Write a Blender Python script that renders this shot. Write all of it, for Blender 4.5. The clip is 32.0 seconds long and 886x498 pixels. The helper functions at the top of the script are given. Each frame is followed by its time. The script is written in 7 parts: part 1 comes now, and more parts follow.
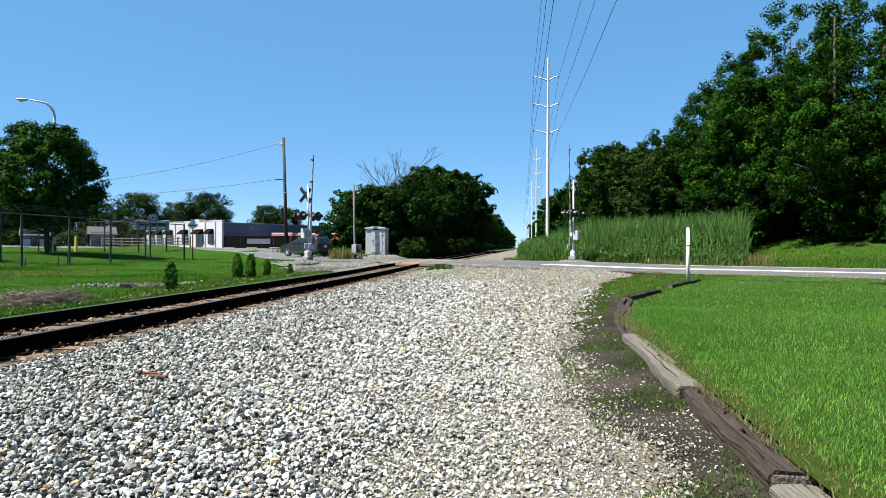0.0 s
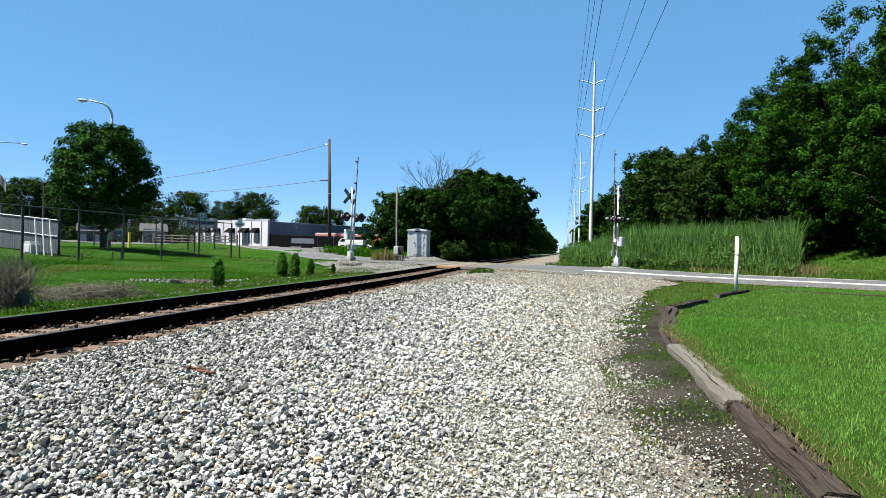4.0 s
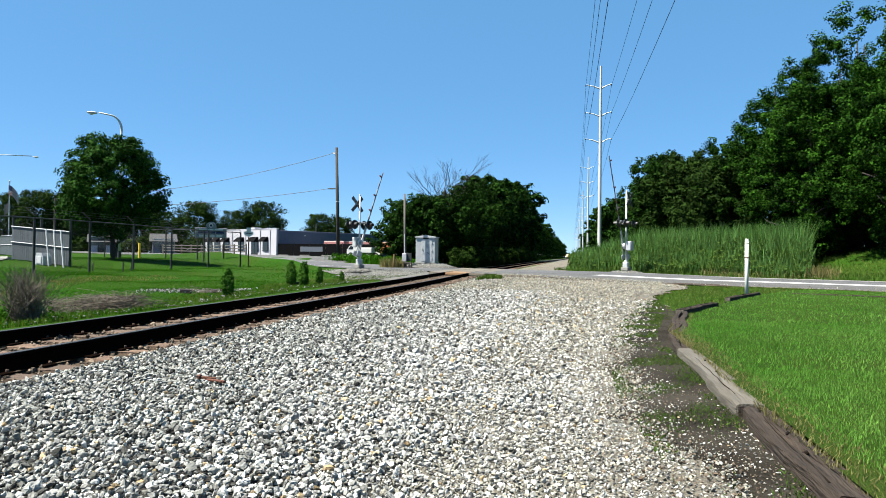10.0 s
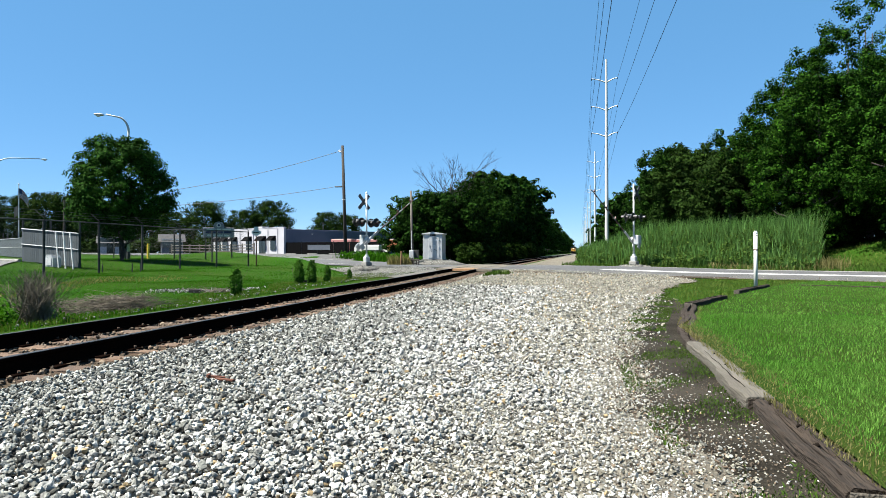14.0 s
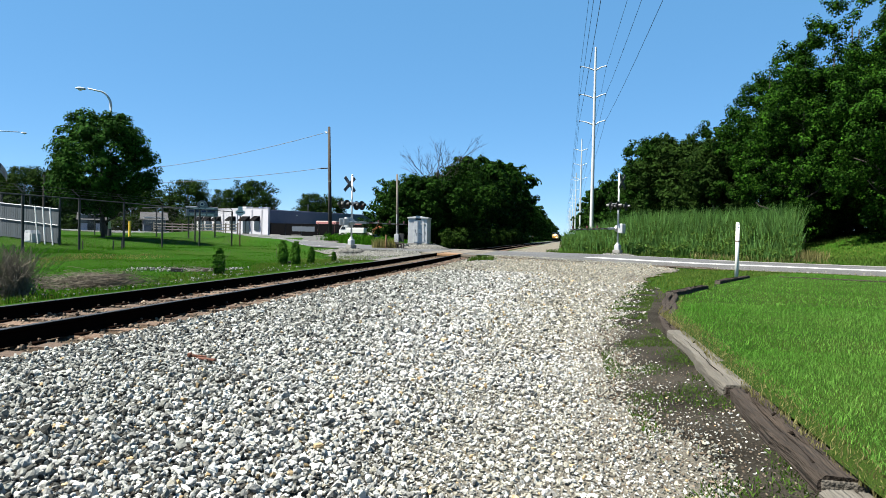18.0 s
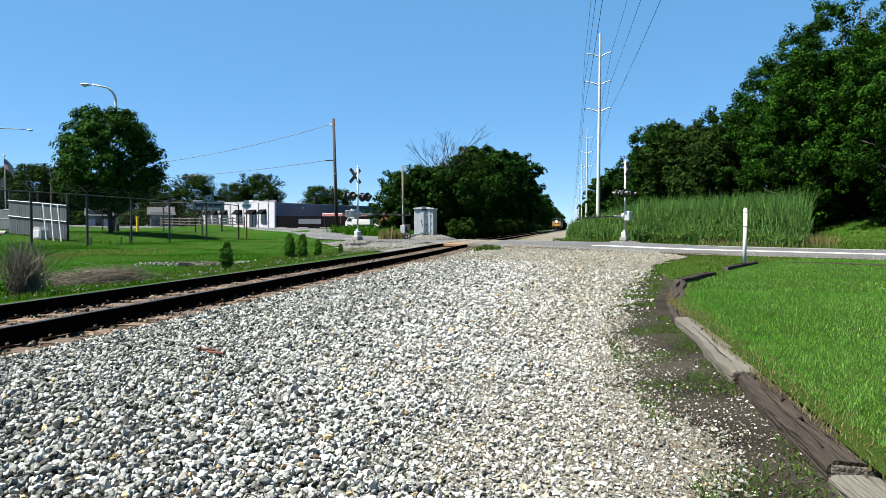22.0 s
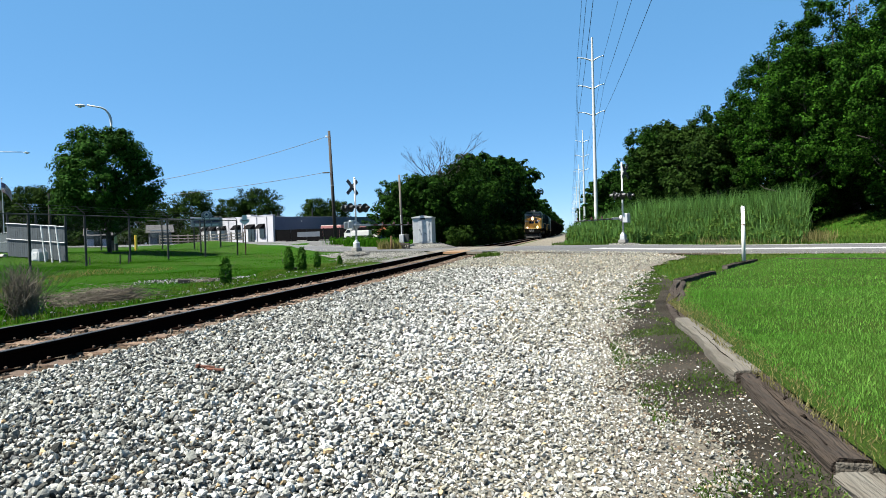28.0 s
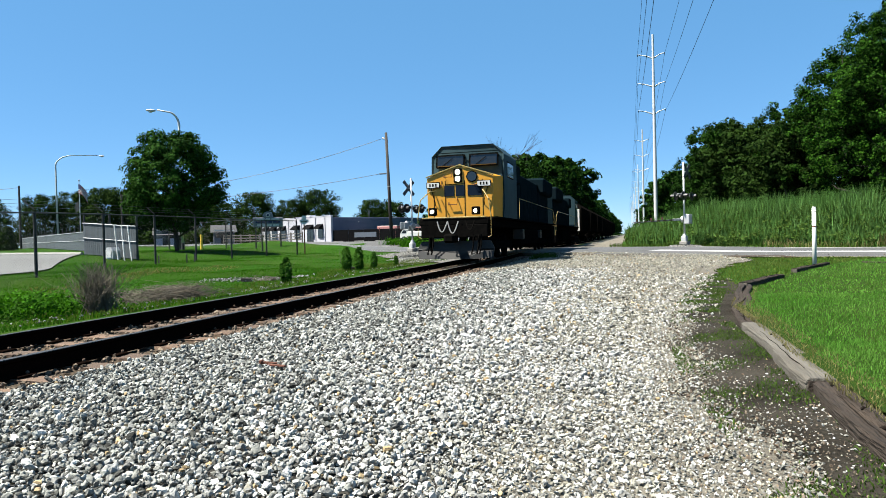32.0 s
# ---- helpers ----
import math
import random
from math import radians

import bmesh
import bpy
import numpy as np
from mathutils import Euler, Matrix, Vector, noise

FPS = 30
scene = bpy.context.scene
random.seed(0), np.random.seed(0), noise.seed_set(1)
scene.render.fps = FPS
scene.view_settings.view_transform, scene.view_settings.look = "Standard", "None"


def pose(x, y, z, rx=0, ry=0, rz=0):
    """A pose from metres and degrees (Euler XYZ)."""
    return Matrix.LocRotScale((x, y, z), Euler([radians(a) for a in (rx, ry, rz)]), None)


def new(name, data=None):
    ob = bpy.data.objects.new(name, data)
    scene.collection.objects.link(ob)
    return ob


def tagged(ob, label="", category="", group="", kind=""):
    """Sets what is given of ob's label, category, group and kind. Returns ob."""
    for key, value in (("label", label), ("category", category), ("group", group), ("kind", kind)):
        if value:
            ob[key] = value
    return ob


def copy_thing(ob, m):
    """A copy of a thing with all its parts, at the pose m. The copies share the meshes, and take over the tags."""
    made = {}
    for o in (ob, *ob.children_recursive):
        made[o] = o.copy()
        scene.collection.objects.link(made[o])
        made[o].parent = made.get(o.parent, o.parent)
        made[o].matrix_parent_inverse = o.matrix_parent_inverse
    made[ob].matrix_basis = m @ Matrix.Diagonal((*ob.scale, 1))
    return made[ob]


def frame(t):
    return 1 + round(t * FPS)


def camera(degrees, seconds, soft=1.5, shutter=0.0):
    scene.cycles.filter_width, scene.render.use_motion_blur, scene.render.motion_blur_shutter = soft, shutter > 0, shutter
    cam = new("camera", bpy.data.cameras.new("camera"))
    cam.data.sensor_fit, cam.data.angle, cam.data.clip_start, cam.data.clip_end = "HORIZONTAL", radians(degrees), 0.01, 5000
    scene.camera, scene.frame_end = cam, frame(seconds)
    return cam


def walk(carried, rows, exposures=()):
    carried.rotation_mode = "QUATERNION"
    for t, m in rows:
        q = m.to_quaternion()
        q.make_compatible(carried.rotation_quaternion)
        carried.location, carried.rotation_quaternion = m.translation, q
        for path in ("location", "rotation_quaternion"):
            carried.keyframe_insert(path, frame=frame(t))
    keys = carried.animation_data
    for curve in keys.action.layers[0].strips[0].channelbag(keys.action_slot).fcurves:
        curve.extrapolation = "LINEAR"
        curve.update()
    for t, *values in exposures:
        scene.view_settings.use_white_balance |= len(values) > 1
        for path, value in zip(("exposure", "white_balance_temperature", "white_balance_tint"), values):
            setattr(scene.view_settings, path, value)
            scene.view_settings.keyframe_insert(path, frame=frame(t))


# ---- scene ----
cam = camera(69.0, 32.0, soft=0.45)
# seconds, place and turn of the handheld camera
PATH = (
    (0, 0.017, 0.018, 1.133, 89.87, -0.19, 6.70),
    (0.5, 0.009, 0.035, 1.132, 88.33, -2.60, 6.88),
    (1, 0.008, 0.022, 1.140, 89.00, -2.32, 8.38),
    (1.5, 0.006, 0.004, 1.150, 89.86, -1.89, 9.83),
    (2, 0.004, 0.007, 1.153, 90.80, -2.42, 9.45),
    (2.5, 0.002, 0.009, 1.150, 90.72, -1.87, 10.08),
    (3, 0.002, 0.004, 1.152, 90.48, -1.87, 10.43),
    (3.5, -0.002, 0.001, 1.146, 90.07, -1.49, 10.24),
    (5.5, 0.005, 0.004, 1.150, 90.26, -1.22, 10.81),
    (6, -0.001, 0.010, 1.145, 90.52, -1.02, 10.77),
    (6.5, 0.002, 0.007, 1.150, 90.46, -0.95, 10.49),
    (7, -0.001, 0.006, 1.151, 90.40, -0.91, 10.58),
    (7.5, 0.001, 0.009, 1.148, 90.44, -0.87, 10.89),
    (8, 0.003, 0.007, 1.147, 90.81, -1.21, 11.38),
    (8.5, 0.006, 0.006, 1.148, 91.13, -1.11, 11.25),
    (9, 0.011, -0.003, 1.145, 91.03, -1.03, 11.45),
    (9.5, 0.007, -0.005, 1.147, 90.79, -1.02, 11.26),
    (10, 0.004, -0.003, 1.148, 90.64, -0.69, 11.10),
    (10.5, 0.003, -0.004, 1.148, 90.74, -0.33, 11.56),
    (11, 0.010, -0.002, 1.149, 90.68, -0.26, 11.63),
    (11.5, 0.005, 0.006, 1.148, 90.60, -0.16, 11.72),
    (12, 0.009, 0.004, 1.147, 90.52, -0.18, 11.48),
    (12.5, 0.007, 0.001, 1.147, 90.50, -0.04, 11.57),
    (13, -0.000, -0.001, 1.150, 90.25, -0.00, 11.75),
    (13.5, 0.007, 0.003, 1.146, 90.33, 0.08, 11.67),
    (15.5, 0.011, -0.005, 1.147, 90.05, 0.18, 12.18),
    (16, 0.010, -0.008, 1.140, 89.40, -0.33, 11.65),
    (16.5, 0.010, -0.008, 1.136, 88.80, -2.17, 11.69),
    (17, 0.010, 0.009, 1.139, 88.85, -2.06, 10.33),
    (17.5, 0.010, 0.003, 1.140, 88.92, -2.09, 9.77),
    (18, 0.007, 0.008, 1.141, 88.97, -1.20, 10.42),
    (18.5, 0.006, 0.011, 1.144, 89.14, -0.82, 10.56),
    (19, 0.006, 0.013, 1.138, 88.73, -0.71, 11.01),
    (19.5, 0.010, 0.012, 1.142, 88.66, -0.66, 11.30),
    (20, 0.013, 0.015, 1.141, 88.60, -0.62, 11.26),
    (20.5, 0.010, 0.017, 1.141, 88.47, -0.53, 11.23),
    (21, 0.005, 0.017, 1.142, 88.29, -0.35, 11.08),
    (21.5, 0.008, 0.016, 1.140, 88.28, -0.37, 11.24),
    (22, 0.010, 0.010, 1.143, 88.10, -0.30, 10.98),
    (22.5, 0.009, 0.014, 1.141, 88.06, -0.23, 11.14),
    (23, 0.005, 0.016, 1.140, 88.28, -0.37, 11.27),
    (23.5, 0.008, 0.021, 1.144, 88.24, -0.13, 11.43),
    (24, 0.007, 0.014, 1.142, 88.37, -0.23, 11.39),
    (24.5, 0.008, 0.020, 1.144, 88.47, -0.13, 11.41),
    (25, 0.005, 0.011, 1.142, 88.50, -0.16, 11.29),
    (25.5, 0.008, 0.018, 1.142, 88.38, -0.05, 11.54),
    (27.5, 0.024, 0.022, 1.140, 88.93, 1.32, 11.11),
    (28, 0.033, 0.030, 1.144, 88.83, 1.65, 10.90),
    (28.5, 0.028, 0.032, 1.143, 88.77, 1.59, 11.28),
    (29, 0.031, 0.035, 1.141, 88.72, 1.68, 11.71),
    (29.5, 0.025, 0.024, 1.140, 88.68, 1.57, 12.31),
    (30, 0.024, 0.027, 1.142, 88.77, 1.34, 12.93),
    (30.5, 0.013, 0.018, 1.140, 88.58, 1.27, 14.04),
    (31, 0.017, 0.008, 1.141, 88.80, 1.50, 14.97),
    (31.5, 0.021, 0.014, 1.138, 88.91, 1.67, 14.95),
    (32, 0.010, 0.023, 1.142, 89.03, 1.41, 15.80),
)
walk(cam, [(r[0], pose(*r[1:])) for r in PATH], exposures=[(0, 2.0), (32, 2.0)])

# ---- light ----
SUN_EL, SUN_AZ = 58.0, 244.0  # azimuth clockwise from +y
world = bpy.data.worlds.new("world")
scene.world = world
world.use_nodes = True
wn = world.node_tree
sky = wn.nodes.new("ShaderNodeTexSky")
sky.sky_type, sky.sun_disc = "NISHITA", False
sky.sun_elevation, sky.sun_rotation = radians(SUN_EL), radians(SUN_AZ)
sky.altitude, sky.air_density, sky.dust_density, sky.ozone_density = 200.0, 0.62, 0.0, 2.0
hue = wn.nodes.new("ShaderNodeHueSaturation")
hue.inputs["Saturation"].default_value = 1.15
wn.links.new(sky.outputs[0], hue.inputs["Color"])
clear = wn.nodes.new("ShaderNodeMix")
clear.data_type = "RGBA"
clear.inputs[0].default_value = 0.62
clear.inputs[7].default_value = (0.80, 2.32, 4.2, 1)  # even summer blue
wn.links.new(hue.outputs[0], clear.inputs[6])
wn.links.new(clear.outputs[2], wn.nodes["Background"].inputs[0])
wn.nodes["Background"].inputs[1].default_value = 0.0515
sun = new("sun", bpy.data.lights.new("sun", "SUN"))
sun.data.energy, sun.data.angle, sun.data.color = 5.0, radians(0.53), (1.0, 0.965, 0.87)
az, el = radians(SUN_AZ), radians(SUN_EL)
TO_SUN = Vector((math.sin(az) * math.cos(el), math.cos(az) * math.cos(el), math.sin(el)))
sun.rotation_euler = TO_SUN.to_track_quat("Z", "Y").to_euler()
sun.location = (0, 0, 60)


# ---- materials ----
def mat(name, c1, c2=None, scale=6.0, rough=0.7, metal=0.0, bump=0.0, bscale=None, c3=None, big=0.6, each="", spread=0.25, emit=None, glow=0.0, spec=0.5, coat=0.0, stretch=(1, 1, 1), detail=5.0):
    """Two colours by fine noise, a third by large patches, brightness by piece."""
    m = bpy.data.materials.new(name)
    m.use_nodes = True
    nt, link = m.node_tree, m.node_tree.links.new
    b = nt.nodes["Principled BSDF"]
    b.inputs["Roughness"].default_value, b.inputs["Metallic"].default_value = rough, metal
    b.inputs["Specular IOR Level"].default_value, b.inputs["Coat Weight"].default_value = spec, coat
    co = nt.nodes.new("ShaderNodeTexCoord")
    mp = nt.nodes.new("ShaderNodeMapping")
    mp.inputs["Scale"].default_value = stretch
    link(co.outputs["Object"], mp.inputs["Vector"])

    def noise_of(sc, det=detail):
        n = nt.nodes.new("ShaderNodeTexNoise")
        n.inputs["Scale"].default_value, n.inputs["Detail"].default_value = sc, det
        link(mp.outputs[0], n.inputs["Vector"])
        r = nt.nodes.new("ShaderNodeMapRange")
        r.inputs[1].default_value, r.inputs[2].default_value = 0.32, 0.68
        link(n.outputs["Fac"], r.inputs[0])
        return r.outputs[0]

    def blend(fac, a, c, mode="MIX"):
        x = nt.nodes.new("ShaderNodeMix")
        x.data_type, x.blend_type = "RGBA", mode
        for sock, v in ((x.inputs[0], fac), (x.inputs[6], a), (x.inputs[7], c)):
            if hasattr(v, "is_output"):
                link(v, sock)
            else:
                sock.default_value = v if isinstance(v, float) else (*v, 1)
        return x.outputs[2]

    fine = noise_of(scale)
    col = blend(fine, c1, c2 or tuple(v * 0.8 for v in c1))
    if c3:
        col = blend(noise_of(big, 3.0), col, c3)
    if each:
        src = nt.nodes.new("ShaderNodeObjectInfo" if each == "object" else "ShaderNodeNewGeometry")
        rnd = src.outputs["Random"] if each == "object" else src.outputs["Random Per Island"]
        r = nt.nodes.new("ShaderNodeMapRange")
        r.inputs[3].default_value, r.inputs[4].default_value = 1 - spread, 1 + spread
        link(rnd, r.inputs[0])
        g = nt.nodes.new("ShaderNodeCombineColor")
        for k in range(3):
            link(r.outputs[0], g.inputs[k])
        col = blend(1.0, col, g.outputs[0], "MULTIPLY")
    link(col, b.inputs["Base Color"])
    if bump:
        bp = nt.nodes.new("ShaderNodeBump")
        bp.inputs["Strength"].default_value, bp.inputs["Distance"].default_value = bump, 0.02
        link(noise_of(bscale or scale * 3), bp.inputs["Height"])
        link(bp.outputs[0], b.inputs["Normal"])
    if glow:
        b.inputs["Emission Color"].default_value, b.inputs["Emission Strength"].default_value = (*(emit or c1), 1), glow
    return m


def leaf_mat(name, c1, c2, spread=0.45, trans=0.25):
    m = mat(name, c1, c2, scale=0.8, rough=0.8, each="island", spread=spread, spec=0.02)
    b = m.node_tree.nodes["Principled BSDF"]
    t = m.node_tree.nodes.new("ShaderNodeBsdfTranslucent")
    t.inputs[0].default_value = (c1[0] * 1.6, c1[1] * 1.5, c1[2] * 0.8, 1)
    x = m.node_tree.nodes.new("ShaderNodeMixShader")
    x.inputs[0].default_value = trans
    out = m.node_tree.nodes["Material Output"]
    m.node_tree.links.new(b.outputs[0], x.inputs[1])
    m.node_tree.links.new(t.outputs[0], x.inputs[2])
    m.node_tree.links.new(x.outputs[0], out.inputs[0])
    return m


M = {}
M["grass"] = mat("meadow", (0.0102, 0.0408, 0.00255), (0.0179, 0.0544, 0.00425), 9, 0.9, bump=0.9, bscale=40, c3=(0.0221, 0.0442, 0.00595), big=0.25, spec=0.02)
M["lawn"] = mat("lawn_soil", (0.013, 0.0356, 0.00277), (0.0207, 0.0469, 0.00475), 25, 0.95, bump=0.8, bscale=90, spec=0.05, c3=(0.0259, 0.0446, 0.00594), big=1.2)
M["blade"] = leaf_mat("grass_blade", (0.043, 0.124, 0.0152), (0.08, 0.168, 0.0311), 0.6, 0.3)
M["meadow_blade"] = leaf_mat("meadow_blade", (0.016, 0.0656, 0.0032), (0.0288, 0.084, 0.0056), 0.5, 0.3)
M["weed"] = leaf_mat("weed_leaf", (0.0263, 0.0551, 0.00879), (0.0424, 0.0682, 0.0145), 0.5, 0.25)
# bed colour darkened to paint the shade in gaps between the stones
M["gravel"] = mat("shaded_gravel_bed", (0.0336, 0.0316, 0.0282), (0.0101, 0.00942, 0.0084), 34, 0.95, bump=1.0, bscale=30, c3=(0.0403, 0.0376, 0.0329), big=0.5, spec=0.1)
M["stone"] = mat("crushed_stone", (0.325, 0.325, 0.307), (0.168, 0.167, 0.157), 16, 0.85, bump=0.35, each="island", spread=0.66, spec=0.04)
M["stone_dark"] = mat("dark_crushed_stone", (0.194, 0.197, 0.181), (0.0937, 0.0944, 0.0858), 16, 0.88, bump=0.35, each="island", spread=0.85, spec=0.04)
M["stone_warm"] = mat("limestone_chips", (0.234, 0.225, 0.189), (0.144, 0.136, 0.111), 16, 0.85, bump=0.35, each="island", spread=0.5, spec=0.04)
M["stone_rusty"] = mat("rust_stained_stone", (0.115, 0.091, 0.0678), (0.0749, 0.0544, 0.0372), 14, 0.9, bump=0.3, each="island", spread=0.6, spec=0.2)
M["stone_ochre"] = mat("ochre_stone", (0.27, 0.21, 0.125), (0.16, 0.115, 0.065), 14, 0.88, bump=0.35, each="island", spread=0.6, spec=0.04)
M["verge"] = leaf_mat("verge_grass", (0.0416, 0.0756, 0.0108), (0.0686, 0.0833, 0.0221), 0.5, 0.25)
M["gravel_tan"] = mat("tan_gravel_fines", (0.151, 0.138, 0.114), (0.0393, 0.0354, 0.0289), 42, 0.95, bump=1.0, bscale=45, c3=(0.131, 0.118, 0.0952), big=0.6, spec=0.1)
M["gravel_pale"] = mat("pale_fine_gravel", (0.137, 0.133, 0.123), (0.0644, 0.0617, 0.0568), 30, 0.92, bump=1.0, bscale=30, c3=(0.105, 0.101, 0.0913), big=0.5, spec=0.1)
M["bed_dirt"] = mat("rusty_track_dirt", (0.0582, 0.0394, 0.0246), (0.0255, 0.0173, 0.0109), 22, 0.95, bump=0.8, bscale=30, c3=(0.0443, 0.0346, 0.0246), big=0.8, spec=0.1)
M["twig"] = mat("dry_twigs", (0.111, 0.0975, 0.078), (0.0666, 0.0555, 0.0444), 7, 0.9, spec=0.1)
M["canvas"] = mat("black_canvas", (0.00518, 0.00518, 0.0057), (0.00728, 0.00728, 0.00777), 6, 0.9, spec=0.0)
M["dirt"] = mat("damp_dirt", (0.00626, 0.00508, 0.00352), (0.0117, 0.0098, 0.00701), 7, 0.95, spec=0.05, bump=0.8, bscale=40, c3=(0.0332, 0.0293, 0.0234), big=1.1)
M["asphalt"] = mat("asphalt", (0.0465, 0.0465, 0.0479), (0.0619, 0.0619, 0.0635), 40, 0.85, bump=0.3, bscale=120, c3=(0.0343, 0.0343, 0.036), big=0.35)
M["old_asphalt"] = mat("worn_asphalt", (0.0471, 0.0459, 0.0451), (0.0597, 0.0591, 0.0565), 30, 0.88, bump=0.3, bscale=100, c3=(0.0406, 0.0397, 0.0387), big=0.4)
M["paint"] = mat("pale_concrete", (0.438, 0.432, 0.414), (0.35, 0.345, 0.332), 12, 0.7)
# rust tone taken near black, with the rail sides' shade in the colour
M["rail"] = mat("shaded_rusted_rail", (0.00336, 0.0021, 0.00168), (0.00588, 0.00336, 0.00252), 30, 0.95, 0.0, spec=0.0, bump=0.3)
M["railhead"] = mat("polished_rail", (0.0672, 0.0656, 0.064), (0.048, 0.0448, 0.0416), 30, 0.55, 0.9, stretch=(1, 0.1, 1))
M["tie"] = mat("weathered_tie", (0.061, 0.0343, 0.0202), (0.0945, 0.0568, 0.0343), 12, 0.9, bump=0.6, each="object", spread=0.35, stretch=(0.25, 3, 3))
M["timber"] = mat("dark_timber", (0.0456, 0.0347, 0.0269), (0.0155, 0.0116, 0.00882), 6, 0.92, bump=0.9, bscale=20, stretch=(3, 0.22, 3), c3=(0.0259, 0.0197, 0.0155), big=1.6, spec=0.15)
M["timber_pale"] = mat("bleached_timber", (0.108, 0.101, 0.0868), (0.0777, 0.0699, 0.058), 5, 0.92, bump=0.7, bscale=20, stretch=(3, 0.22, 3), c3=(0.0622, 0.0544, 0.044), big=0.9, spec=0.2)
M["bark"] = mat("bark", (0.0339, 0.0288, 0.0237), (0.0169, 0.0142, 0.0115), 9, 0.95, bump=0.8, stretch=(2, 2, 0.5))
M["dead"] = mat("dead_wood", (0.0122, 0.0102, 0.00812), (0.00692, 0.00568, 0.00472), 7, 0.9)
# foliage: the darker second tone puts clump shade into the leaf colour
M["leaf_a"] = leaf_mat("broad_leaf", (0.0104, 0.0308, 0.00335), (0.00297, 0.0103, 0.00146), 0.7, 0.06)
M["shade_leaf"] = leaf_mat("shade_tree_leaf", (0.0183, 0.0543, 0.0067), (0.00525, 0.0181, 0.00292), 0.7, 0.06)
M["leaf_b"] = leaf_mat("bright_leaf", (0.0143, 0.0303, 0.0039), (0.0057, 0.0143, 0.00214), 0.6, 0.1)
# needle colours paint lit tufts and the shade between them
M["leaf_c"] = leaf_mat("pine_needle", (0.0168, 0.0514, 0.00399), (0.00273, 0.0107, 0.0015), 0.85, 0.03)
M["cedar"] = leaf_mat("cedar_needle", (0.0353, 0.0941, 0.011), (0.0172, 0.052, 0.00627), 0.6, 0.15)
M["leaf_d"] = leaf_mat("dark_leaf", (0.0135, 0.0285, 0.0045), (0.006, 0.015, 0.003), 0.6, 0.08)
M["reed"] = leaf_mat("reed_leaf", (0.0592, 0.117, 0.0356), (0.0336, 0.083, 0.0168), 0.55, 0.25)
M["straw"] = leaf_mat("dry_grass", (0.121, 0.111, 0.049), (0.0845, 0.0805, 0.0318), 0.45, 0.2)
M["galv"] = mat("galvanised_steel", (0.383, 0.392, 0.401), (0.319, 0.329, 0.338), 7, 0.55, 0.1)
M["silver"] = mat("silver_paint", (0.344, 0.355, 0.366), (0.288, 0.299, 0.31), 5, 0.45, 0.25)
M["fence"] = mat("dull_fence_steel", (0.0259, 0.028, 0.0285), (0.0181, 0.0192, 0.0197), 9, 0.65, 0.2, spec=0.25)
M["white"] = mat("white_paint", (0.478, 0.478, 0.472), (0.417, 0.417, 0.404), 5, 0.5, c3=(0.441, 0.435, 0.417), big=1.0)
M["black"] = mat("black_paint", (0.00622, 0.00622, 0.00673), (0.0104, 0.0104, 0.0104), 8, 0.5)
# gate arm paints greyed and darkened to stand for the arms' shaded side
M["arm_white"] = mat("shaded_white_paint", (0.134, 0.137, 0.14), (0.104, 0.106, 0.108), 6, 0.7)
M["arm_red"] = mat("shaded_arm_red", (0.057, 0.0155, 0.0134), (0.044, 0.0129, 0.0114), 6, 0.7)
M["red"] = mat("red_paint", (0.153, 0.0101, 0.00678), (0.122, 0.00847, 0.00678), 8, 0.5)
M["concrete"] = mat("concrete", (0.163, 0.16, 0.148), (0.129, 0.125, 0.117), 9, 0.9, bump=0.3)
M["pole_wood"] = mat("pole_wood", (0.0233, 0.0176, 0.014), (0.0145, 0.0114, 0.00931), 7, 0.9, bump=0.5, stretch=(4, 4, 0.3))
M["old_pole"] = mat("grey_pole_wood", (0.0749, 0.0678, 0.0575), (0.0473, 0.0423, 0.0356), 7, 0.9, stretch=(4, 4, 0.3))
M["cable"] = mat("cable", (0.0259, 0.0259, 0.0285))
M["rust"] = mat("rusty_iron", (0.0945, 0.0288, 0.0118), (0.0544, 0.0169, 0.00847), 30, 0.85, 0.2, bump=0.4)


# ---- shapes ----
def mesh_np(name, verts, faces, material, smooth=False):
    """A mesh from arrays: faces all with the same number of corners."""
    verts, faces = np.asarray(verts, np.float32), np.asarray(faces, np.int32)
    me = bpy.data.meshes.new(name)
    k = faces.shape[1]
    me.vertices.add(len(verts))
    me.vertices.foreach_set("co", verts.ravel())
    me.loops.add(faces.size)
    me.loops.foreach_set("vertex_index", faces.ravel())
    me.polygons.add(len(faces))
    me.polygons.foreach_set("loop_start", np.arange(0, faces.size, k, dtype=np.int32))
    me.polygons.foreach_set("use_smooth", np.full(len(faces), smooth))
    me.update(calc_edges=True)
    me.materials.append(material)
    return me


def done(name, bm, material, smooth=False):
    me = bpy.data.meshes.new(name)
    bmesh.ops.recalc_face_normals(bm, faces=bm.faces)
    for f in bm.faces:
        f.smooth = smooth
    bm.to_mesh(me)
    bm.free()
    me.materials.append(material)
    return me


def part(name, bm, material, parent=None, label="", at=None, smooth=False):
    me = done(name, bm, material, smooth) if isinstance(bm, bmesh.types.BMesh) else bm
    ob = new(name, me)
    ob.parent = parent
    if at is not None:
        ob.matrix_basis = at if isinstance(at, Matrix) else Matrix.Translation(at)
    return tagged(ob, label)


def thing(name, label, category, at=None, group="", kind=""):
    ob = new(name)
    ob.empty_display_size = 0.1
    if at is not None:
        ob.matrix_basis = at if isinstance(at, Matrix) else Matrix.Translation(at)
    return tagged(ob, label, category, group, kind)


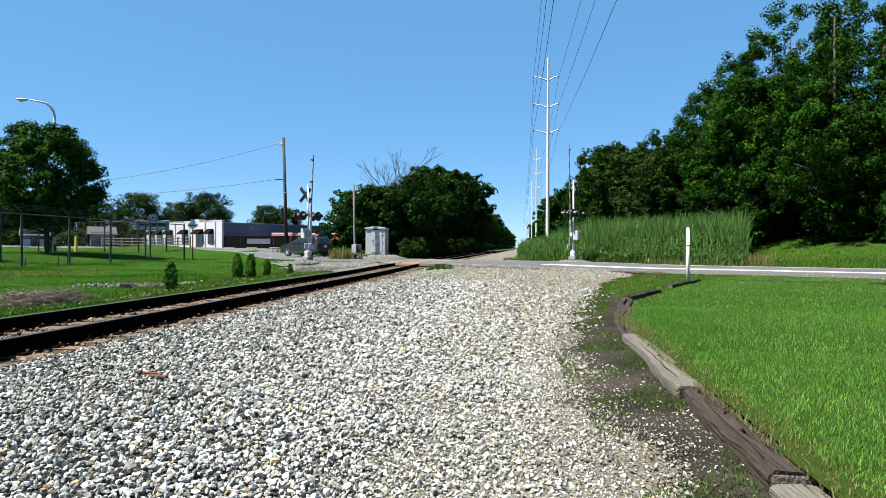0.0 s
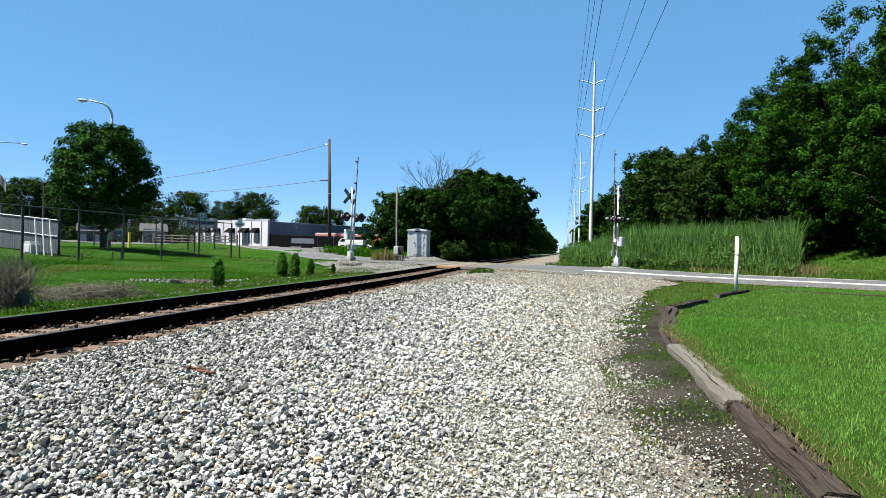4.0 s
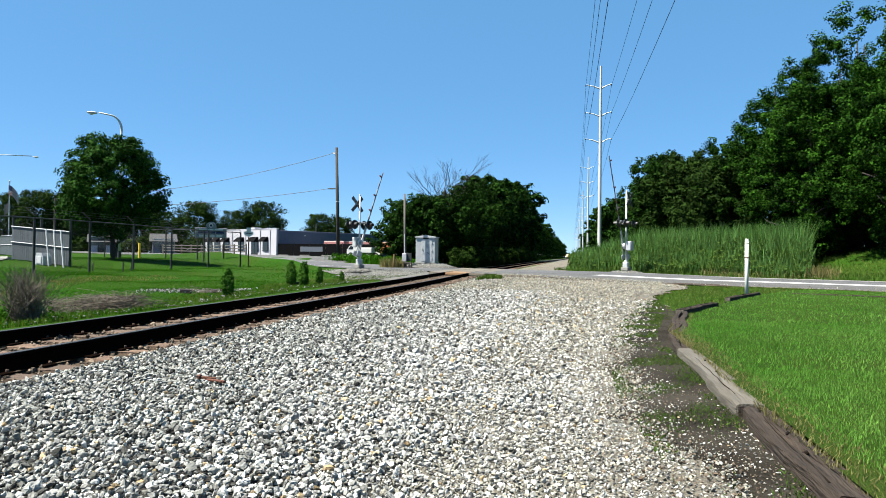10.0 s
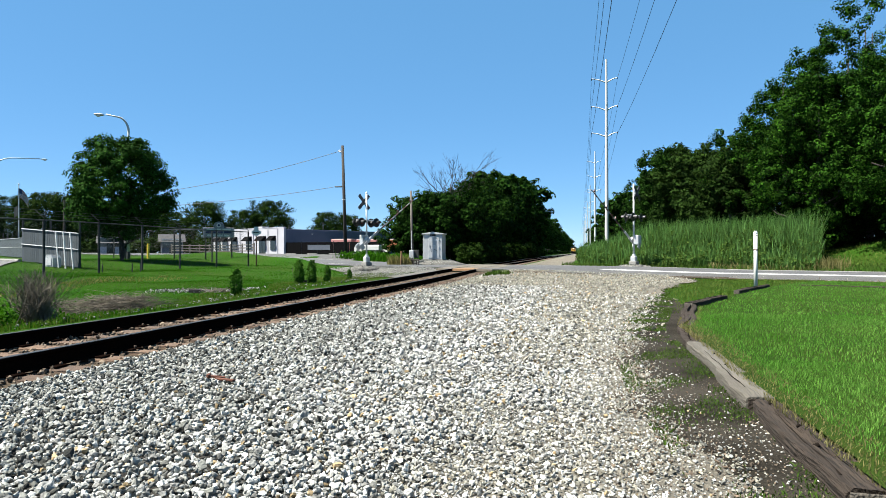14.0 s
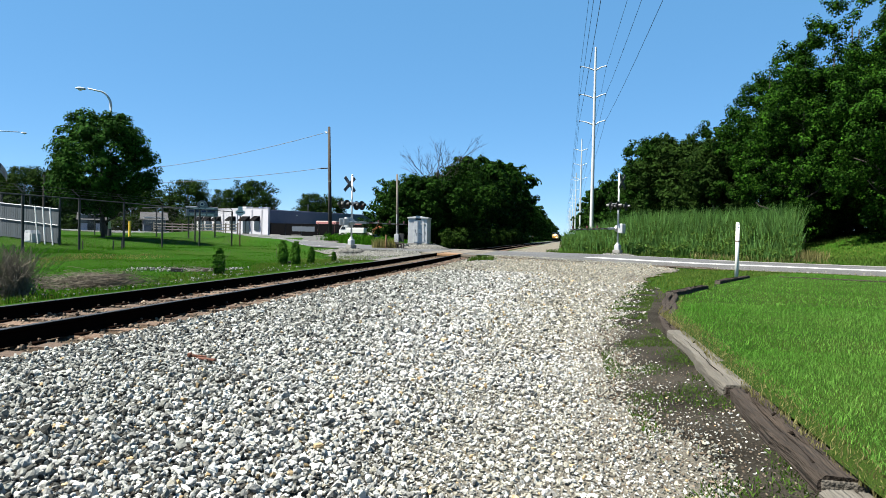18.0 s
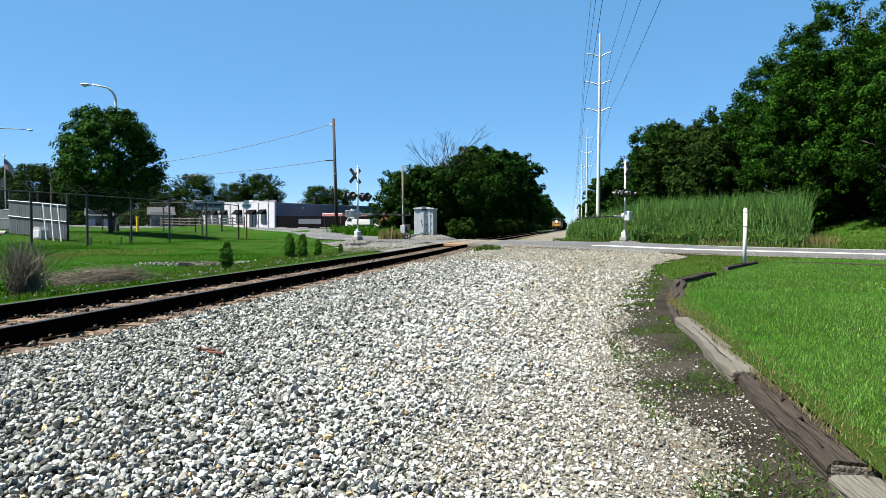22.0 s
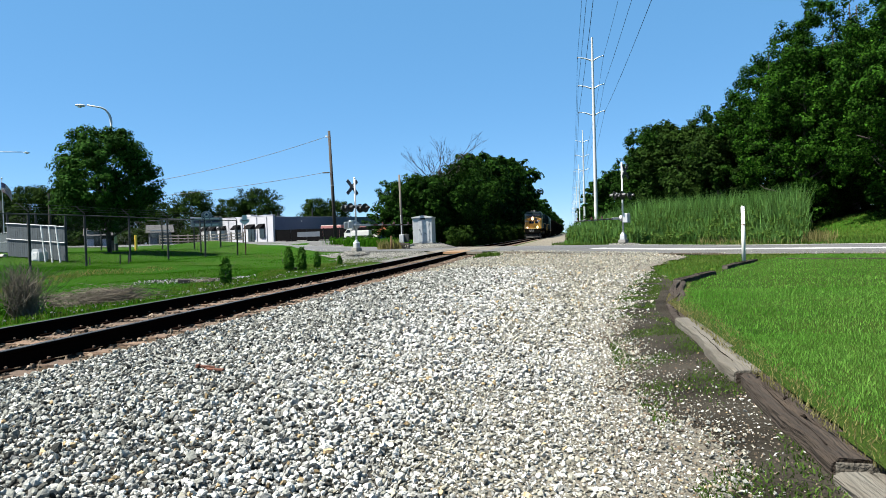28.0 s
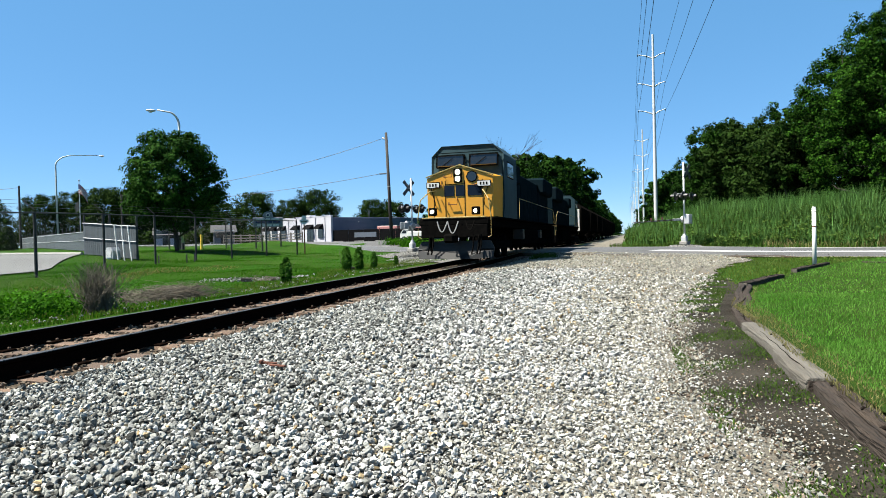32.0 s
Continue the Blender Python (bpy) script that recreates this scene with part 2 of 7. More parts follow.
def box(sx, sy, sz, at=(0, 0, 0), bev=0.0, turn=None, bm=None):
    """A box round the point at, with bevelled edges."""
    bm = bm or bmesh.new()
    m = Matrix.Translation(at) @ (turn or Matrix()) @ Matrix.Diagonal((sx, sy, sz, 1))
    r = bmesh.ops.create_cube(bm, size=1, matrix=m)
    if bev:
        es = {e for v in r["verts"] for e in v.link_edges}
        bmesh.ops.bevel(bm, geom=list(es), offset=bev, segments=1, affect="EDGES")
    return bm


def tube(a, b, r1, r2=None, seg=10, bm=None, caps=True):
    bm = bm or bmesh.new()
    a, b = Vector(a), Vector(b)
    d = b - a
    m = Matrix.Translation((a + b) / 2) @ d.to_track_quat("Z", "Y").to_matrix().to_4x4()
    bmesh.ops.create_cone(bm, cap_ends=caps, segments=seg, radius1=r1, radius2=r1 if r2 is None else r2, depth=d.length, matrix=m)
    return bm


def pipe(points, r, seg=6, bm=None, r2=None):
    """A bent tube through points."""
    bm = bm or bmesh.new()
    pts = [Vector(p) for p in points]
    rings = []
    for i, p in enumerate(pts):
        d = (pts[min(i + 1, len(pts) - 1)] - pts[max(i - 1, 0)]).normalized()
        q = d.to_track_quat("Z", "Y")
        rr = r + ((r2 if r2 is not None else r) - r) * i / max(1, len(pts) - 1)
        rings.append([bm.verts.new(p + q @ Vector((rr * math.cos(6.2832 * k / seg), rr * math.sin(6.2832 * k / seg), 0))) for k in range(seg)])
    for u, v in zip(rings, rings[1:]):
        for k in range(seg):
            bm.faces.new((u[k], u[(k + 1) % seg], v[(k + 1) % seg], v[k]))
    bm.faces.new(rings[0][::-1])
    bm.faces.new(rings[-1])
    return bm


def prism(outline, depth, axis="y", bm=None):
    """An outline (pairs) pulled out by depth along an axis, from 0."""
    bm = bm or bmesh.new()
    place = {"y": lambda a, b, d: (a, d, b), "x": lambda a, b, d: (d, a, b), "z": lambda a, b, d: (a, b, d)}[axis]
    lo = [bm.verts.new(place(a, b, 0)) for a, b in outline]
    hi = [bm.verts.new(place(a, b, depth)) for a, b in outline]
    n = len(lo)
    bm.faces.new(lo)
    bm.faces.new(hi[::-1])
    for i in range(n):
        bm.faces.new((lo[i], lo[(i + 1) % n], hi[(i + 1) % n], hi[i]))
    return bm


def ss(v, a, b):
    t = np.clip((np.asarray(v, float) - a) / (b - a), 0, 1)
    return t * t * (3 - 2 * t)


# ---- the plan ----
U, N = np.array((0.871, -0.491)), np.array((0.491, 0.871))  # along and across the road
ROAD = (28.2, 39.6)  # across: near and far edge


def uv(s, n):
    return s * U[0] + n * N[0], s * U[1] + n * N[1]


def road_z(s):
    return 0.13 + 0.11 * (1 - ss(s, -19, -10)) + 0.28 * (1 - ss(s, -60, -30)) + 0.4 * (1 - ss(s, -66, -42)) + 0.4 * (1 - ss(s, -120, -60))


def rail_z(y):
    return 0.17 + 0.08 * ss(y, 22, 38) + 0.04 * ss(y, 60, 120)


def track_x(y):
    y = np.asarray(y, float)
    return -5.99 - 0.009 * y + 0.02 * 12 * np.log1p(np.exp(np.clip((y - 50) / 12, -30, 120)))


def gz(x, y):
    """Height of the ground."""
    x, y = np.asarray(x, float), np.asarray(y, float)
    s, n = x * U[0] + y * U[1], x * N[0] + y * N[1]
    z = 0.10 * ss(y, 11, 26) + 0.08 * ss(x, 0.1, 1.05) * (1 - ss(y, 8, 13))
    w = -x - 8.3
    left = -0.14 * ss(w, -0.5, 1.2) * (1 - ss(w, 2.5, 8)) + 0.25 * ss(w, 4, 11) + 0.40 * ss(w, 11, 18) + 0.33 * ss(w, 26, 62)
    left = left + 0.05 * ss(n, 40, 45) * ss(w, -0.5, 2)
    left = left + ss(w, 1.5, 4) * (1 - ss(w, 8.5, 12)) * (0.045 * np.sin(1.1 * x + 0.7 * y) * np.cos(0.6 * y - 0.4 * x) + 0.025 * np.sin(2.3 * x - 1.1 * y))
    z = z + left
    z = z + 0.14 * ss(y, 30, 45) * (1 - ss(w, -1, 1))
    z = z + 0.35 * ss(x, 12, 22) * ss(y, 5, 15) + 1.7 * ss(x, 12, 24) * ss(n, 41, 52)
    z = z + (0.3 + 0.2 * ss(-x, 16.3, 19.8) * (1 - ss(-x, 26, 33))) * ss(n, 22.8, 25.8) * ss(-x, 13.5, 18) * (1 - ss(-x, 34, 44)) * (1 - ss(n, 40, 44))
    k = ss(n, ROAD[0] - 2.2, ROAD[0] - 0.3) * (1 - ss(n, ROAD[1] + 0.3, ROAD[1] + 3))
    z = z * (1 - k) + (road_z(s) - 0.05) * k
    bed = 1 - ss(np.abs(x - track_x(y)), 1.6, 2.9)
    z = z * (1 - bed) + (rail_z(y) - 0.21) * bed
    return z


def sheet(name, xs, ys, lift, material, label, category, keep=None, z=None, kind="structure"):
    """A piece of ground on a grid, following the ground's height."""
    X, Y = np.meshgrid(xs, ys)
    Z = (gz(X, Y) if z is None else z(X, Y)) + lift
    V = np.stack([X, Y, Z], -1).reshape(-1, 3)
    nx, ny = len(xs), len(ys)
    i = np.arange(nx * ny).reshape(ny, nx)
    F = np.stack([i[:-1, :-1], i[:-1, 1:], i[1:, 1:], i[1:, :-1]], -1).reshape(-1, 4)
    if keep is not None:
        C = V[F].mean(1)
        F = F[keep(C[:, 0], C[:, 1])]
    ob = new(name, mesh_np(name, V, F, material, True))
    return tagged(ob, label, category, kind=kind)


def wob(x, y, f=0.5, a=0.4, seed=0):
    """A gentle wobble for edges."""
    return a * (np.sin(f * x * 3.1 + seed) * np.cos(f * y * 2.3 + seed * 2) + 0.6 * np.sin(f * 7.3 * y + 1.7 * x + seed))


def vnoise(x, y, f=1.0, seed=0):
    """Smooth patches between 0 and 1."""
    u, v = np.asarray(x, float) * f + 40.0 + seed * 7.3, np.asarray(y, float) * f + 40.0 + seed * 3.1
    i, j = np.floor(u), np.floor(v)
    a, b = ss(u - i, 0, 1), ss(v - j, 0, 1)

    def h(p, q):
        return (np.sin(p * 127.1 + q * 311.7 + seed * 17.0) * 43758.5453) % 1.0

    return (h(i, j) * (1 - a) + h(i + 1, j) * a) * (1 - b) + (h(i, j + 1) * (1 - a) + h(i + 1, j + 1) * a) * b


def steps(*spans):
    out = []
    for a, b, d in spans:
        out += list(np.arange(a, b - 1e-6, d))
    return np.array(out + [spans[-1][1]])


sheet("ground", steps((-2400, -240, 120), (-240, -90, 10), (-90, -30, 2), (-30, 30, 0.6), (30, 90, 2), (90, 240, 10), (240, 2400, 120)), steps((-400, -30, 30), (-30, -6, 2), (-6, 60, 0.6), (60, 140, 2), (140, 300, 10), (300, 4200, 130)), 0.0, M["grass"], "mown green meadow with bare patches beside the railway", "ground")


# right edge of the gravel: where the timbers and then the weeds begin
def lot_edge(y):
    return np.interp(y, (-10, 9, 12.7, 15, 19, 22, 24), (1.0, 1.15, 1.75, 2.1, 2.3, 3.3, 4.2))


def dirt_width(y):
    return np.interp(y, (2, 3.5, 4.5, 5.5, 7, 9, 12, 14, 16), (0.46, 0.5, 0.58, 0.64, 0.6, 0.5, 0.55, 0.5, 0.4))


def in_lot(x, y):
    n, s = x * N[0] + y * N[1], x * U[0] + y * U[1]
    main = x < lot_edge(y) + wob(x, y, 0.8, 0.12) * (y > 12)
    verge = (n > 25.9 + wob(x, y, 0.5, 0.25, 3)) & (s > -18) & (s < 60)
    return (x > -4.7) & (n < ROAD[0] + 0.25) & (main | verge)


sheet("gravel_lot", steps((-4.8, 12, 0.2), (12, 60, 1.0)), steps((-6, 34, 0.2)), 0.03, M["gravel"], "crushed-stone gravel lot beside the track, bed darkened as gap shade", "gravel", in_lot)
sheet("gravel_fines", steps((-2.4, 12, 0.12), (12, 60, 1.0)), steps((-6, 34, 0.12)), 0.034, M["gravel_tan"], "tan stone fines between the gravel chips", "gravel", lambda x, y: in_lot(x, y) & ((x > -0.4 + wob(x, y, 0.7, 0.5, 2)) | (y > 17)))
sheet("worn_dirt", steps((-4.4, 6, 0.12)), steps((22, 35, 0.12)), 0.045, M["bed_dirt"], "brown worn dirt patches before the asphalt", "dirt",
      lambda x, y: (x > -4.6) & (np.abs(x * N[0] + y * N[1] - 26.2 - wob(x, y, 0.4, 0.3, 4)) < 0.9) & (vnoise(x, y * 1.6, 0.8, 17) > 0.42))
sheet("track_bed", steps((-9.6, -2.6, 0.25)), steps((-10, 60, 0.5), (60, 140, 2), (140, 1200, 20)), 0.002, M["bed_dirt"], "grey crushed-stone ballast bed under the track", "ballast",
      lambda x, y: (np.abs(x - track_x(y)) < np.where((x < track_x(y)) & (y < 30), 1.9, 3.0) + wob(x, y, 0.6, 0.2, 5)) & ((x * N[0] + y * N[1] < ROAD[0] + 0.2) | (x * N[0] + y * N[1] > ROAD[1] - 0.2)))
sheet("far_track_bed", steps((-9, 12, 1.0)), steps((140, 1400, 20)), 0.05, M["gravel_pale"], "grey ballast bed running straight away between trees", "ballast", lambda x, y: np.abs(x - track_x(y)) < 3.0)
sheet("gravel_lane", steps((-5, 6, 0.25)), steps((40, 400, 1.5)), 0.035, M["gravel_tan"], "pale gravel service lane along the railway past the crossing", "gravel lane",
      lambda x, y: (np.abs(x - track_x(y) - 4.1) < 1.85 + wob(x, y, 0.3, 0.2)) & (x * N[0] + y * N[1] > ROAD[1] - 0.4))
sheet("gravel_shoulder", steps((-22, -7.5, 0.3)), steps((22, 52, 0.3)), 0.035, M["gravel_pale"], "grey gravel apron round the signal mast", "gravel",
      lambda x, y: (x * N[0] + y * N[1] < 29.9) & (x * N[0] + y * N[1] > ROAD[0] - 3.8 - 4.0 * ss(x, -14, -10) + wob(x, y, 0.5, 0.5, 2)) & (x > -14.4 + wob(x, y, 0.8, 0.5)))


def road_sheet(name, n0, n1, s0, s1, lift, material, label, category, ds=1.0):
    ss_, ns = np.arange(s0, s1 + ds / 2, ds), np.linspace(n0, n1, max(2, int((n1 - n0) / 0.8) + 1))
    S, Nn = np.meshgrid(ss_, ns)
    X, Y = uv(S, Nn)
    V = np.stack([X, Y, road_z(S) + lift], -1).reshape(-1, 3)
    i = np.arange(S.size).reshape(S.shape)
    F = np.stack([i[:-1, :-1], i[:-1, 1:], i[1:, 1:], i[1:, :-1]], -1).reshape(-1, 4)
    return tagged(new(name, mesh_np(name, V, F, material, True)), label, category, kind="structure")


sheet("parking_lot", steps((-80, -16, 0.8)), steps((50, 112, 0.8)), 0.04, M["old_asphalt"], "pale worn parking lot before the long building", "parking lot", lambda x, y: (x * N[0] + y * N[1] > 39.6) & (x < -0.33 * y - 1.5) & (x > -70))
road_sheet("road", 32.0, 39.3, -260, 160, 0.0, M["asphalt"], "dark asphalt two-lane road crossing the railway", "road")
road_sheet("road_shoulder_left", 29.7, 32.0, -160, -24.5, -0.004, M["old_asphalt"], "worn pale asphalt shoulder beyond the track", "road")
road_sheet("road_shoulder", ROAD[0], 32.0, -24.5, 160, -0.004, M["old_asphalt"], "worn pale asphalt shoulder of the road", "road")
road_sheet("asphalt_apron", 27.0, 28.25, -17, 3, -0.006, M["old_asphalt"], "cracked old asphalt apron at the crossing's edge", "road")
road_sheet("far_shoulder", 39.3, 39.9, -160, 160, -0.006, M["concrete"], "pale worn far edge of the road", "road")
road_sheet("edge_strip", 31.6, 33.0, -16.5, 160, 0.006, M["paint"], "bright worn concrete strip along the road edge", "road edge")
road_sheet("far_strip", 38.2, 39.2, -12, 160, 0.006, M["concrete"], "pale worn strip along the far road edge", "road edge")
road_sheet("edge_line_left", 32.25, 32.4, -120, -36, 0.006, M["paint"], "white painted edge line on the asphalt", "road marking")

# lawn behind the timbers
def lawn_edge(y):
    return np.interp(y, (-10, 3, 9, 12.7, 14.6, 16.6, 19.5, 30), (1.19, 1.22, 1.36, 2.06, 3.0, 3.8, 5.3, 12))


def lawn_z(x, y):
    return np.maximum(gz(x, y), 0) + 0.13 - 0.11 * ss(x * N[0] + y * N[1], 22, 26)


sheet("lawn", steps((1.0, 2.4, 0.05), (2.4, 14, 0.2), (14, 60, 2)), steps((-8, 26, 0.2)), 0.0, M["lawn"], "freshly mown bright green lawn behind timbers", "lawn",
      lambda x, y: (x > lawn_edge(y)) & (x * N[0] + y * N[1] < 25.8), lawn_z)
sheet("dirt_strip", steps((-0.6, 2.2, 0.035)), steps((2.0, 16, 0.045)), 0.04, M["dirt"], "damp dark dirt strip with weeds along the timbers", "dirt",
      lambda x, y: (x > lot_edge(y) - dirt_width(y) + 0.5 * (vnoise(x, y, 2.4, 8) - 0.5) + 0.25 * (vnoise(x, y, 8.0, 3) - 0.5)) & (x < np.where(y < 12.5, lawn_edge(y), lot_edge(y) + 0.3)))


# ---- railway ----
track = thing("railway_track", "single straight railway track with dark rusty rails on wooden ties", "railway track", kind="structure")


def rail_mesh(side, name, outline, material):
    ys = steps((-14, 60, 2), (60, 140, 5), (140, 1400, 30))
    V, k = [], len(outline)
    for y in ys:
        xc, zc = float(track_x(y)) + side, float(rail_z(y))
        V += [(xc + a, y, zc + b) for a, b in outline]
    F = []
    for i in range(len(ys) - 1):
        F += [(i * k + j, i * k + (j + 1) % k, (i + 1) * k + (j + 1) % k, (i + 1) * k + j) for j in range(k)]
    return mesh_np(name, V, F, material)


RAIL = ((0.068, -0.172), (0.068, -0.16), (0.012, -0.14), (0.009, -0.05), (0.034, -0.036), (0.036, -0.006), (-0.036, -0.006), (-0.034, -0.036), (-0.009, -0.05), (-0.012, -0.14), (-0.068, -0.16), (-0.068, -0.172))
HEAD = ((0.036, -0.008), (0.034, 0.0), (-0.034, 0.0), (-0.036, -0.008))
for side in (0.76, -0.76):
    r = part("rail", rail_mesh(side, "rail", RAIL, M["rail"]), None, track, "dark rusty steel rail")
    part("rail_head", rail_mesh(side, "rail_head", HEAD, M["railhead"]), None, r, "polished running surface")

tie_m = []
for k in range(4):
    rr = random.Random(k)
    bm = box(2.6, 0.225, 0.18, (0, 0, -0.09), 0.012)
    bmesh.ops.subdivide_edges(bm, edges=[e for e in bm.edges if e.calc_length() > 1.5], cuts=5)
    for v in bm.verts:
        v.co += Vector((rr.uniform(-0.02, 0.02), rr.uniform(-0.01, 0.01), rr.uniform(-0.012, 0.004)))
    tie_m.append(done("tie", bm, M["tie"]))
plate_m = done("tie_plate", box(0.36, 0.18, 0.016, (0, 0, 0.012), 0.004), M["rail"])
spike_m = done("spike", box(0.03, 0.03, 0.03, (0, 0, 0.03), 0.008), M["tie"])
for k in range(250):
    y = -8 + k * 0.545 + random.uniform(-0.05, 0.05)
    nn = float(track_x(y)) * N[0] + y * N[1]
    if ROAD[0] - 0.6 < nn < ROAD[1] + 0.4:
        continue
    m = Matrix.Translation((float(track_x(y)) + random.uniform(-0.05, 0.05), y, float(rail_z(y)) - 0.172)) @ Matrix.Rotation(random.uniform(-0.015, 0.015), 4, "Z")
    tie = part("tie", tie_m[k % 4], None, track, at=m)
    if 1 < y < 22:
        for dx in (0.76, -0.76):
            pl = part("tie_plate", plate_m, None, track, at=m @ Matrix.Translation((dx, 0, 0)))
            for sx in (-0.11, 0.11):
                part("spike", spike_m, None, pl, at=(sx, 0.05 * (1 if sx > 0 else -1), 0))

# crossing panels between and beside the rails
deck = thing("crossing_deck", "worn concrete and timber crossing panels round the rails", "level crossing", kind="structure")
M["panel"] = mat("crossing_panel", (0.088, 0.0756, 0.0564), (0.0694, 0.0586, 0.0443), 6, 0.85, bump=0.3, each="object", spread=0.15)
M["panel_wood"] = mat("orange_timber", (0.162, 0.091, 0.0406), (0.122, 0.0678, 0.0304), 6, 0.85, stretch=(3, 0.4, 3))
for x0, x1 in ((-0.68, 0.68), (0.80, 1.75), (-1.75, -0.80)):
    for k in range(5):
        ya = (ROAD[0] - 0.3 - (track_x(37) + (x0 + x1) / 2) * N[0]) / N[1] + k * 2.68
        xa, yb = float(track_x(ya)), float(ya)
        bm = bmesh.new()
        sh = -N[0] / N[1]
        v = [(x0, sh * (x0 - (x0 + x1) / 2)), (x1, sh * (x1 - (x0 + x1) / 2)), (x1, sh * (x1 - (x0 + x1) / 2) + 2.66), (x0, sh * (x0 - (x0 + x1) / 2) + 2.66)]
        bm = prism(v, 0.12, "z")
        part("panel", bm, M["panel_wood"] if k == 0 and x0 < 0.7 and x0 > -0.7 else M["panel"], deck, at=(xa, yb, float(rail_z(yb)) - 0.128))


# ---- timbers along the lawn ----
M["soot_hole"] = mat("dark_wood_crack", (0.00622, 0.00466, 0.00363), (0.0104, 0.00777, 0.0057), 9, 0.95, spec=0.05)
def timber(x0, y0, x1, y1, top, material, label, w=0.215, h=0.2, tilt=0.0, seed=0):
    """A worn squared timber from one end to the other; a crack runs along its top."""
    rr = random.Random(seed)
    deep = 0.05 if material == M["timber"] else 0.015
    d = Vector((x1 - x0, y1 - y0, 0))
    L, n = d.length, 14
    bm = bmesh.new()
    rings = []
    for i in range(n + 1):
        y = L * i / n
        e = 0.012 if 0 < i < n else 0.02
        sec = ((-w / 2 + e, 0), (-w / 2, -e), (-w / 2, -h), (w / 2, -h), (w / 2, -e), (w / 2 - e, 0), (0.03, 0.002), (0.014, -deep), (0.0, 0.001))
        bend = 0.02 * math.sin(3 * y + seed)
        rings.append([bm.verts.new((a + bend + rr.uniform(-0.006, 0.006) + (0.03 * math.sin(2.2 * y + seed) if abs(a) < 0.03 else 0), y, b + rr.uniform(-0.007, 0.005))) for a, b in sec])
    for u, v in zip(rings, rings[1:]):
        for k in range(9):
            bm.faces.new((u[k], u[(k + 1) % 9], v[(k + 1) % 9], v[k]))
    bm.faces.new(rings[0][::-1])
    bm.faces.new(rings[-1])
    ob = new("landscape_timber", done("landscape_timber", bm, material))
    ob.matrix_basis = Matrix.Translation((x0, y0, top)) @ Matrix.Rotation(math.atan2(-d.x, d.y), 4, "Z") @ Matrix.Rotation(radians(tilt), 4, "Y")
    end_mat = M["timber_pale"] if material == M["timber"] else M["timber"]
    part("end_grain", box(w * 0.9, 0.012, h * 0.86, (0.02 * math.sin(seed), -0.004, -h * 0.5), 0.004), end_mat, ob, "weathered sawn end")
    for k in range(2):
        y = L * rr.uniform(0.2, 0.8)
        part("spike_hole", tube((rr.uniform(-0.06, 0.06), y, -0.012), (0, y, 0.004), 0.012, 0.012, 8), M["soot_hole"], ob, "old rust-stained spike hole")
    cr = []
    y = L * rr.uniform(0.03, 0.2)
    while y < L * 0.9 and len(cr) < 9:
        cr.append((rr.uniform(-0.012, 0.012) - w * 0.24, y, 0.0))
        y += L * rr.uniform(0.05, 0.11)
    part("split", pipe(cr, 0.006, 4, r2=0.002), M["soot_hole"], ob, "long drying crack")
    return tagged(ob, label, "timber", "timbers edging the lawn")


DARK_T, PALE_T = "dark brown cracked old railway tie edging the lawn", "bleached grey old railway tie edging the lawn"
timber(1.2, 0.1, 1.145, 2.80, 0.17, M["timber_pale"], PALE_T, seed=1)
timber(1.145, 2.86, 1.205, 4.48, 0.20, M["timber"], DARK_T, w=0.2, seed=2)
timber(1.19, 4.52, 1.27, 7.22, 0.205, M["timber_pale"], PALE_T, seed=3)
timber(1.27, 7.3, 1.34, 8.75, 0.19, M["timber"], DARK_T, w=0.19, tilt=-4, seed=4)
timber(1.40, 8.85, 2.00, 12.3, 0.21, M["timber"], DARK_T, w=0.2, seed=5)
timber(2.0, 12.45, 3.05, 14.7, 0.23, M["timber"], DARK_T, w=0.16, seed=6)
timber(3.7, 16.4, 5.2, 19.4, 0.25, M["timber"], DARK_T, w=0.14, h=0.16, seed=7)
timber(6.2, 20.0, 8.8, 18.9, 0.22, M["timber"], DARK_T, w=0.12, h=0.14, seed=8)
timber(9.4, 18.6, 12.0, 17.3, 0.23, M["timber"], DARK_T, w=0.12, h=0.14, seed=9)

# ---- loose stones ----
ICO_V, ICO_F = [], []
_b = bmesh.new()
bmesh.ops.create_icosphere(_b, subdivisions=1, radius=1)
ICO_V = np.array([v.co[:] for v in _b.verts])
ICO_F = np.array([[v.index for v in f.verts] for f in _b.faces])
_b.free()
OCT_V = np.array(((1, 0, 0), (-1, 0, 0), (0, 1, 0), (0, -1, 0), (0.3, 0.2, 0.9), (-0.3, -0.2, 0.9), (0, 0, -1)), float)
OCT_F = np.array(((0, 2, 4), (2, 5, 4), (2, 1, 5), (1, 3, 5), (3, 4, 5), (3, 0, 4), (2, 0, 6), (1, 2, 6), (3, 1, 6), (0, 3, 6)))
rng = np.random.default_rng(7)


def rot_many(n, flat=False):
    q = rng.normal(size=(n, 4))
    if flat:
        q[:, 1:3] *= 0.45
    q /= np.linalg.norm(q, axis=1)[:, None]
    w, x, y, z = q.T
    return np.stack([np.stack([1 - 2 * (y * y + z * z), 2 * (x * y - z * w), 2 * (x * z + y * w)], -1),
                     np.stack([2 * (x * y + z * w), 1 - 2 * (x * x + z * z), 2 * (y * z - x * w)], -1),
                     np.stack([2 * (x * z - y * w), 2 * (y * z + x * w), 1 - 2 * (x * x + y * y)], -1)], 1)


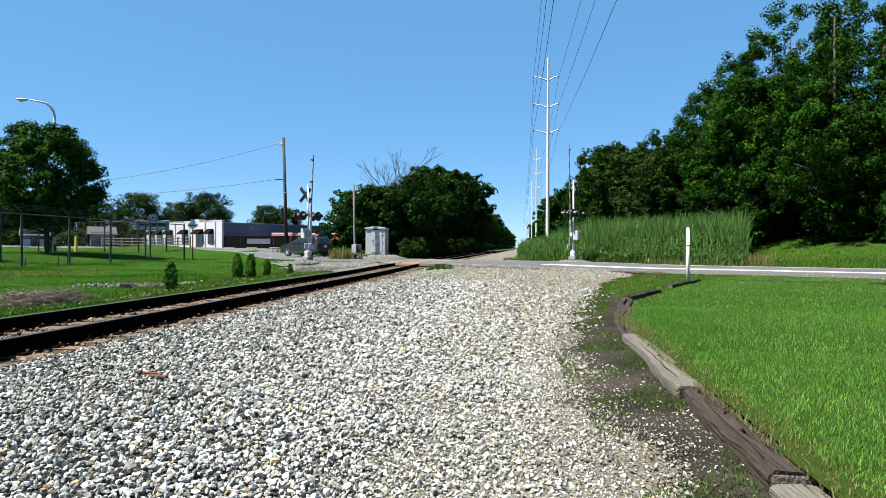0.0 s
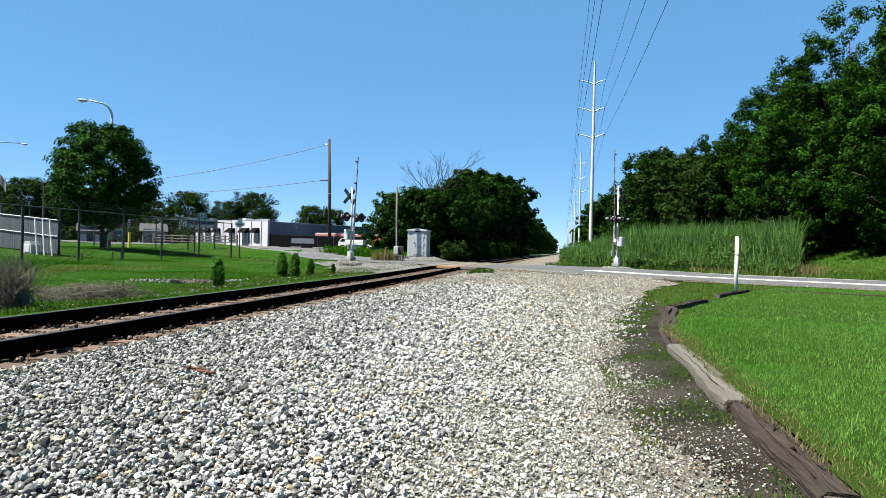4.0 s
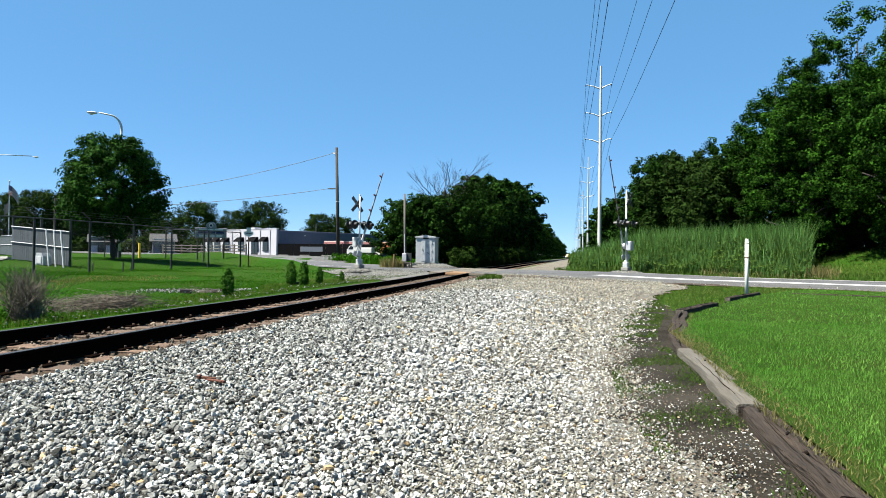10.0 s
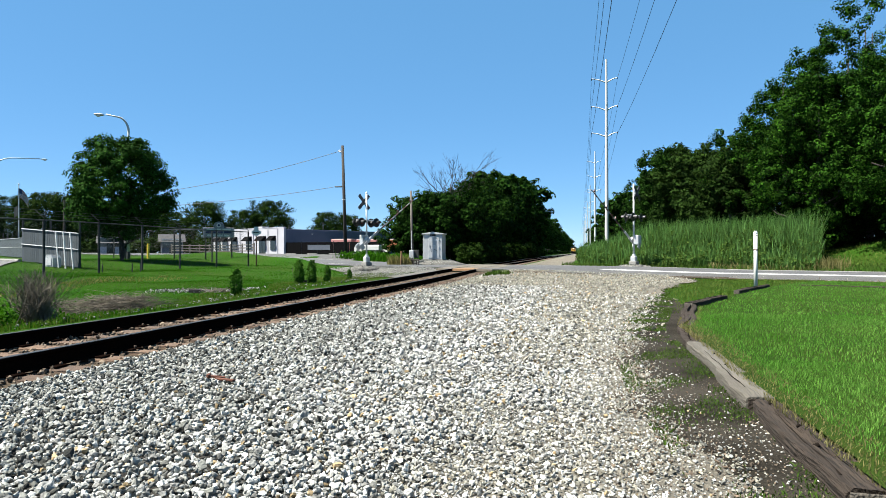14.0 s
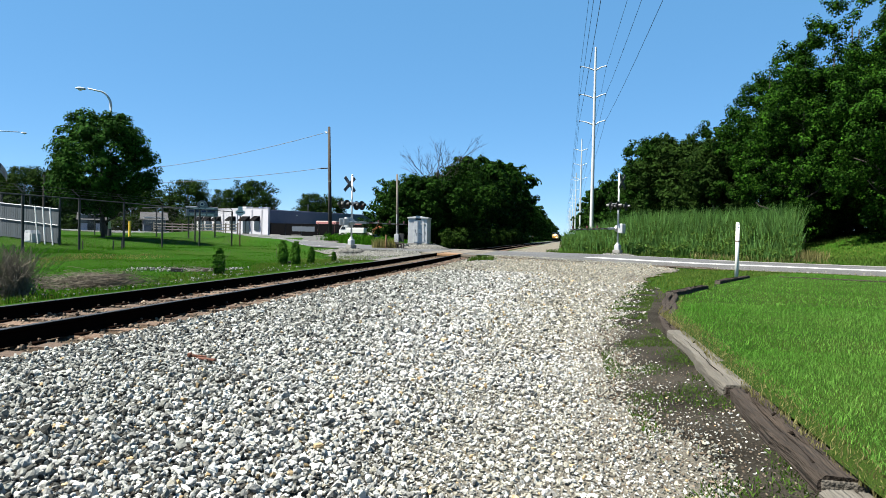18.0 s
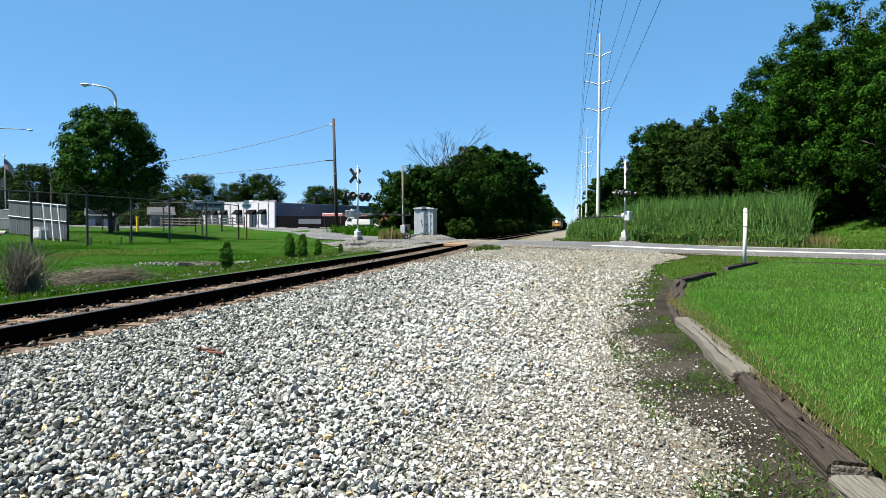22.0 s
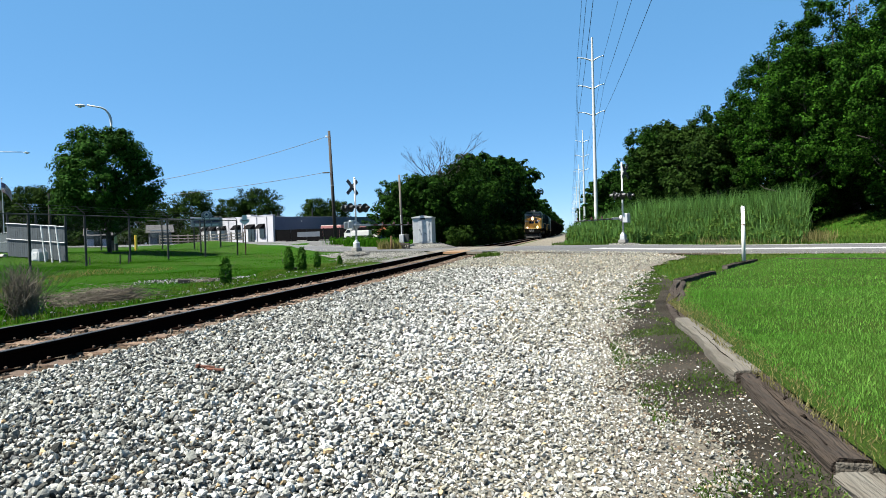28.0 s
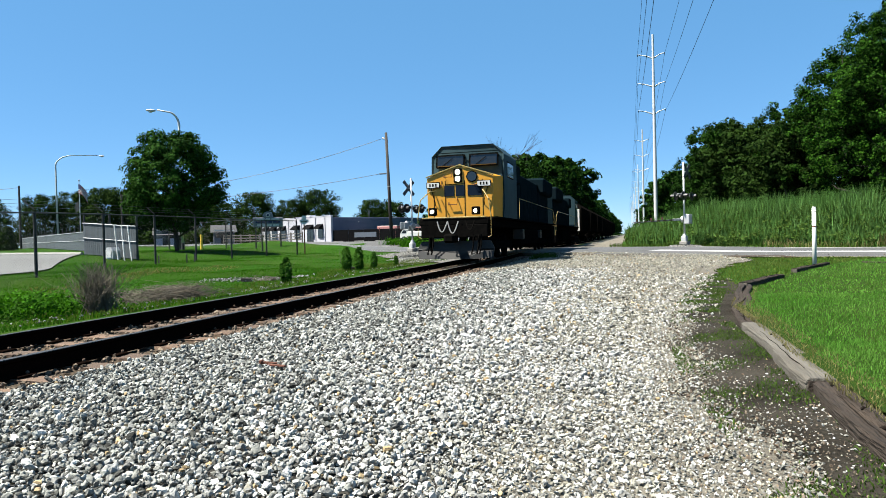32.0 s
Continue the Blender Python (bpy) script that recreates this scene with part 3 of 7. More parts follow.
def stones(name, x, y, size, material, label, z=None, far=False, low=0.45):
    """Angular stones lying on the ground at x, y."""
    n = len(x)
    shape_v, shape_f = (OCT_V, OCT_F) if far else (ICO_V, ICO_F)
    base = shape_v[None] * (1 + rng.uniform(-0.45, 0.42, (n, len(shape_v), 1)))
    base = base * 1.12 if far else np.clip(base, -0.74, 0.8)
    base = base * np.stack([rng.uniform(0.75, 1.25, n), rng.uniform(0.6, 1.0, n), rng.uniform(low, low + 0.4, n)], -1)[:, None]
    V = np.einsum("nij,nkj->nki", rot_many(n, True), base) * size[:, None, None] * 0.5
    zz = (gz(x, y) + (0.036 if "gravel" in name else 0.044) if z is None else z) + size * rng.uniform(-0.3, 0.5, n)
    V += np.stack([x, y, zz], -1)[:, None]
    F = (shape_f[None] + (np.arange(n) * len(shape_v))[:, None, None]).reshape(-1, 3)
    ob = new(name, mesh_np(name, V.reshape(-1, 3), F, material))
    return tagged(ob, label, "gravel", kind="stuff")


def scatter(x0, x1, y0, y1, gap):
    """Jittered grid of places."""
    X, Y = np.meshgrid(np.arange(x0, x1, gap), np.arange(y0, y1, gap))
    X, Y = X.ravel(), Y.ravel()
    return X + rng.uniform(-0.6, 0.6, len(X)) * gap, Y + rng.uniform(-0.6, 0.6, len(X)) * gap


def in_view(x, y, pad=0.6):
    """The part of the plan that lies before the camera's wide cone."""
    a = np.degrees(np.arctan2(x, y))
    return (a > -56) & (a < 31) & (np.hypot(x, y) > 1.6)


def stone_field(name, region, bands, material, label, low=0.45, dark=None):
    for (y0, y1, gap, lo, hi), (x0, x1) in bands:
        x, y = scatter(x0, x1, y0, y1, gap)
        k = in_view(x, y) & region(x, y)
        x, y = x[k], y[k]
        size = (lo + (hi - lo) * rng.random(len(x)) ** 1.4) * (1 + 0.35 * (rng.random(len(x)) > 0.93)) * (1 - 0.42 * ss(x, -0.1, 0.7) * (y < 8))
        # grey stones; in the ballast more to the left, painting in shaded stone sides
        d = rng.random(len(x)) < (0.75 * ss(-x, 0.6, 3.6) if name == "ballast_stones" else (0.62 - 0.3 * ss(y, 5, 11)) * (1 - 0.8 * ss(y, 14, 20)))
        rust = ~d & (rng.random(len(x)) < 0.05)
        pale = ~d & ~rust
        stones(name, x[pale], y[pale], size[pale], material, label, far=y0 > 5.5, low=low)
        stones("ochre_" + name, x[rust], y[rust], size[rust], M["stone_ochre"], "rust-tinted tan stones among the others", far=y0 > 5.5, low=low)
        if dark:
            stones("grey_" + name, x[d], y[d], size[d], dark, "greyer stones among the others", far=y0 > 5.5, low=low)


def ballast_side(x, y):
    return in_lot(x, y) & (x + rng.normal(0, 0.45, len(x)) < -1.1 + wob(x, y, 0.7, 0.5, 2))


def lot_side(x, y):
    e = lot_edge(y)
    keep = np.clip((e - dirt_width(y) + 0.36 - x) / 0.6 + 0.5 * (vnoise(x, y, 5.0, 9) - 0.5) + 0.3 * (vnoise(x, y, 1.7, 19) - 0.5), 0.05, 1)
    keep = np.where(y < 5, np.maximum(keep, 0.5 * (x > e - 0.4) * (vnoise(x, y, 2.2, 1) * 0.7 + vnoise(x, y, 6.0, 2) * 0.3 < 0.48)), keep)
    thin = np.where(x > e - 1.2, rng.random(len(x)) < keep, True)
    worn = np.where(y > 15, rng.random(len(x)) < 0.25 + 1.1 * vnoise(x, y * 2.2, 0.45, 14), True)
    return in_lot(x, y) & ((x + rng.normal(0, 0.45, len(x)) >= -1.3 + wob(x, y, 0.7, 0.5, 2)) | (y > 18.5)) & thin & worn


stone_field("ballast_stones", ballast_side, (((1.2, 6.5, 0.029, 0.026, 0.056), (-5, 1)), ((6.5, 11, 0.038, 0.03, 0.062), (-5, 1)), ((11, 20, 0.056, 0.04, 0.075), (-5, 1))), M["stone"], "loose angular grey and white ballast stones", dark=M["stone_dark"])
stone_field("gravel_stones", lot_side, (((1.2, 6, 0.0205, 0.017, 0.04), (-2, 2.2)), ((6, 11, 0.034, 0.024, 0.05), (-2, 3)), ((11, 19, 0.054, 0.033, 0.064), (-2, 3)), ((19, 36, 0.075, 0.035, 0.065), (-4.7, 14))), M["stone_warm"], "loose pale limestone gravel chips", 0.22, M["stone"])
# coarser cover of the same stones to the sides and behind
x, y = scatter(-4.9, 1.6, -5.5, 9, 0.06)
k = ~in_view(x, y) & (x > track_x(y) + 2.0) & (x < np.where(y < 2, 1.2, -2.0))
x, y = x[k], y[k]
p = rng.random(len(x)) < ss(x, -1.2, 0.6)
stones("ballast_stones", x[~p], y[~p], rng.uniform(0.035, 0.075, (~p).sum()), M["stone"], "loose angular grey and white ballast stones", far=True)
stones("gravel_stones", x[p], y[p], rng.uniform(0.025, 0.055, p.sum()), M["stone_warm"], "loose pale limestone chips on the lot", far=True)


def between(x, y):
    d = np.abs(x - track_x(y))
    n = x * N[0] + y * N[1]
    return (d < 2.9) & ~((d > 0.68) & (d < 0.84)) & (n < ROAD[0] - 0.3)


def ties_z(x, y):
    return rail_z(y) - 0.205 - 0.12 * ss(np.abs(x - track_x(y)), 1.5, 2.9)


for y0, y1, gap, lo, hi in ((3, 12, 0.075, 0.045, 0.08), (12, 36, 0.12, 0.06, 0.1)):
    x, y = scatter(-9.2, -3.0, y0, y1, gap)
    k = in_view(x, y) & between(x, y) & ((x < -4.7) | (y > 99)) & (rng.random(len(x)) < np.where(np.abs(x - track_x(y)) < 1.3, 0.62, 0.9))
    stones("ballast_stones", x[k], y[k], rng.uniform(lo, hi, k.sum()), M["stone_rusty"], "loose rust-stained ballast stones between the ties", ties_z(x[k], y[k]))
x, y = scatter(-19, -8.5, 22, 44, 0.12)
n_ = x * N[0] + y * N[1]
k = (n_ < 29.7) & (n_ > ROAD[0] - 3.4 - 4.0 * ss(x, -14, -10)) & (x > -14.6 + 2.2 * rng.random(len(x)))
stones("ballast_stones", x[k], y[k], rng.uniform(0.04, 0.08, k.sum()), M["stone_dark"], "grey gravel stones round the signal mast")


# ---- grass ----
def blades(name, x, y, z, h, w, material, label, lean=0.35, category="grass", kind="stuff", segs=1):
    """Thin bent leaves standing at x, y, z."""
    n = len(x)
    a, t = rng.uniform(0, 6.283, n), rng.uniform(0, 6.283, n)
    side = np.stack([np.cos(a), np.sin(a), 0 * a], -1) * (w / 2)[:, None]
    foot = np.stack([x, y, z], -1)
    bend = np.stack([np.cos(t), np.sin(t), 0 * t], -1) * (h * rng.uniform(0.1, 1, n) * lean)[:, None]
    mid, top = foot + bend * 0.35, foot + bend
    mid[:, 2] += h * 0.6
    top[:, 2] += h
    V = np.stack([foot - side, foot + side, mid + side * 0.8, mid - side * 0.8, top], 1).reshape(-1, 3)
    i = (np.arange(n) * 5)[:, None]
    F = np.concatenate([i + np.array([0, 1, 2]), i + np.array([0, 2, 3]), i + np.array([3, 2, 4])])
    ob = new(name, mesh_np(name, V, F, material))
    return tagged(ob, label, category, kind=kind)


for y0, y1, x1, gap, h0, h1, w in ((1.5, 6, 5, 0.013, 0.02, 0.05, 0.0042), (6, 11, 8, 0.024, 0.02, 0.055, 0.0065), (11, 24, 18, 0.05, 0.02, 0.06, 0.012)):
    x, y = scatter(1.2, x1, y0, y1, gap)
    k = in_view(x, y) & (x > lawn_edge(y) + 0.07 + 0.07 * vnoise(x, y, 5, 3)) & (x * N[0] + y * N[1] < 25.7)
    x, y = x[k], y[k]
    blades("lawn_grass", x, y, lawn_z(x, y) - 0.01, rng.uniform(h0, h1, len(x)) * (0.62 + 0.55 * vnoise(x, y, 14.0, 21) * (0.5 + vnoise(x, y, 3.5, 22))), np.full(len(x), w), M["blade"], "short bright green mown grass blades", 0.7)
# tall dry fringe against the timbers
x, y = scatter(1.2, 2.6, 1.8, 13, 0.017)
k = (x > lawn_edge(y) - 0.06) & (x < lawn_edge(y) + 0.22) & (rng.random(len(x)) < 0.9)
blades("grass_fringe", x[k], y[k], lawn_z(x[k], y[k]) - 0.02, rng.uniform(0.015, 0.05, k.sum()), np.full(k.sum(), 0.006), M["straw"], "dry yellow grass fringe along the timbers", 0.9)
x, y = scatter(-0.4, 2.2, 2.0, 15, 0.036)
k = (x < lot_edge(y)) & (x > lot_edge(y) - 0.95) & (rng.random(len(x)) < 0.06 + 0.4 * (vnoise(x, y, 2.0, 5) > 0.62) + 0.4 * (y < 5))
stones("pebbles", x[k], y[k], rng.uniform(0.006, 0.016, k.sum()), M["stone_rusty"], "small pebbles pressed into the damp dirt", gz(x[k], y[k]) + 0.04, far=True)
# chips of the lot straying over the dirt's edge
x, y = scatter(-0.9, 2.0, 2.0, 10, 0.02)
edge_ = lot_edge(y) - dirt_width(y) + 0.5 * (vnoise(x, y, 2.4, 8) - 0.5)
k = in_view(x, y) & (x < lot_edge(y)) & (rng.random(len(x)) < 0.6 * np.exp(-((x - edge_ + 0.02) / 0.13) ** 2))
x, y = x[k], y[k]
for i, (m_, label_) in enumerate(((M["stone_warm"], "pale stone chips strayed into the dirt"), (M["stone_dark"], "grey stone chips strayed into the dirt"), (M["stone_rusty"], "brown stone chips strayed into the dirt"))):
    p = np.arange(len(x)) % 3 == i
    stones("dirt_chips", x[p], y[p], rng.uniform(0.008, 0.028, p.sum()), m_, label_, gz(x[p], y[p]) + 0.042, far=True)
# weeds in the dirt
x, y = scatter(-0.3, 2.2, 2.0, 17, 0.013)
k = (x < lot_edge(y)) & (x > lot_edge(y) - dirt_width(y) - 0.1) & (vnoise(x, y, 2.2, 1) * 0.7 + vnoise(x, y, 6.0, 2) * 0.3 + rng.normal(0, 0.08, len(x)) > 0.56 - 0.04 * (y < 5))
blades("weeds", x[k], y[k], gz(x[k], y[k]) + 0.03, rng.uniform(0.008, 0.036, k.sum()), rng.uniform(0.005, 0.011, k.sum()), M["weed"], "low green weeds growing in the dirt", 1.3)
# weedy verge round the white post and by the road
x, y = scatter(1.5, 22, 12, 26, 0.07)
n_ = x * N[0] + y * N[1]
k = (x > lot_edge(y)) & ((x < lawn_edge(y)) | (n_ > 24.8)) & (n_ < 26.2) & (rng.random(len(x)) < 0.8) & in_view(x, y)
blades("verge_weeds", x[k], y[k], gz(x[k], y[k]) + 0.02, rng.uniform(0.02, 0.07, k.sum()), rng.uniform(0.012, 0.022, k.sum()), M["verge"], "low weeds and grass on the gravel verge", 0.9)
x, y = scatter(-4.3, -2.6, 27.5, 30.5, 0.05)
k = np.hypot((x + 3.6) / 0.55, (y - 29.6) / 0.8) < 1 + wob(x, y, 3, 0.2)
blades("weed_tuft", x[k], y[k], gz(x[k], y[k]) + 0.02, rng.uniform(0.08, 0.28, k.sum()), rng.uniform(0.02, 0.04, k.sum()), M["weed"], "green weed tuft at the asphalt edge by the rail", 0.9)
# meadow on the far side of the track
for x0, x1, y0, y1, gap, w in ((-22, -8.6, 6, 26, 0.062, 0.014), (-34, -9, 20, 46, 0.13, 0.034)):
    x, y = scatter(x0, x1, y0, y1, gap)
    n_ = x * N[0] + y * N[1]
    k = in_view(x, y) & (n_ < ROAD[0] - 3.6 - 4.0 * ss(x, -14, -10)) & ~((y < 20) & (x0 < -30) & (x > -22))
    x, y = x[k], y[k]
    rough_ = 1 + 0.9 * ss(x, -11, -9.5)
    blades("meadow_grass", x, y, gz(x, y) - 0.01, rng.uniform(0.02, 0.055, len(x)) * rough_ * (0.45 + 1.1 * vnoise(x, y, 0.45, 4)), np.full(len(x), w), M["meadow_blade"], "green meadow grass, longer near the track", 0.7)

# olive, half-dry verge beside the ballast
x, y = scatter(-11.4, -8.5, 8, 34, 0.055)
k = in_view(x, y) & (x > -9.6 - 1.6 * vnoise(x, y, 0.6, 31) - 0.8 * ss(y, 18, 26)) & (rng.random(len(x)) < 0.2 + 0.6 * vnoise(x, y, 1.3, 32))
blades("dry_verge_grass", x[k], y[k], gz(x[k], y[k]) - 0.01, rng.uniform(0.04, 0.16, k.sum()), rng.uniform(0.008, 0.016, k.sum()), M["verge"], "olive half-dry grass beside the ballast", 0.8)
k = in_view(x, y) & (x > -9.3 - 0.9 * vnoise(x, y, 0.8, 33)) & (rng.random(len(x)) < 0.05)
stones("verge_stones", x[k], y[k], rng.uniform(0.03, 0.07, k.sum()), M["stone_dark"], "stray ballast stones in the verge grass")
# worn, dry bands in the meadow along the fence
x, y = scatter(-17.5, -13, 13, 23, 0.07)
mid_ = np.interp(y, (13, 14.2, 18, 20, 23), (-14.6, -14.2, -15.9, -16.0, -15.4))
k = (np.abs(x - mid_) < 0.25 + 0.5 * vnoise(x, y, 0.8, 6)) & (rng.random(len(x)) < 0.5)
blades("dry_meadow_grass", x[k], y[k], gz(x[k], y[k]) - 0.005, rng.uniform(0.03, 0.09, k.sum()), rng.uniform(0.02, 0.035, k.sum()), M["straw"], "dry trodden grass in the meadow", 1.2)


# ---- trees ----
def limb_points(a, b, n, wander, rr):
    a, b = Vector(a), Vector(b)
    out = []
    for i in range(n + 1):
        t = i / n
        p = a.lerp(b, t)
        k = wander * math.sin(math.pi * min(t, 0.5) if i else 0)
        out.append(p + Vector((rr.uniform(-k, k), rr.uniform(-k, k), rr.uniform(-k, k) * 0.5 + 0.15 * (b - a).length * t * (1 - t))) if 0 < i else p)
    return out


def leaves_np(C, R, per, size, out_from, seed, flat=0.55, up=0.35):
    """Leaf quads in clumps: centres C, radii R, per leaves each, turned outwards."""
    g = np.random.default_rng(seed)
    n = len(C) * per
    c, r = np.repeat(C, per, 0), np.repeat(R, per)
    d = g.normal(size=(n, 3))
    d /= np.linalg.norm(d, axis=1)[:, None]
    p = c + d * (r * g.uniform(0.3, 1.0, n) ** 0.5)[:, None] * np.array((1, 1, flat + 0.2))
    nrm = d * 1.2 + (p - out_from) / (np.linalg.norm(p - out_from, axis=1)[:, None] + 1e-6) * 0.35 + np.array((0, 0, up)) + g.normal(size=(n, 3)) * 0.35
    nrm /= np.linalg.norm(nrm, axis=1)[:, None]
    h = g.normal(size=(n, 3))
    a = np.cross(nrm, h)
    a /= np.linalg.norm(a, axis=1)[:, None]
    b = np.cross(nrm, a)
    s = size * g.uniform(0.6, 1.3, n)[:, None]
    V = np.stack([p - a * s, p - b * s * flat, p + a * s, p + b * s * flat], 1).reshape(-1, 3)
    F = np.arange(n * 4).reshape(-1, 4)
    return V, F


def tree(name, label, category, H, R, base, clumps, per, leaf, material, trunk_r=0.2, seed=0, shape=1.0, lobes=0.25, limbs=9, flat=0.55, clump=0.2, lift=0.5, pads=1):
    """A tree with a tapered trunk, limbs and an uneven crown of leaf clumps; base: height of the lowest leaves."""
    rr, g = random.Random(seed), np.random.default_rng(seed + 50)
    ob = thing(name, label, category)
    mid = base + (H - base) * lift
    bm = pipe([(0, 0, -0.3), (0.02, 0.01, 0.4), (rr.uniform(-.1, .1), rr.uniform(-.1, .1), base + 0.3), (rr.uniform(-.2, .2), rr.uniform(-.2, .2), mid), (rr.uniform(-.3, .3), rr.uniform(-.3, .3), H * 0.88)], trunk_r * 1.25, 8, r2=trunk_r * 0.15)
    for k in range(limbs):
        t = rr.uniform(0, 0.75)
        z0 = max(base * 0.6, 0.4) + t * (H * 0.8 - base * 0.6)
        a = k * 2.4 + rr.uniform(-.4, .4)
        reach = R * (0.85 - 0.5 * t) * rr.uniform(0.7, 1.05)
        tip = (reach * math.cos(a), reach * math.sin(a), min(H * 0.95, z0 + reach * rr.uniform(0.5, 0.9)))
        pipe(limb_points((0, 0, z0), tip, 4, 0.12 * reach, rr), trunk_r * 0.45 * (1 - 0.6 * t), 5, bm, r2=trunk_r * 0.05)
    part("trunk", bm, M["bark"], ob, smooth=True)
    d = g.normal(size=(clumps, 3))
    d /= np.linalg.norm(d, axis=1)[:, None]
    az_, zn = np.arctan2(d[:, 1], d[:, 0]), d[:, 2]
    lob = 1 + lobes * (np.sin(az_ * 3 + seed) * np.cos(zn * 4 + seed) + 0.7 * np.sin(az_ * 5 + zn * 7 + seed * 2))
    rad = g.uniform(0.45, 1.0, clumps) ** 0.55 * lob
    C = d * rad[:, None]
    below = C[:, 2] < 0
    up_h, dn_h = H - mid, mid - base
    wz = np.where(below, 1.0, np.clip(1 - C[:, 2], 0, 1) ** (shape - 1.0) if shape > 1 else 1.0)
    C = np.stack([C[:, 0] * R * wz, C[:, 1] * R * wz, mid + C[:, 2] * np.where(below, dn_h, up_h)], -1)
    top = C[:, 2] > mid
    C[top, 2] = mid + (C[top, 2] - mid) * (H - mid) / (C[:, 2].max() - mid)
    if pads > 1:  # tufts gathered on boughs
        C = np.repeat(C[:clumps // pads], pads, 0)
        C = C + g.normal(size=C.shape) * np.array((0.12, 0.12, 0.085)) * R
    C[:, 2] = np.minimum(C[:, 2], np.quantile(C[:, 2], 0.985))
    V, F = leaves_np(C, R * clump * g.uniform(0.6, 1.4, len(C)), per, leaf, np.array((0, 0, mid)), seed, flat)
    part("crown", mesh_np("crown", V, F, material), None, ob)
    return ob


def place(src, spots, first=True):
    """Puts a tree at the first spot and copies of it at the others: x, y, turn, scale."""
    for i, (x, y, turn, sc) in enumerate(spots):
        m = Matrix.Translation((x, y, float(gz(x, y)) - 0.05)) @ Matrix.Rotation(turn, 4, "Z")
        if i == 0:
            src.scale = (sc, sc, sc)
            src.matrix_basis = m @ Matrix.Diagonal((sc, sc, sc, 1))
        else:
            o = copy_thing(src, m)
            o.scale = (sc, sc, sc)


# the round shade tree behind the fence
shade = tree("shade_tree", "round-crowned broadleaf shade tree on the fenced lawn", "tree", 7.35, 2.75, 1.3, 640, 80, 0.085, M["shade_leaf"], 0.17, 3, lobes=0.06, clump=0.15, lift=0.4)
place(shade, [(-26.0, 33.0, 0.4, 1.0)])

# woods along the track, seen against the light side
WL = "dense dark-leaved woodland tree beside the railway"
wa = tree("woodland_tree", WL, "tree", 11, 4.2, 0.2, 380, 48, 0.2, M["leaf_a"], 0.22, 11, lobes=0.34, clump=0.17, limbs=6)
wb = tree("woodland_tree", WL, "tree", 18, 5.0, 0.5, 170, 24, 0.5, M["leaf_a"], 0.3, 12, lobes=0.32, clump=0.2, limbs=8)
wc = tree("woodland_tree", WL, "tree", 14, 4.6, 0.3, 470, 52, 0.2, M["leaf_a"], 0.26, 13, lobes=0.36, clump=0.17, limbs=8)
wr = random.Random(5)
spots_a, spots_b, spots_c = [], [], []
for x, y, h in ((-15.6, 60, 6.6), (-13.9, 60.5, 7.4), (-12.2, 62, 7.2), (-16.4, 68, 7.4), (-12.2, 69, 7.6), (-13.4, 76, 8.6), (-17.0, 80, 9.0), (-13.6, 84, 10.2)):
    spots_a.append((x, y, wr.uniform(0, 6), h / 11))
for x, y, h in ((-15.0, 92, 11.2), (-17.5, 96, 10.5), (-15.2, 101, 12.6), (-15.6, 111, 14.6), (-16.8, 106, 12)):
    spots_c.append((x, y, wr.uniform(0, 6), h / 14))
for k in range(36):
    y = 118 + k * 6.5 + k * k * 0.35
    spots_b.append((float(track_x(y)) - 9.7 + wr.uniform(-0.8, 0.5), y, wr.uniform(0, 6), wr.uniform(0.84, 1.0)))
for k in range(6):
    spots_b.append((-17 + wr.uniform(-1, 1), 122 + k * 13, wr.uniform(0, 6), wr.uniform(0.68, 0.78)))
place(wa, spots_a)
spots_b += [(9.5, 140, 1, 0.8), (10, 155, 2, 0.83), (9.5, 175, 3, 0.83), (9, 205, 4, 0.83), (9.5, 240, 5, 0.83), (10, 290, 1, 0.83), (10, 350, 2, 0.9), (11, 430, 2, 1.0), (26, 70, 1, 0.74), (32, 72, 2, 0.76), (38, 66, 3, 0.76)]
spots_b += [(-16.4, 140, 1, 1.04), (-16.2, 150, 2, 1.1), (-15.8, 165, 3, 1.16), (-14.2, 190, 4, 1.33)]
place(wb, spots_b)
place(wc, spots_c)
# brush at the wood's foot
wbush = tree("woodland_bush", "dark leafy bush at the foot of the woods", "bush", 3.2, 1.9, 0.0, 110, 24, 0.19, M["leaf_b"], 0.05, 21, lobes=0.35, clump=0.28, limbs=4)
place(wbush, [(-9.2, 57 + k * 6.5 + wr.uniform(-1, 1), wr.uniform(0, 6), wr.uniform(0.5, 1.0)) for k in range(16)])
# half-dead tree with bare branches
dead = thing("bare_tree", "half-dead tree with bare grey upper branches", "tree", pose(-12.7, 65, -0.3))
rr = random.Random(9)
bm = pipe([(0, 0, 0), (0.1, 0, 4), (0, 0.1, 8)], 0.25, 7, r2=0.16)


def twigs(bm, p, d, length, r, depth):
    q = p + d * length
    pts = limb_points(p, q, 3, 0.07 * length, rr)
    pipe(pts, r, 4, bm, r2=r * 0.45)
    if depth:
        for k in range(3 if depth > 1 else 4):
            e = (d + Vector((rr.uniform(-.75, .75), rr.uniform(-.75, .75), rr.uniform(-.15, .55)))).normalized()
            twigs(bm, Vector(pts[rr.choice((2, 3))]), e, length * rr.uniform(0.5, 0.75), r * 0.5, depth - 1)


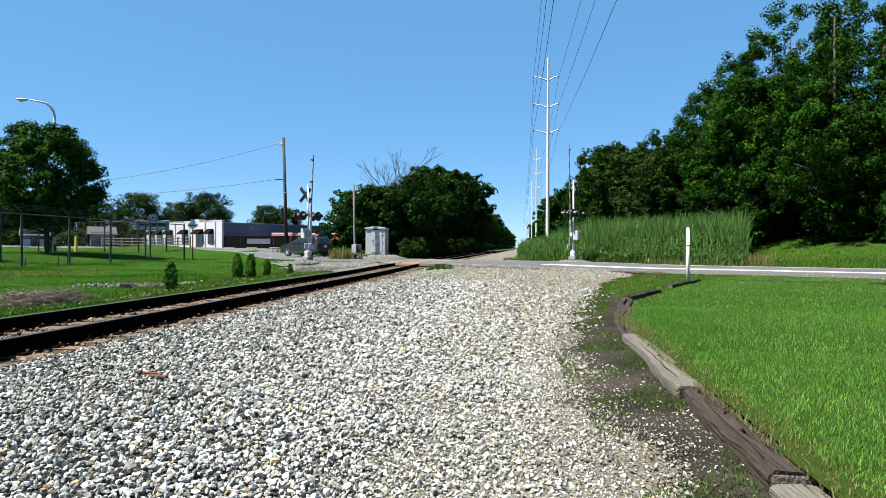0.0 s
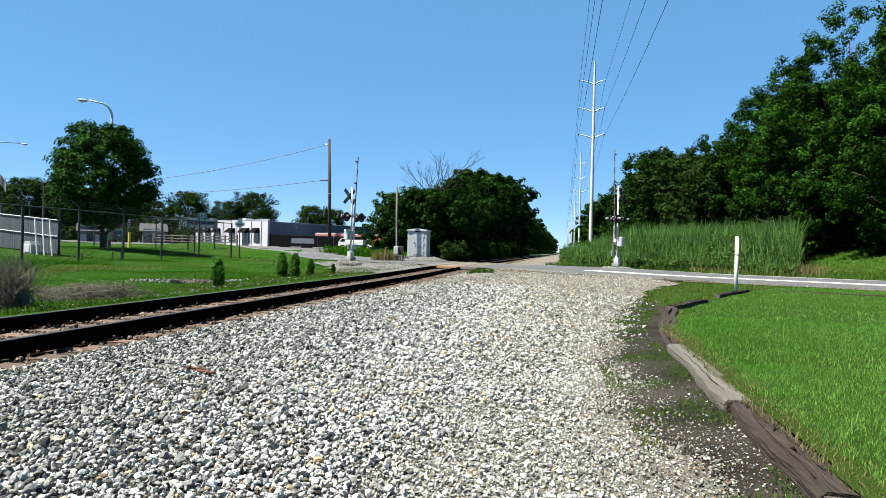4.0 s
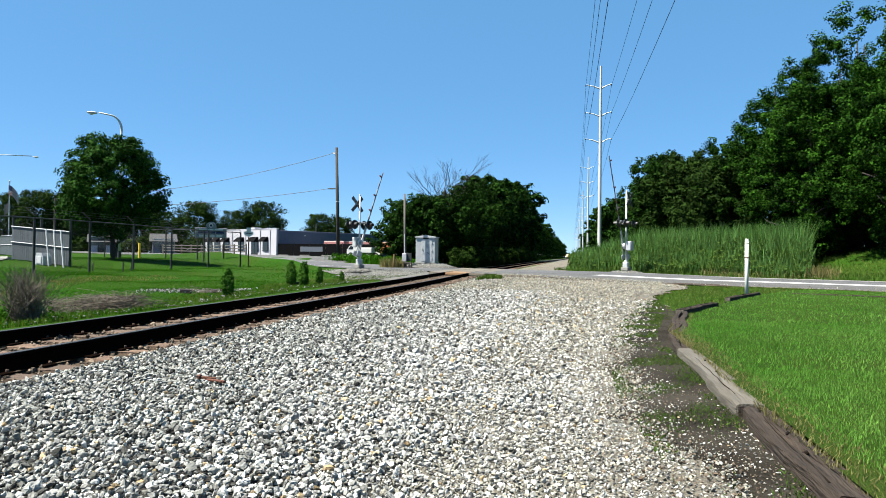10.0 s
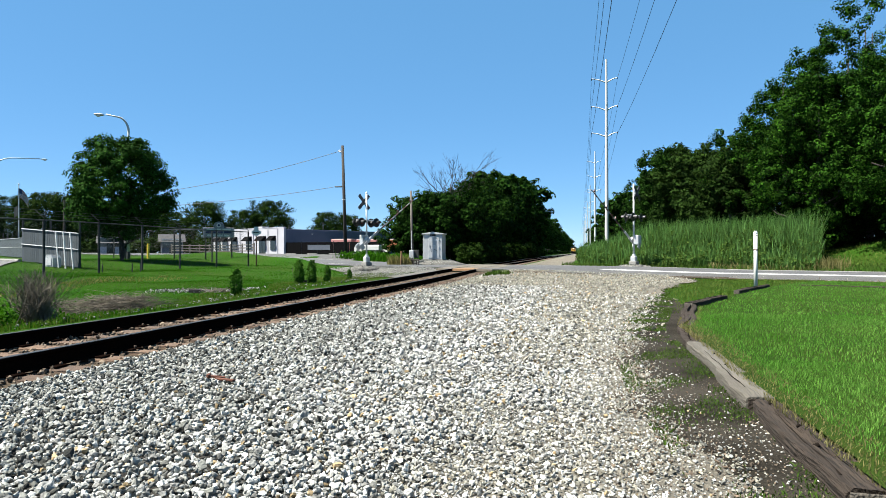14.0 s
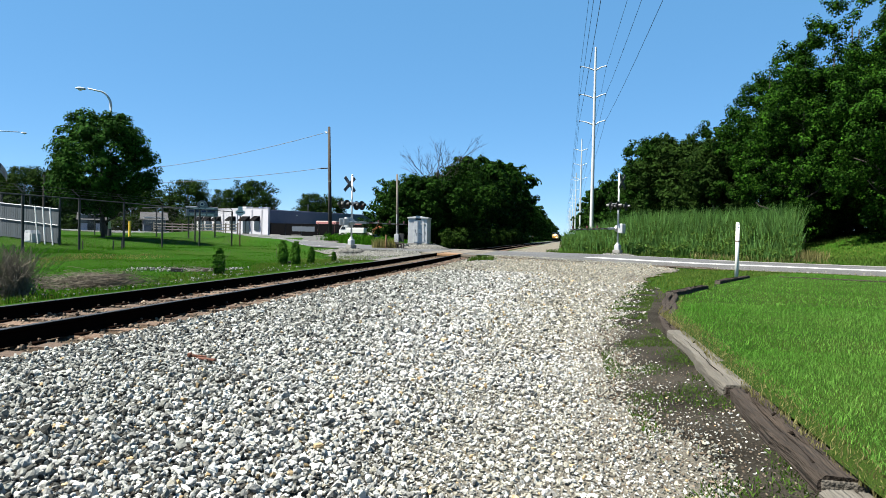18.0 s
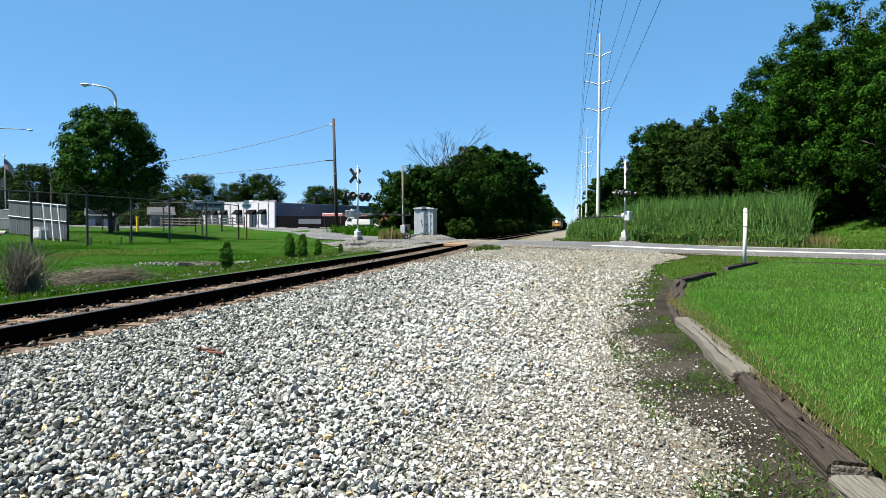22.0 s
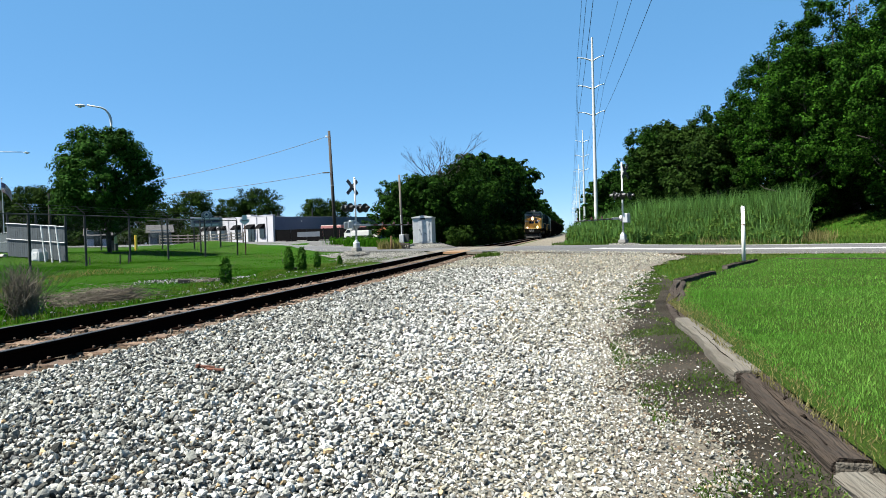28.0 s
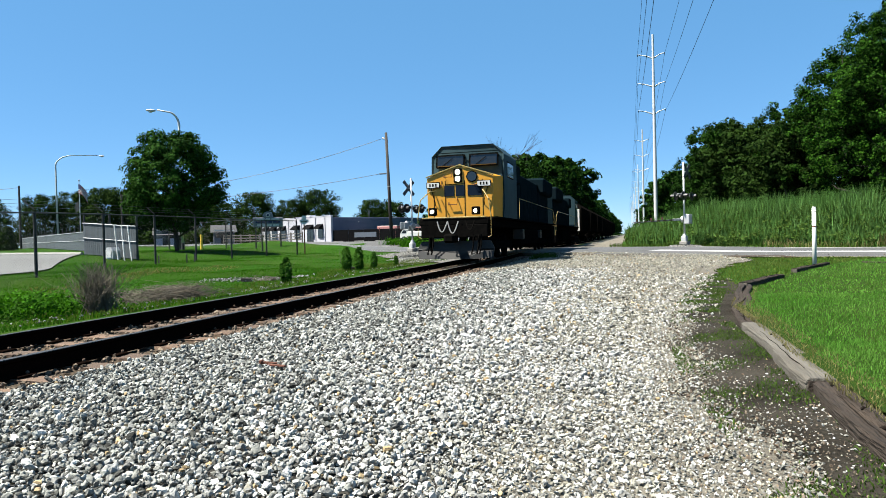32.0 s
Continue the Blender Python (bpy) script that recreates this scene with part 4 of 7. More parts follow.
for k in range(15):
    a = k * 0.57
    twigs(bm, Vector((0, 0, rr.uniform(5.5, 8.0))), Vector((math.cos(a), math.sin(a), rr.uniform(0.35, 1.2))).normalized(), rr.uniform(1.9, 2.8), 0.055, 3)
part("trunk", bm, M["dead"], dead)
g9 = np.random.default_rng(4)
V, F = leaves_np(np.stack([g9.uniform(0.6, 4.0, 60), g9.uniform(-1.5, 1.5, 60), g9.uniform(6.6, 9.0, 60)], -1), np.full(60, 0.45), 22, 0.15, np.array((0, 0, 8)), 4)
part("crown", mesh_np("crown", V, F, M["leaf_a"]), None, dead)

# right-hand woods: pines and broadleaf
PL = "tall bushy pine with sunlit yellow-green needles"
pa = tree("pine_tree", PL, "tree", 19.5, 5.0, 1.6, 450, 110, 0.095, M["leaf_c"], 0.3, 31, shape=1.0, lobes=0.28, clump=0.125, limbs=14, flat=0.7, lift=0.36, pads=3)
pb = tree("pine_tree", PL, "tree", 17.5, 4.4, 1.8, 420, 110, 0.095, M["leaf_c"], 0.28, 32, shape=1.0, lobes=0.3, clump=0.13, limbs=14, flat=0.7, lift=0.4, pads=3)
place(pa, [(20.4, 44.8, 3.4, 0.86), (24.5, 47, 2.1, 1.1), (19.6, 53, 2.7, 0.84), (20.8, 52, 4.6, 0.9), (28, 42, 4.4, 1.05), (21.6, 54, 1.2, 0.9)])
place(pb, [(17.1, 50.5, 0.8, 0.87), (16.7, 57.5, 2.2, 0.95), (24.6, 40.2, 3.6, 0.83), (21.5, 63, 0.2, 0.95)])
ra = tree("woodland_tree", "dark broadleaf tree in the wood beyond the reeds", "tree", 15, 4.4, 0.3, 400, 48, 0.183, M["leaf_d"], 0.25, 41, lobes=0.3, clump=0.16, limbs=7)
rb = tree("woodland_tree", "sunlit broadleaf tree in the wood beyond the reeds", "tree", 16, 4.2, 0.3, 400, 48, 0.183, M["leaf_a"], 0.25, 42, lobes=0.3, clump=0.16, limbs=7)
place(ra, [(13.2, 60, 0.5, 0.72), (14.5, 67, 1.5, 0.84), (11.4, 70, 2.5, 0.87), (12, 78, 4.0, 0.9), (16, 75, 3, 0.84), (13, 96, 5, 0.9), (17.5, 86, 2, 0.9)])
place(rb, [(10.0, 73, 0.5, 0.82), (11.0, 84, 1.5, 0.93), (12.6, 89, 2.5, 0.95), (13, 105, 4.5, 0.85), (12, 120, 1.5, 0.95), (15.5, 62, 0.5, 0.8)])
place(tree("woodland_bush", "leafy bush at the edge of the wood", "bush", 3.4, 2.1, 0.0, 150, 34, 0.15, M["leaf_a"], 0.05, 43, lobes=0.35, clump=0.27, limbs=4),
      [(10.8, 58, 0, 1.05), (13.6, 54, 1, 0.95), (7.4, 64, 3, 0.85), (16.5, 55, 4, 1.1), (18.5, 56, 3, 1.25), (22, 58, 4, 1.6), (27, 57, 5, 1.6), (31, 60, 0, 1.7), (29.5, 52, 1, 1.3), (35, 58, 2, 1.7), (20.9, 44.6, 1, 0.95), (23.4, 43.2, 2, 1.05)])

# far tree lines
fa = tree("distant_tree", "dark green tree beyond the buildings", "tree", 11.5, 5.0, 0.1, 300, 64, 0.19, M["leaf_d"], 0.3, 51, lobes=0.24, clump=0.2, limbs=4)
place(fa, [(-86, 79, 0, 0.7), (-93, 75, 1, 0.66), (-101, 70, 2, 0.7), (-110, 78, 3, 0.75), (-118, 72, 4, 0.75), (-83, 82, 3.2, 0.74), (-78.5, 83, 2.2, 0.78), (-75, 86, 5.1, 0.8), (-71, 88, 4.2, 0.68),
           (-88, 128, 1, 0.8), (-82, 131, 2, 1.0), (-94, 128, 4, 0.85), (-75, 135, 3, 0.85), (-70, 139, 5, 1.05), (-100, 120, 5, 0.85), (-66, 164, 1, 0.95), (-62, 167, 2, 0.9)])
fc = tree("distant_conifer", "small dark spruce behind the fence", "tree", 5, 1.5, 0.1, 150, 26, 0.2, M["leaf_d"], 0.1, 53, shape=1.9, lobes=0.12, clump=0.2, limbs=3, lift=0.15)
place(fc, [(-57.3, 48.4, 0, 0.62)])

# reeds beyond the road
x, y = scatter(-2, 18, 38, 60, 0.085)
n_ = x * N[0] + y * N[1]
front = n_ - (41.6 + 0.8 * np.sin(x * 0.9) + 4.0 * ss(-x, -1.5, 1.5))
hmax = 0.9 + 2.45 * ss(front, 0, 4.5) * (0.3 + 0.7 * ss(x, 0, 7)) + 0.15 * np.sin(x * 1.7 + y)
k = (front > 0) & (front < 11) & (x > -0.05 + 0.02 * (y - 40) + wob(x, y, 0.5, 0.2)) & (x < 0.332 * y + wob(x, y, 0.8, 0.25)) & (rng.random(len(x)) < 0.75)
x, y, hm = x[k], y[k], hmax[k]
blades("reed_bed", x, y, gz(x, y) - 0.02, hm * rng.uniform(0.5, 1.08, len(x)), rng.uniform(0.04, 0.085, len(x)), M["reed"], "tall green reeds in a dense bank beyond the road", 0.35, "reeds")
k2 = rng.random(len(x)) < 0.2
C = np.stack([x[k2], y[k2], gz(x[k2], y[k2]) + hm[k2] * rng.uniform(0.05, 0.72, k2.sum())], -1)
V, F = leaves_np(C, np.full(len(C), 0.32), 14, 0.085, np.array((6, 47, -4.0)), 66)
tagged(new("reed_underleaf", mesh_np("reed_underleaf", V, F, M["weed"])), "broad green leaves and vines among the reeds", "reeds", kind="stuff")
x, y = scatter(-1, 30, 25, 52, 0.12)
n_ = x * N[0] + y * N[1]
k = (n_ > ROAD[1] + 0.4) & (n_ < 42.6) & (rng.random(len(x)) < 0.8)
blades("verge_grass", x[k], y[k], gz(x[k], y[k]) - 0.01, rng.uniform(0.08, 0.3, k.sum()), rng.uniform(0.02, 0.05, k.sum()), M["weed"], "unmown grass on the far verge of the road", 0.8)
k = (n_ > ROAD[1] + 0.3) & (n_ < 41.8) & (x > 8) & (x < 14.5) & (rng.random(len(x)) < 0.35)
blades("dry_verge_grass", x[k], y[k], gz(x[k], y[k]) - 0.01, rng.uniform(0.2, 0.5, k.sum()), rng.uniform(0.02, 0.04, k.sum()), M["straw"], "dry straw-coloured grass on the verge", 0.8)

# mown bank under the pines, and dry stalks at the end of the reeds
x, y = scatter(11, 32, 36, 58, 0.17)
n_ = x * N[0] + y * N[1]
k = (n_ > 42.4) & (n_ < 54) & (x > 12.5)
blades("bank_grass", x[k], y[k], gz(x[k], y[k]) - 0.01, rng.uniform(0.05, 0.13, k.sum()), rng.uniform(0.04, 0.07, k.sum()), M["verge"], "mown grass on the bank under the pines", 0.8)
x, y = scatter(12, 16, 38, 44, 0.07)
k = (np.hypot((x - 14.0) / 1.1, (y - 40.6) / 0.8) < 1 + wob(x, y, 1, 0.2)) & (rng.random(len(x)) < 0.6)
blades("dry_stalks", x[k], y[k], gz(x[k], y[k]) - 0.01, rng.uniform(0.25, 0.8, k.sum()), rng.uniform(0.025, 0.045, k.sum()), M["straw"], "dry tan stalks at the end of the reeds", 0.5)
for k in range(9):
    o = copy_thing(wbush, Matrix.Translation((-116 + k * 5.6, 83 + 1.2 * (k % 3), 0.9)) @ Matrix.Rotation(k * 1.3, 4, "Z"))
    o.scale = (1.3, 1.3, 1.0)


# hedge before the far houses
for k in range(9):
    a, r = radians(-43 + k * 1.3), 112 + 3 * math.sin(k * 2.1)
    hx, hy = r * math.sin(a), r * math.cos(a)
    o = copy_thing(wbush, Matrix.Translation((hx, hy, float(gz(hx, hy)) - 0.1)) @ Matrix.Rotation(k * 1.7, 4, "Z"))
    o.scale = (1.2, 1.2, 0.8)


# ---- steel pole line ----
def ground(x, y):
    return float(gz(x, y))


def steel_pole():
    ob = thing("transmission_pole", "tall tapered galvanised steel transmission pole with six curved arms", "power pole", group="poles of the power line")
    part("shaft", tube((0, 0, -0.3), (0, 0, 30), 0.31, 0.15, 24), M["galv"], ob)
    part("foundation", tube((0, 0, -0.3), (0, 0, 0.3), 0.75, 0.75, 16), M["concrete"], ob)
    for z in (19.0, 23.0, 27.2):
        for s, reach in ((1, 1.6), (-1, 2.2)):
            arm = part("arm", pipe([(0, 0, z - 0.7), (s * reach * 0.5, 0, z - 0.25), (s * reach, 0, z)], 0.12, 6, r2=0.06), M["galv"], ob)
            ins = pipe([(s * reach, 0, z), (s * reach, 0, z - 0.25)], 0.07, 6)
            part("insulator", ins, M["fence"], arm)
    return ob


POLES = [(4.4, 100), (5.1, 190), (5.6, 285), (6.0, 385), (6.3, 490), (6.6, 600), (6.8, 720)]
sp = steel_pole()
for i, (x, y) in enumerate(POLES):
    m = Matrix.Translation((x, y, ground(x, y)))
    if i:
        copy_thing(sp, m)
    else:
        sp.matrix_basis = m
copy_thing(sp, Matrix.Translation((4.0, -85, 0)))


def wire(name, a, b, sag, r, label, cat="cable", seg=18):
    a, b = Vector(a), Vector(b)
    pts = [a.lerp(b, i / seg) - Vector((0, 0, 4 * sag * (i / seg) * (1 - i / seg))) for i in range(seg + 1)]
    return tagged(new(name, done(name, pipe(pts, r, 4), M["cable"])), label, cat)


WL2 = "dark power cable strung between steel poles"
line = [(4.0, -85)] + POLES
for (x0, y0), (x1, y1) in zip(line, line[1:]):
    for z in (19.0, 23.0, 27.2):
        for dx in (1.6, -2.2):
            wire("power_cable", (x0 + dx, y0, z - 0.2 + ground(x0, y0)), (x1 + dx, y1, z - 0.2 + ground(x1, y1)), 3.2 if y0 < 0 else 1.2, 0.02 if y0 < 150 else 0.03, WL2)

# ---- wooden poles ----
up = thing("utility_pole", "dark weathered wooden utility pole, leaning a little", "utility pole", pose(-22.2, 60.0, ground(-22.2, 60)))
part("shaft", tube((0, 0, -0.5), (-0.35, 0, 11.0), 0.19, 0.13, 10), M["pole_wood"], up, smooth=True)
part("insulator", tube((-0.5, -0.1, 10.35), (-0.7, -0.1, 10.45), 0.06), M["galv"], up)
part("bracket", pipe([(-0.34, 0, 10.3), (-0.6, -0.05, 10.55), (-0.75, -0.1, 10.5)], 0.03), M["galv"], up)
part("clamp", box(0.75, 0.16, 0.12, (-0.75, -0.1, 6.95), 0.04), M["fence"], up, "small dark cable clamp")
part("strap", box(0.3, 0.3, 0.05, (-0.17, 0, 5.7), 0.01), M["galv"], up)
fp = thing("utility_pole", "thin distant wooden utility pole", "utility pole", pose(-50.4, 55.6, ground(-50.4, 55.6)))
part("shaft", tube((0, 0, -0.3), (0, 0, 5.6), 0.13, 0.1, 8), M["pole_wood"], fp)
copy_thing(fp, pose(-64.2, 55.8, ground(-64, 56), 0, 0, 20)).scale = (1, 1, 1.25)
wire("power_cable", (-23.0, 59.9, ground(-22.2, 60) + 10.4), (-50.4, 55.6, ground(-50.4, 55.6) + 5.5), 0.9, 0.022, "dark cable from the wooden pole")
wire("power_cable", (-23.3, 59.9, ground(-22.2, 60) + 6.95), (-50.4, 55.6, ground(-50.4, 55.6) + 4.6), 0.5, 0.022, "dark lower cable from the wooden pole")
wire("power_cable", (-64.2, 55.8, ground(-64, 56) + 6.8), (-120, 66, 9.5), 0.6, 0.02, "thin dark distant cable")
sl = thing("service_pole", "slim grey wooden pole with a meter box", "utility pole", pose(-12.25, 47.4, ground(-12.25, 47.4)))
part("shaft", tube((0.05, 0, -0.3), (-0.08, 0, 5.65), 0.11, 0.075, 9), M["old_pole"], sl, smooth=True)
mb = part("meter_box", box(0.34, 0.2, 0.62, (0.02, -0.18, 0.82), 0.02), M["silver"], sl, "grey metal meter box")
part("conduit", tube((0.02, -0.12, 1.1), (-0.02, -0.1, 2.6), 0.025), M["galv"], mb)
part("junction_box", box(0.42, 0.2, 0.6, (0.33, -0.02, 0.85), 0.02), M["fence"], sl)


# ---- street lamps and flag ----
def cobra(x, y, top, hx, hy, label):
    ob = thing("street_lamp", label, "street lamp", pose(x, y, ground(x, y)))
    h = top - ground(x, y)
    d = Vector((hx - x, hy - y, 0))
    L = d.length
    d.normalize()
    rz = min(1.35, L * 0.55)
    base = part("base", tube((0, 0, -0.2), (0, 0, 0.5), 0.13, 0.11, 12), M["fence"], ob)
    pts = [(0, 0, 0.4), (0, 0, h - 2.2), (0, 0, h - rz - 0.05)] + [tuple(d * (L * 0.42 * (1 - math.cos(a))) + Vector((0, 0, h - rz - 0.05 + rz * math.sin(a)))) for a in (0.2, 0.4, 0.6, 0.8, 1.0, 1.2, 1.4, 1.57)] + [tuple(d * (L - 0.3) + Vector((0, 0, h + 0.05)))]
    part("pole", pipe(pts, 0.095, 8, r2=0.05), M["galv"], ob, smooth=True)
    hd = bmesh.new()
    bmesh.ops.create_uvsphere(hd, u_segments=12, v_segments=8, radius=1, matrix=Matrix.Translation(d * (L + 0.1) + Vector((0, 0, h))) @ Matrix.Rotation(math.atan2(d.y, d.x), 4, "Z") @ Matrix.Diagonal((0.33, 0.14, 0.1, 1)))
    head = part("lamp_head", hd, M["galv"], ob, "pale metal cobra head", smooth=True)
    part("lens", tube(d * (L + 0.14) + Vector((0, 0, h - 0.14)), d * (L + 0.14) + Vector((0, 0, h - 0.06)), 0.1, 0.15), M["white"], head)


cobra(-30.6, 39.5, 10.65, -31.95, 38.45, "tall galvanised street lamp with curved arm behind the tree")
cobra(-65.4, 61.8, 12.3, -62.0, 65.2, "tall galvanised street lamp with long curved arm")
flagpole = thing("flagpole", "thin pale metal flagpole beyond the fence", "flagpole", pose(-56.7, 56.5, ground(-56.7, 56.5)))
part("pole", tube((0, 0, -0.2), (0, 0, 7.3), 0.06, 0.035, 8), M["galv"], flagpole)
ball = bmesh.new()
bmesh.ops.create_icosphere(ball, subdivisions=2, radius=0.09, matrix=Matrix.Translation((0, 0, 7.36)))
part("finial", ball, M["galv"], flagpole)
M["flag_red"] = mat("red_cloth", (0.169, 0.0135, 0.0169), (0.142, 0.0101, 0.0135), 4, 0.8)
M["flag_white"] = mat("white_cloth", (0.404, 0.404, 0.404), (0.357, 0.357, 0.357), 4, 0.8)
M["flag_blue"] = mat("blue_cloth", (0.0101, 0.0169, 0.0678), (0.00847, 0.0135, 0.0544), 4, 0.8)
flag = thing("flag", "striped red and white flag with blue canton", "flag", pose(-56.75, 56.45, ground(-56.7, 56.5) + 5.75))


def flag_strip(x0, x1, z0, z1):
    """A waving strip of cloth, a little thick."""
    bm = bmesh.new()
    cols = []
    for i in range(9):
        x = x0 + (x1 - x0) * i / 8
        yy, dz = 0.10 * x * math.sin(x * 6.0), -1.3 * x * x
        cols.append([bm.verts.new((-x, yy + e, z + dz)) for e in (0, 0.012) for z in (z0, z1)])
    for u, v in zip(cols, cols[1:]):
        for a, b in ((0, 1), (3, 2), (1, 3), (2, 0)):
            bm.faces.new((u[a], u[b], v[b], v[a]))
    bm.faces.new([cols[0][i] for i in (0, 1, 3, 2)])
    bm.faces.new([cols[-1][i] for i in (2, 3, 1, 0)])
    return bm


for k in range(13):
    z0 = 1.2 - (k + 1) * 1.0 / 13
    part("stripe", flag_strip(0.36 if k < 7 else 0.0, 0.9, z0, z0 + 1.0 / 13), M["flag_red"] if k % 2 == 0 else M["flag_white"], flag)
part("canton", flag_strip(0.0, 0.36, 1.2 - 7 * 1.0 / 13, 1.2), M["flag_blue"], flag)
low_flag = tagged(new("flag", done("flag", flag_strip(0.0, 0.5, 0, 1.0), M["black"])), "limp dark flag hanging below the striped one", "flag")
low_flag.matrix_basis = pose(-56.75, 56.45, ground(-56.7, 56.5) + 4.1)

# ---- chain-link fence ----
fence = thing("chain_link_fence", "chain-link fence with steel posts and slanted barbed-wire arms", "fence")
FP = [(-14.0, 9.6), (-16.8, 15.1), (-18.6, 19.6), (-19.1, 22.9), (-19.45, 26.05), (-19.55, 29.05), (-19.6, 32.5), (-19.15, 35.2)]
RET = [(-19.15, 35.2), (-23.0, 37.6), (-27.5, 40.2), (-32.0, 42.8), (-36.5, 45.4)]
post_mesh = done("post", tube((0, 0, -0.3), (0, 0, 2.08), 0.045, 0.045, 8), M["fence"])
arm_mesh = done("barb_arm", pipe([(0, 0, 2.02), (0.02, 0, 2.12), (-0.27, -0.12, 2.42)], 0.018, 5), M["fence"])


def mesh_bay(a, b, h=2.0, gap=0.16, w=0.003):
    """Crossed wires of chain link between two posts."""
    a, b = Vector(a), Vector(b)
    L = (b - a).length
    ex = (b - a) / L
    V, F = [], []
    nrm = Vector((-ex.y, ex.x, 0)) * w
    k = -h
    while k < L:
        for s in (1, -1):
            u0, u1 = max(k, 0), min(k + h, L)
            if u1 > u0:
                z0, z1 = (u0 - k, u1 - k) if s > 0 else (h - (u0 - k), h - (u1 - k))
                p, q = a + ex * u0 + Vector((0, 0, z0)), a + ex * u1 + Vector((0, 0, z1))
                i = len(V)
                off = Vector((0, 0, w))
                V += [p - off, p + nrm, p + off, q - off, q + nrm, q + off]
                F += [(i, i + 1, i + 4, i + 3), (i + 1, i + 2, i + 5, i + 4), (i + 2, i, i + 3, i + 5)]
        k += gap
    return mesh_np("chain_link", [tuple(v) for v in V], F, M["fence"])


def fence_run(parent, pts, barb=True, gap=0.15):
    def foot(i):
        return ground(*pts[i]) - (0.12 if barb and i < 2 else 0.0)

    for i, (x, y) in enumerate(pts):
        po = part("post", post_mesh, None, parent, at=(x, y, foot(i)))
        if barb:
            part("barb_arm", arm_mesh, None, po)
        if i:
            x0, y0 = pts[i - 1]
            za, zb = foot(i - 1), foot(i)
            part("top_rail", tube((x0, y0, za + 2.05), (x, y, zb + 2.05), 0.024, seg=6), M["fence"], parent)
            part("chain_link", mesh_bay((x0, y0, za + 0.04), (x, y, zb + 0.04), gap=0.095 if barb and i < 4 else gap, w=0.0016), None, parent, "wire mesh")
            for d in (0.35, 0.65, 1.0) if barb else ():
                part("barbed_wire", tube((x0 - 0.27 * d, y0 - 0.12 * d, za + 2.1 + 0.32 * d), (x - 0.27 * d, y - 0.12 * d, zb + 2.1 + 0.32 * d), 0.004, seg=4), M["fence"], parent)


fence_run(fence, FP)
fence2 = thing("chain_link_fence", "grey chain-link fence running back from the corner", "fence")
fence_run(fence2, RET, False, 0.16)

# slatted enclosure with leaning poles
encl = thing("slatted_fence", "grey chain-link fence panel filled with privacy slats", "fence")
M["slat"] = mat("grey_slat", (0.034, 0.044, 0.052), (0.027, 0.036, 0.043), 5, 0.7, each="object", spread=0.15)


def slats(parent, a, b, n, h=1.75):
    a, b = Vector(a), Vector(b)
    L = (b - a).length
    turn = Matrix.Rotation(math.atan2(b.y - a.y, b.x - a.x), 4, "Z")
    me = done("slat", box(L / n * 0.95, 0.02, h, (0, 0, h / 2 + 0.05), 0.004), M["slat"])
    for i in range(n):
        p = a.lerp(b, (i + 0.5) / n)
        part("slat", me, None, parent, at=Matrix.Translation((p.x, p.y, ground(p.x, p.y))) @ turn)
    for t in range(int(L / 2.6) + 2):
        p = a.lerp(b, min(1, t / (int(L / 2.6) + 1)))
        part("post", post_mesh, None, parent, at=(p.x, p.y + 0.06, ground(p.x, p.y)))
    for z in (h * 0.56, h + 0.05):
        part("rail", tube((a.x, a.y - 0.04, ground(a.x, a.y) + z), (b.x, b.y - 0.04, ground(b.x, b.y) + z), 0.02), M["galv"], parent)


slats(encl, (-25.4, 25.5, 0), (-21.8, 24.9, 0), 26, 1.52)
encl2 = thing("slatted_fence", "long grey slatted fence along the far drive", "fence")
slats(encl2, (-41.5, 41.7, 0), (-90, 78, 0), 130, 1.5)
for i, (xt, yt, xb, yb) in enumerate(((-22.65, 24.5, -22.3, 24.3), (-22.3, 24.55, -21.95, 24.3), (-22.0, 24.6, -21.6, 24.35))):
    tagged(new("leaning_pole", done("leaning_pole", tube((xb, yb, ground(xb, yb)), (xt, yt, ground(xt, yt) + 1.6), 0.03, 0.03, 8), M["white"])), "white painted pole leaning against the fence", "pole", "leaning poles")
ub = thing("utility_cabinet", "small grey rounded utility box on the lawn", "utility box", pose(-22.85, 24.35, ground(-22.85, 24.35), 0, 0, -12))
part("body", prism([(-0.25, 0), (0.25, 0), (0.25, 0.38), (0.15, 0.54), (-0.15, 0.54), (-0.25, 0.38)], 0.4), M["silver"], ub)
part("door", box(0.36, 0.02, 0.32, (0, -0.012, 0.22), 0.008), M["galv"], ub)
# pale drive: its lawn edge is a curve, its far edge a kerb
DRIVE = [Vector(p) for p in ((-18.6, 11.0, 0), (-18.9, 14.0, 0), (-19.4, 16.7, 0), (-20.2, 18.6, 0), (-21.9, 20.6, 0), (-23.6, 22.7, 0), (-25.7, 25.6, 0))]


def drive_edge(v):
    a = v * (len(DRIVE) - 1)
    i = min(int(a), len(DRIVE) - 2)
    p = [DRIVE[max(0, min(len(DRIVE) - 1, i + d))] for d in (-1, 0, 1, 2)]
    f = a - i
    return 0.5 * (2 * p[1] + (p[2] - p[0]) * f + (2 * p[0] - 5 * p[1] + 4 * p[2] - p[3]) * f * f + (3 * p[1] - p[0] - 3 * p[2] + p[3]) * f ** 3)


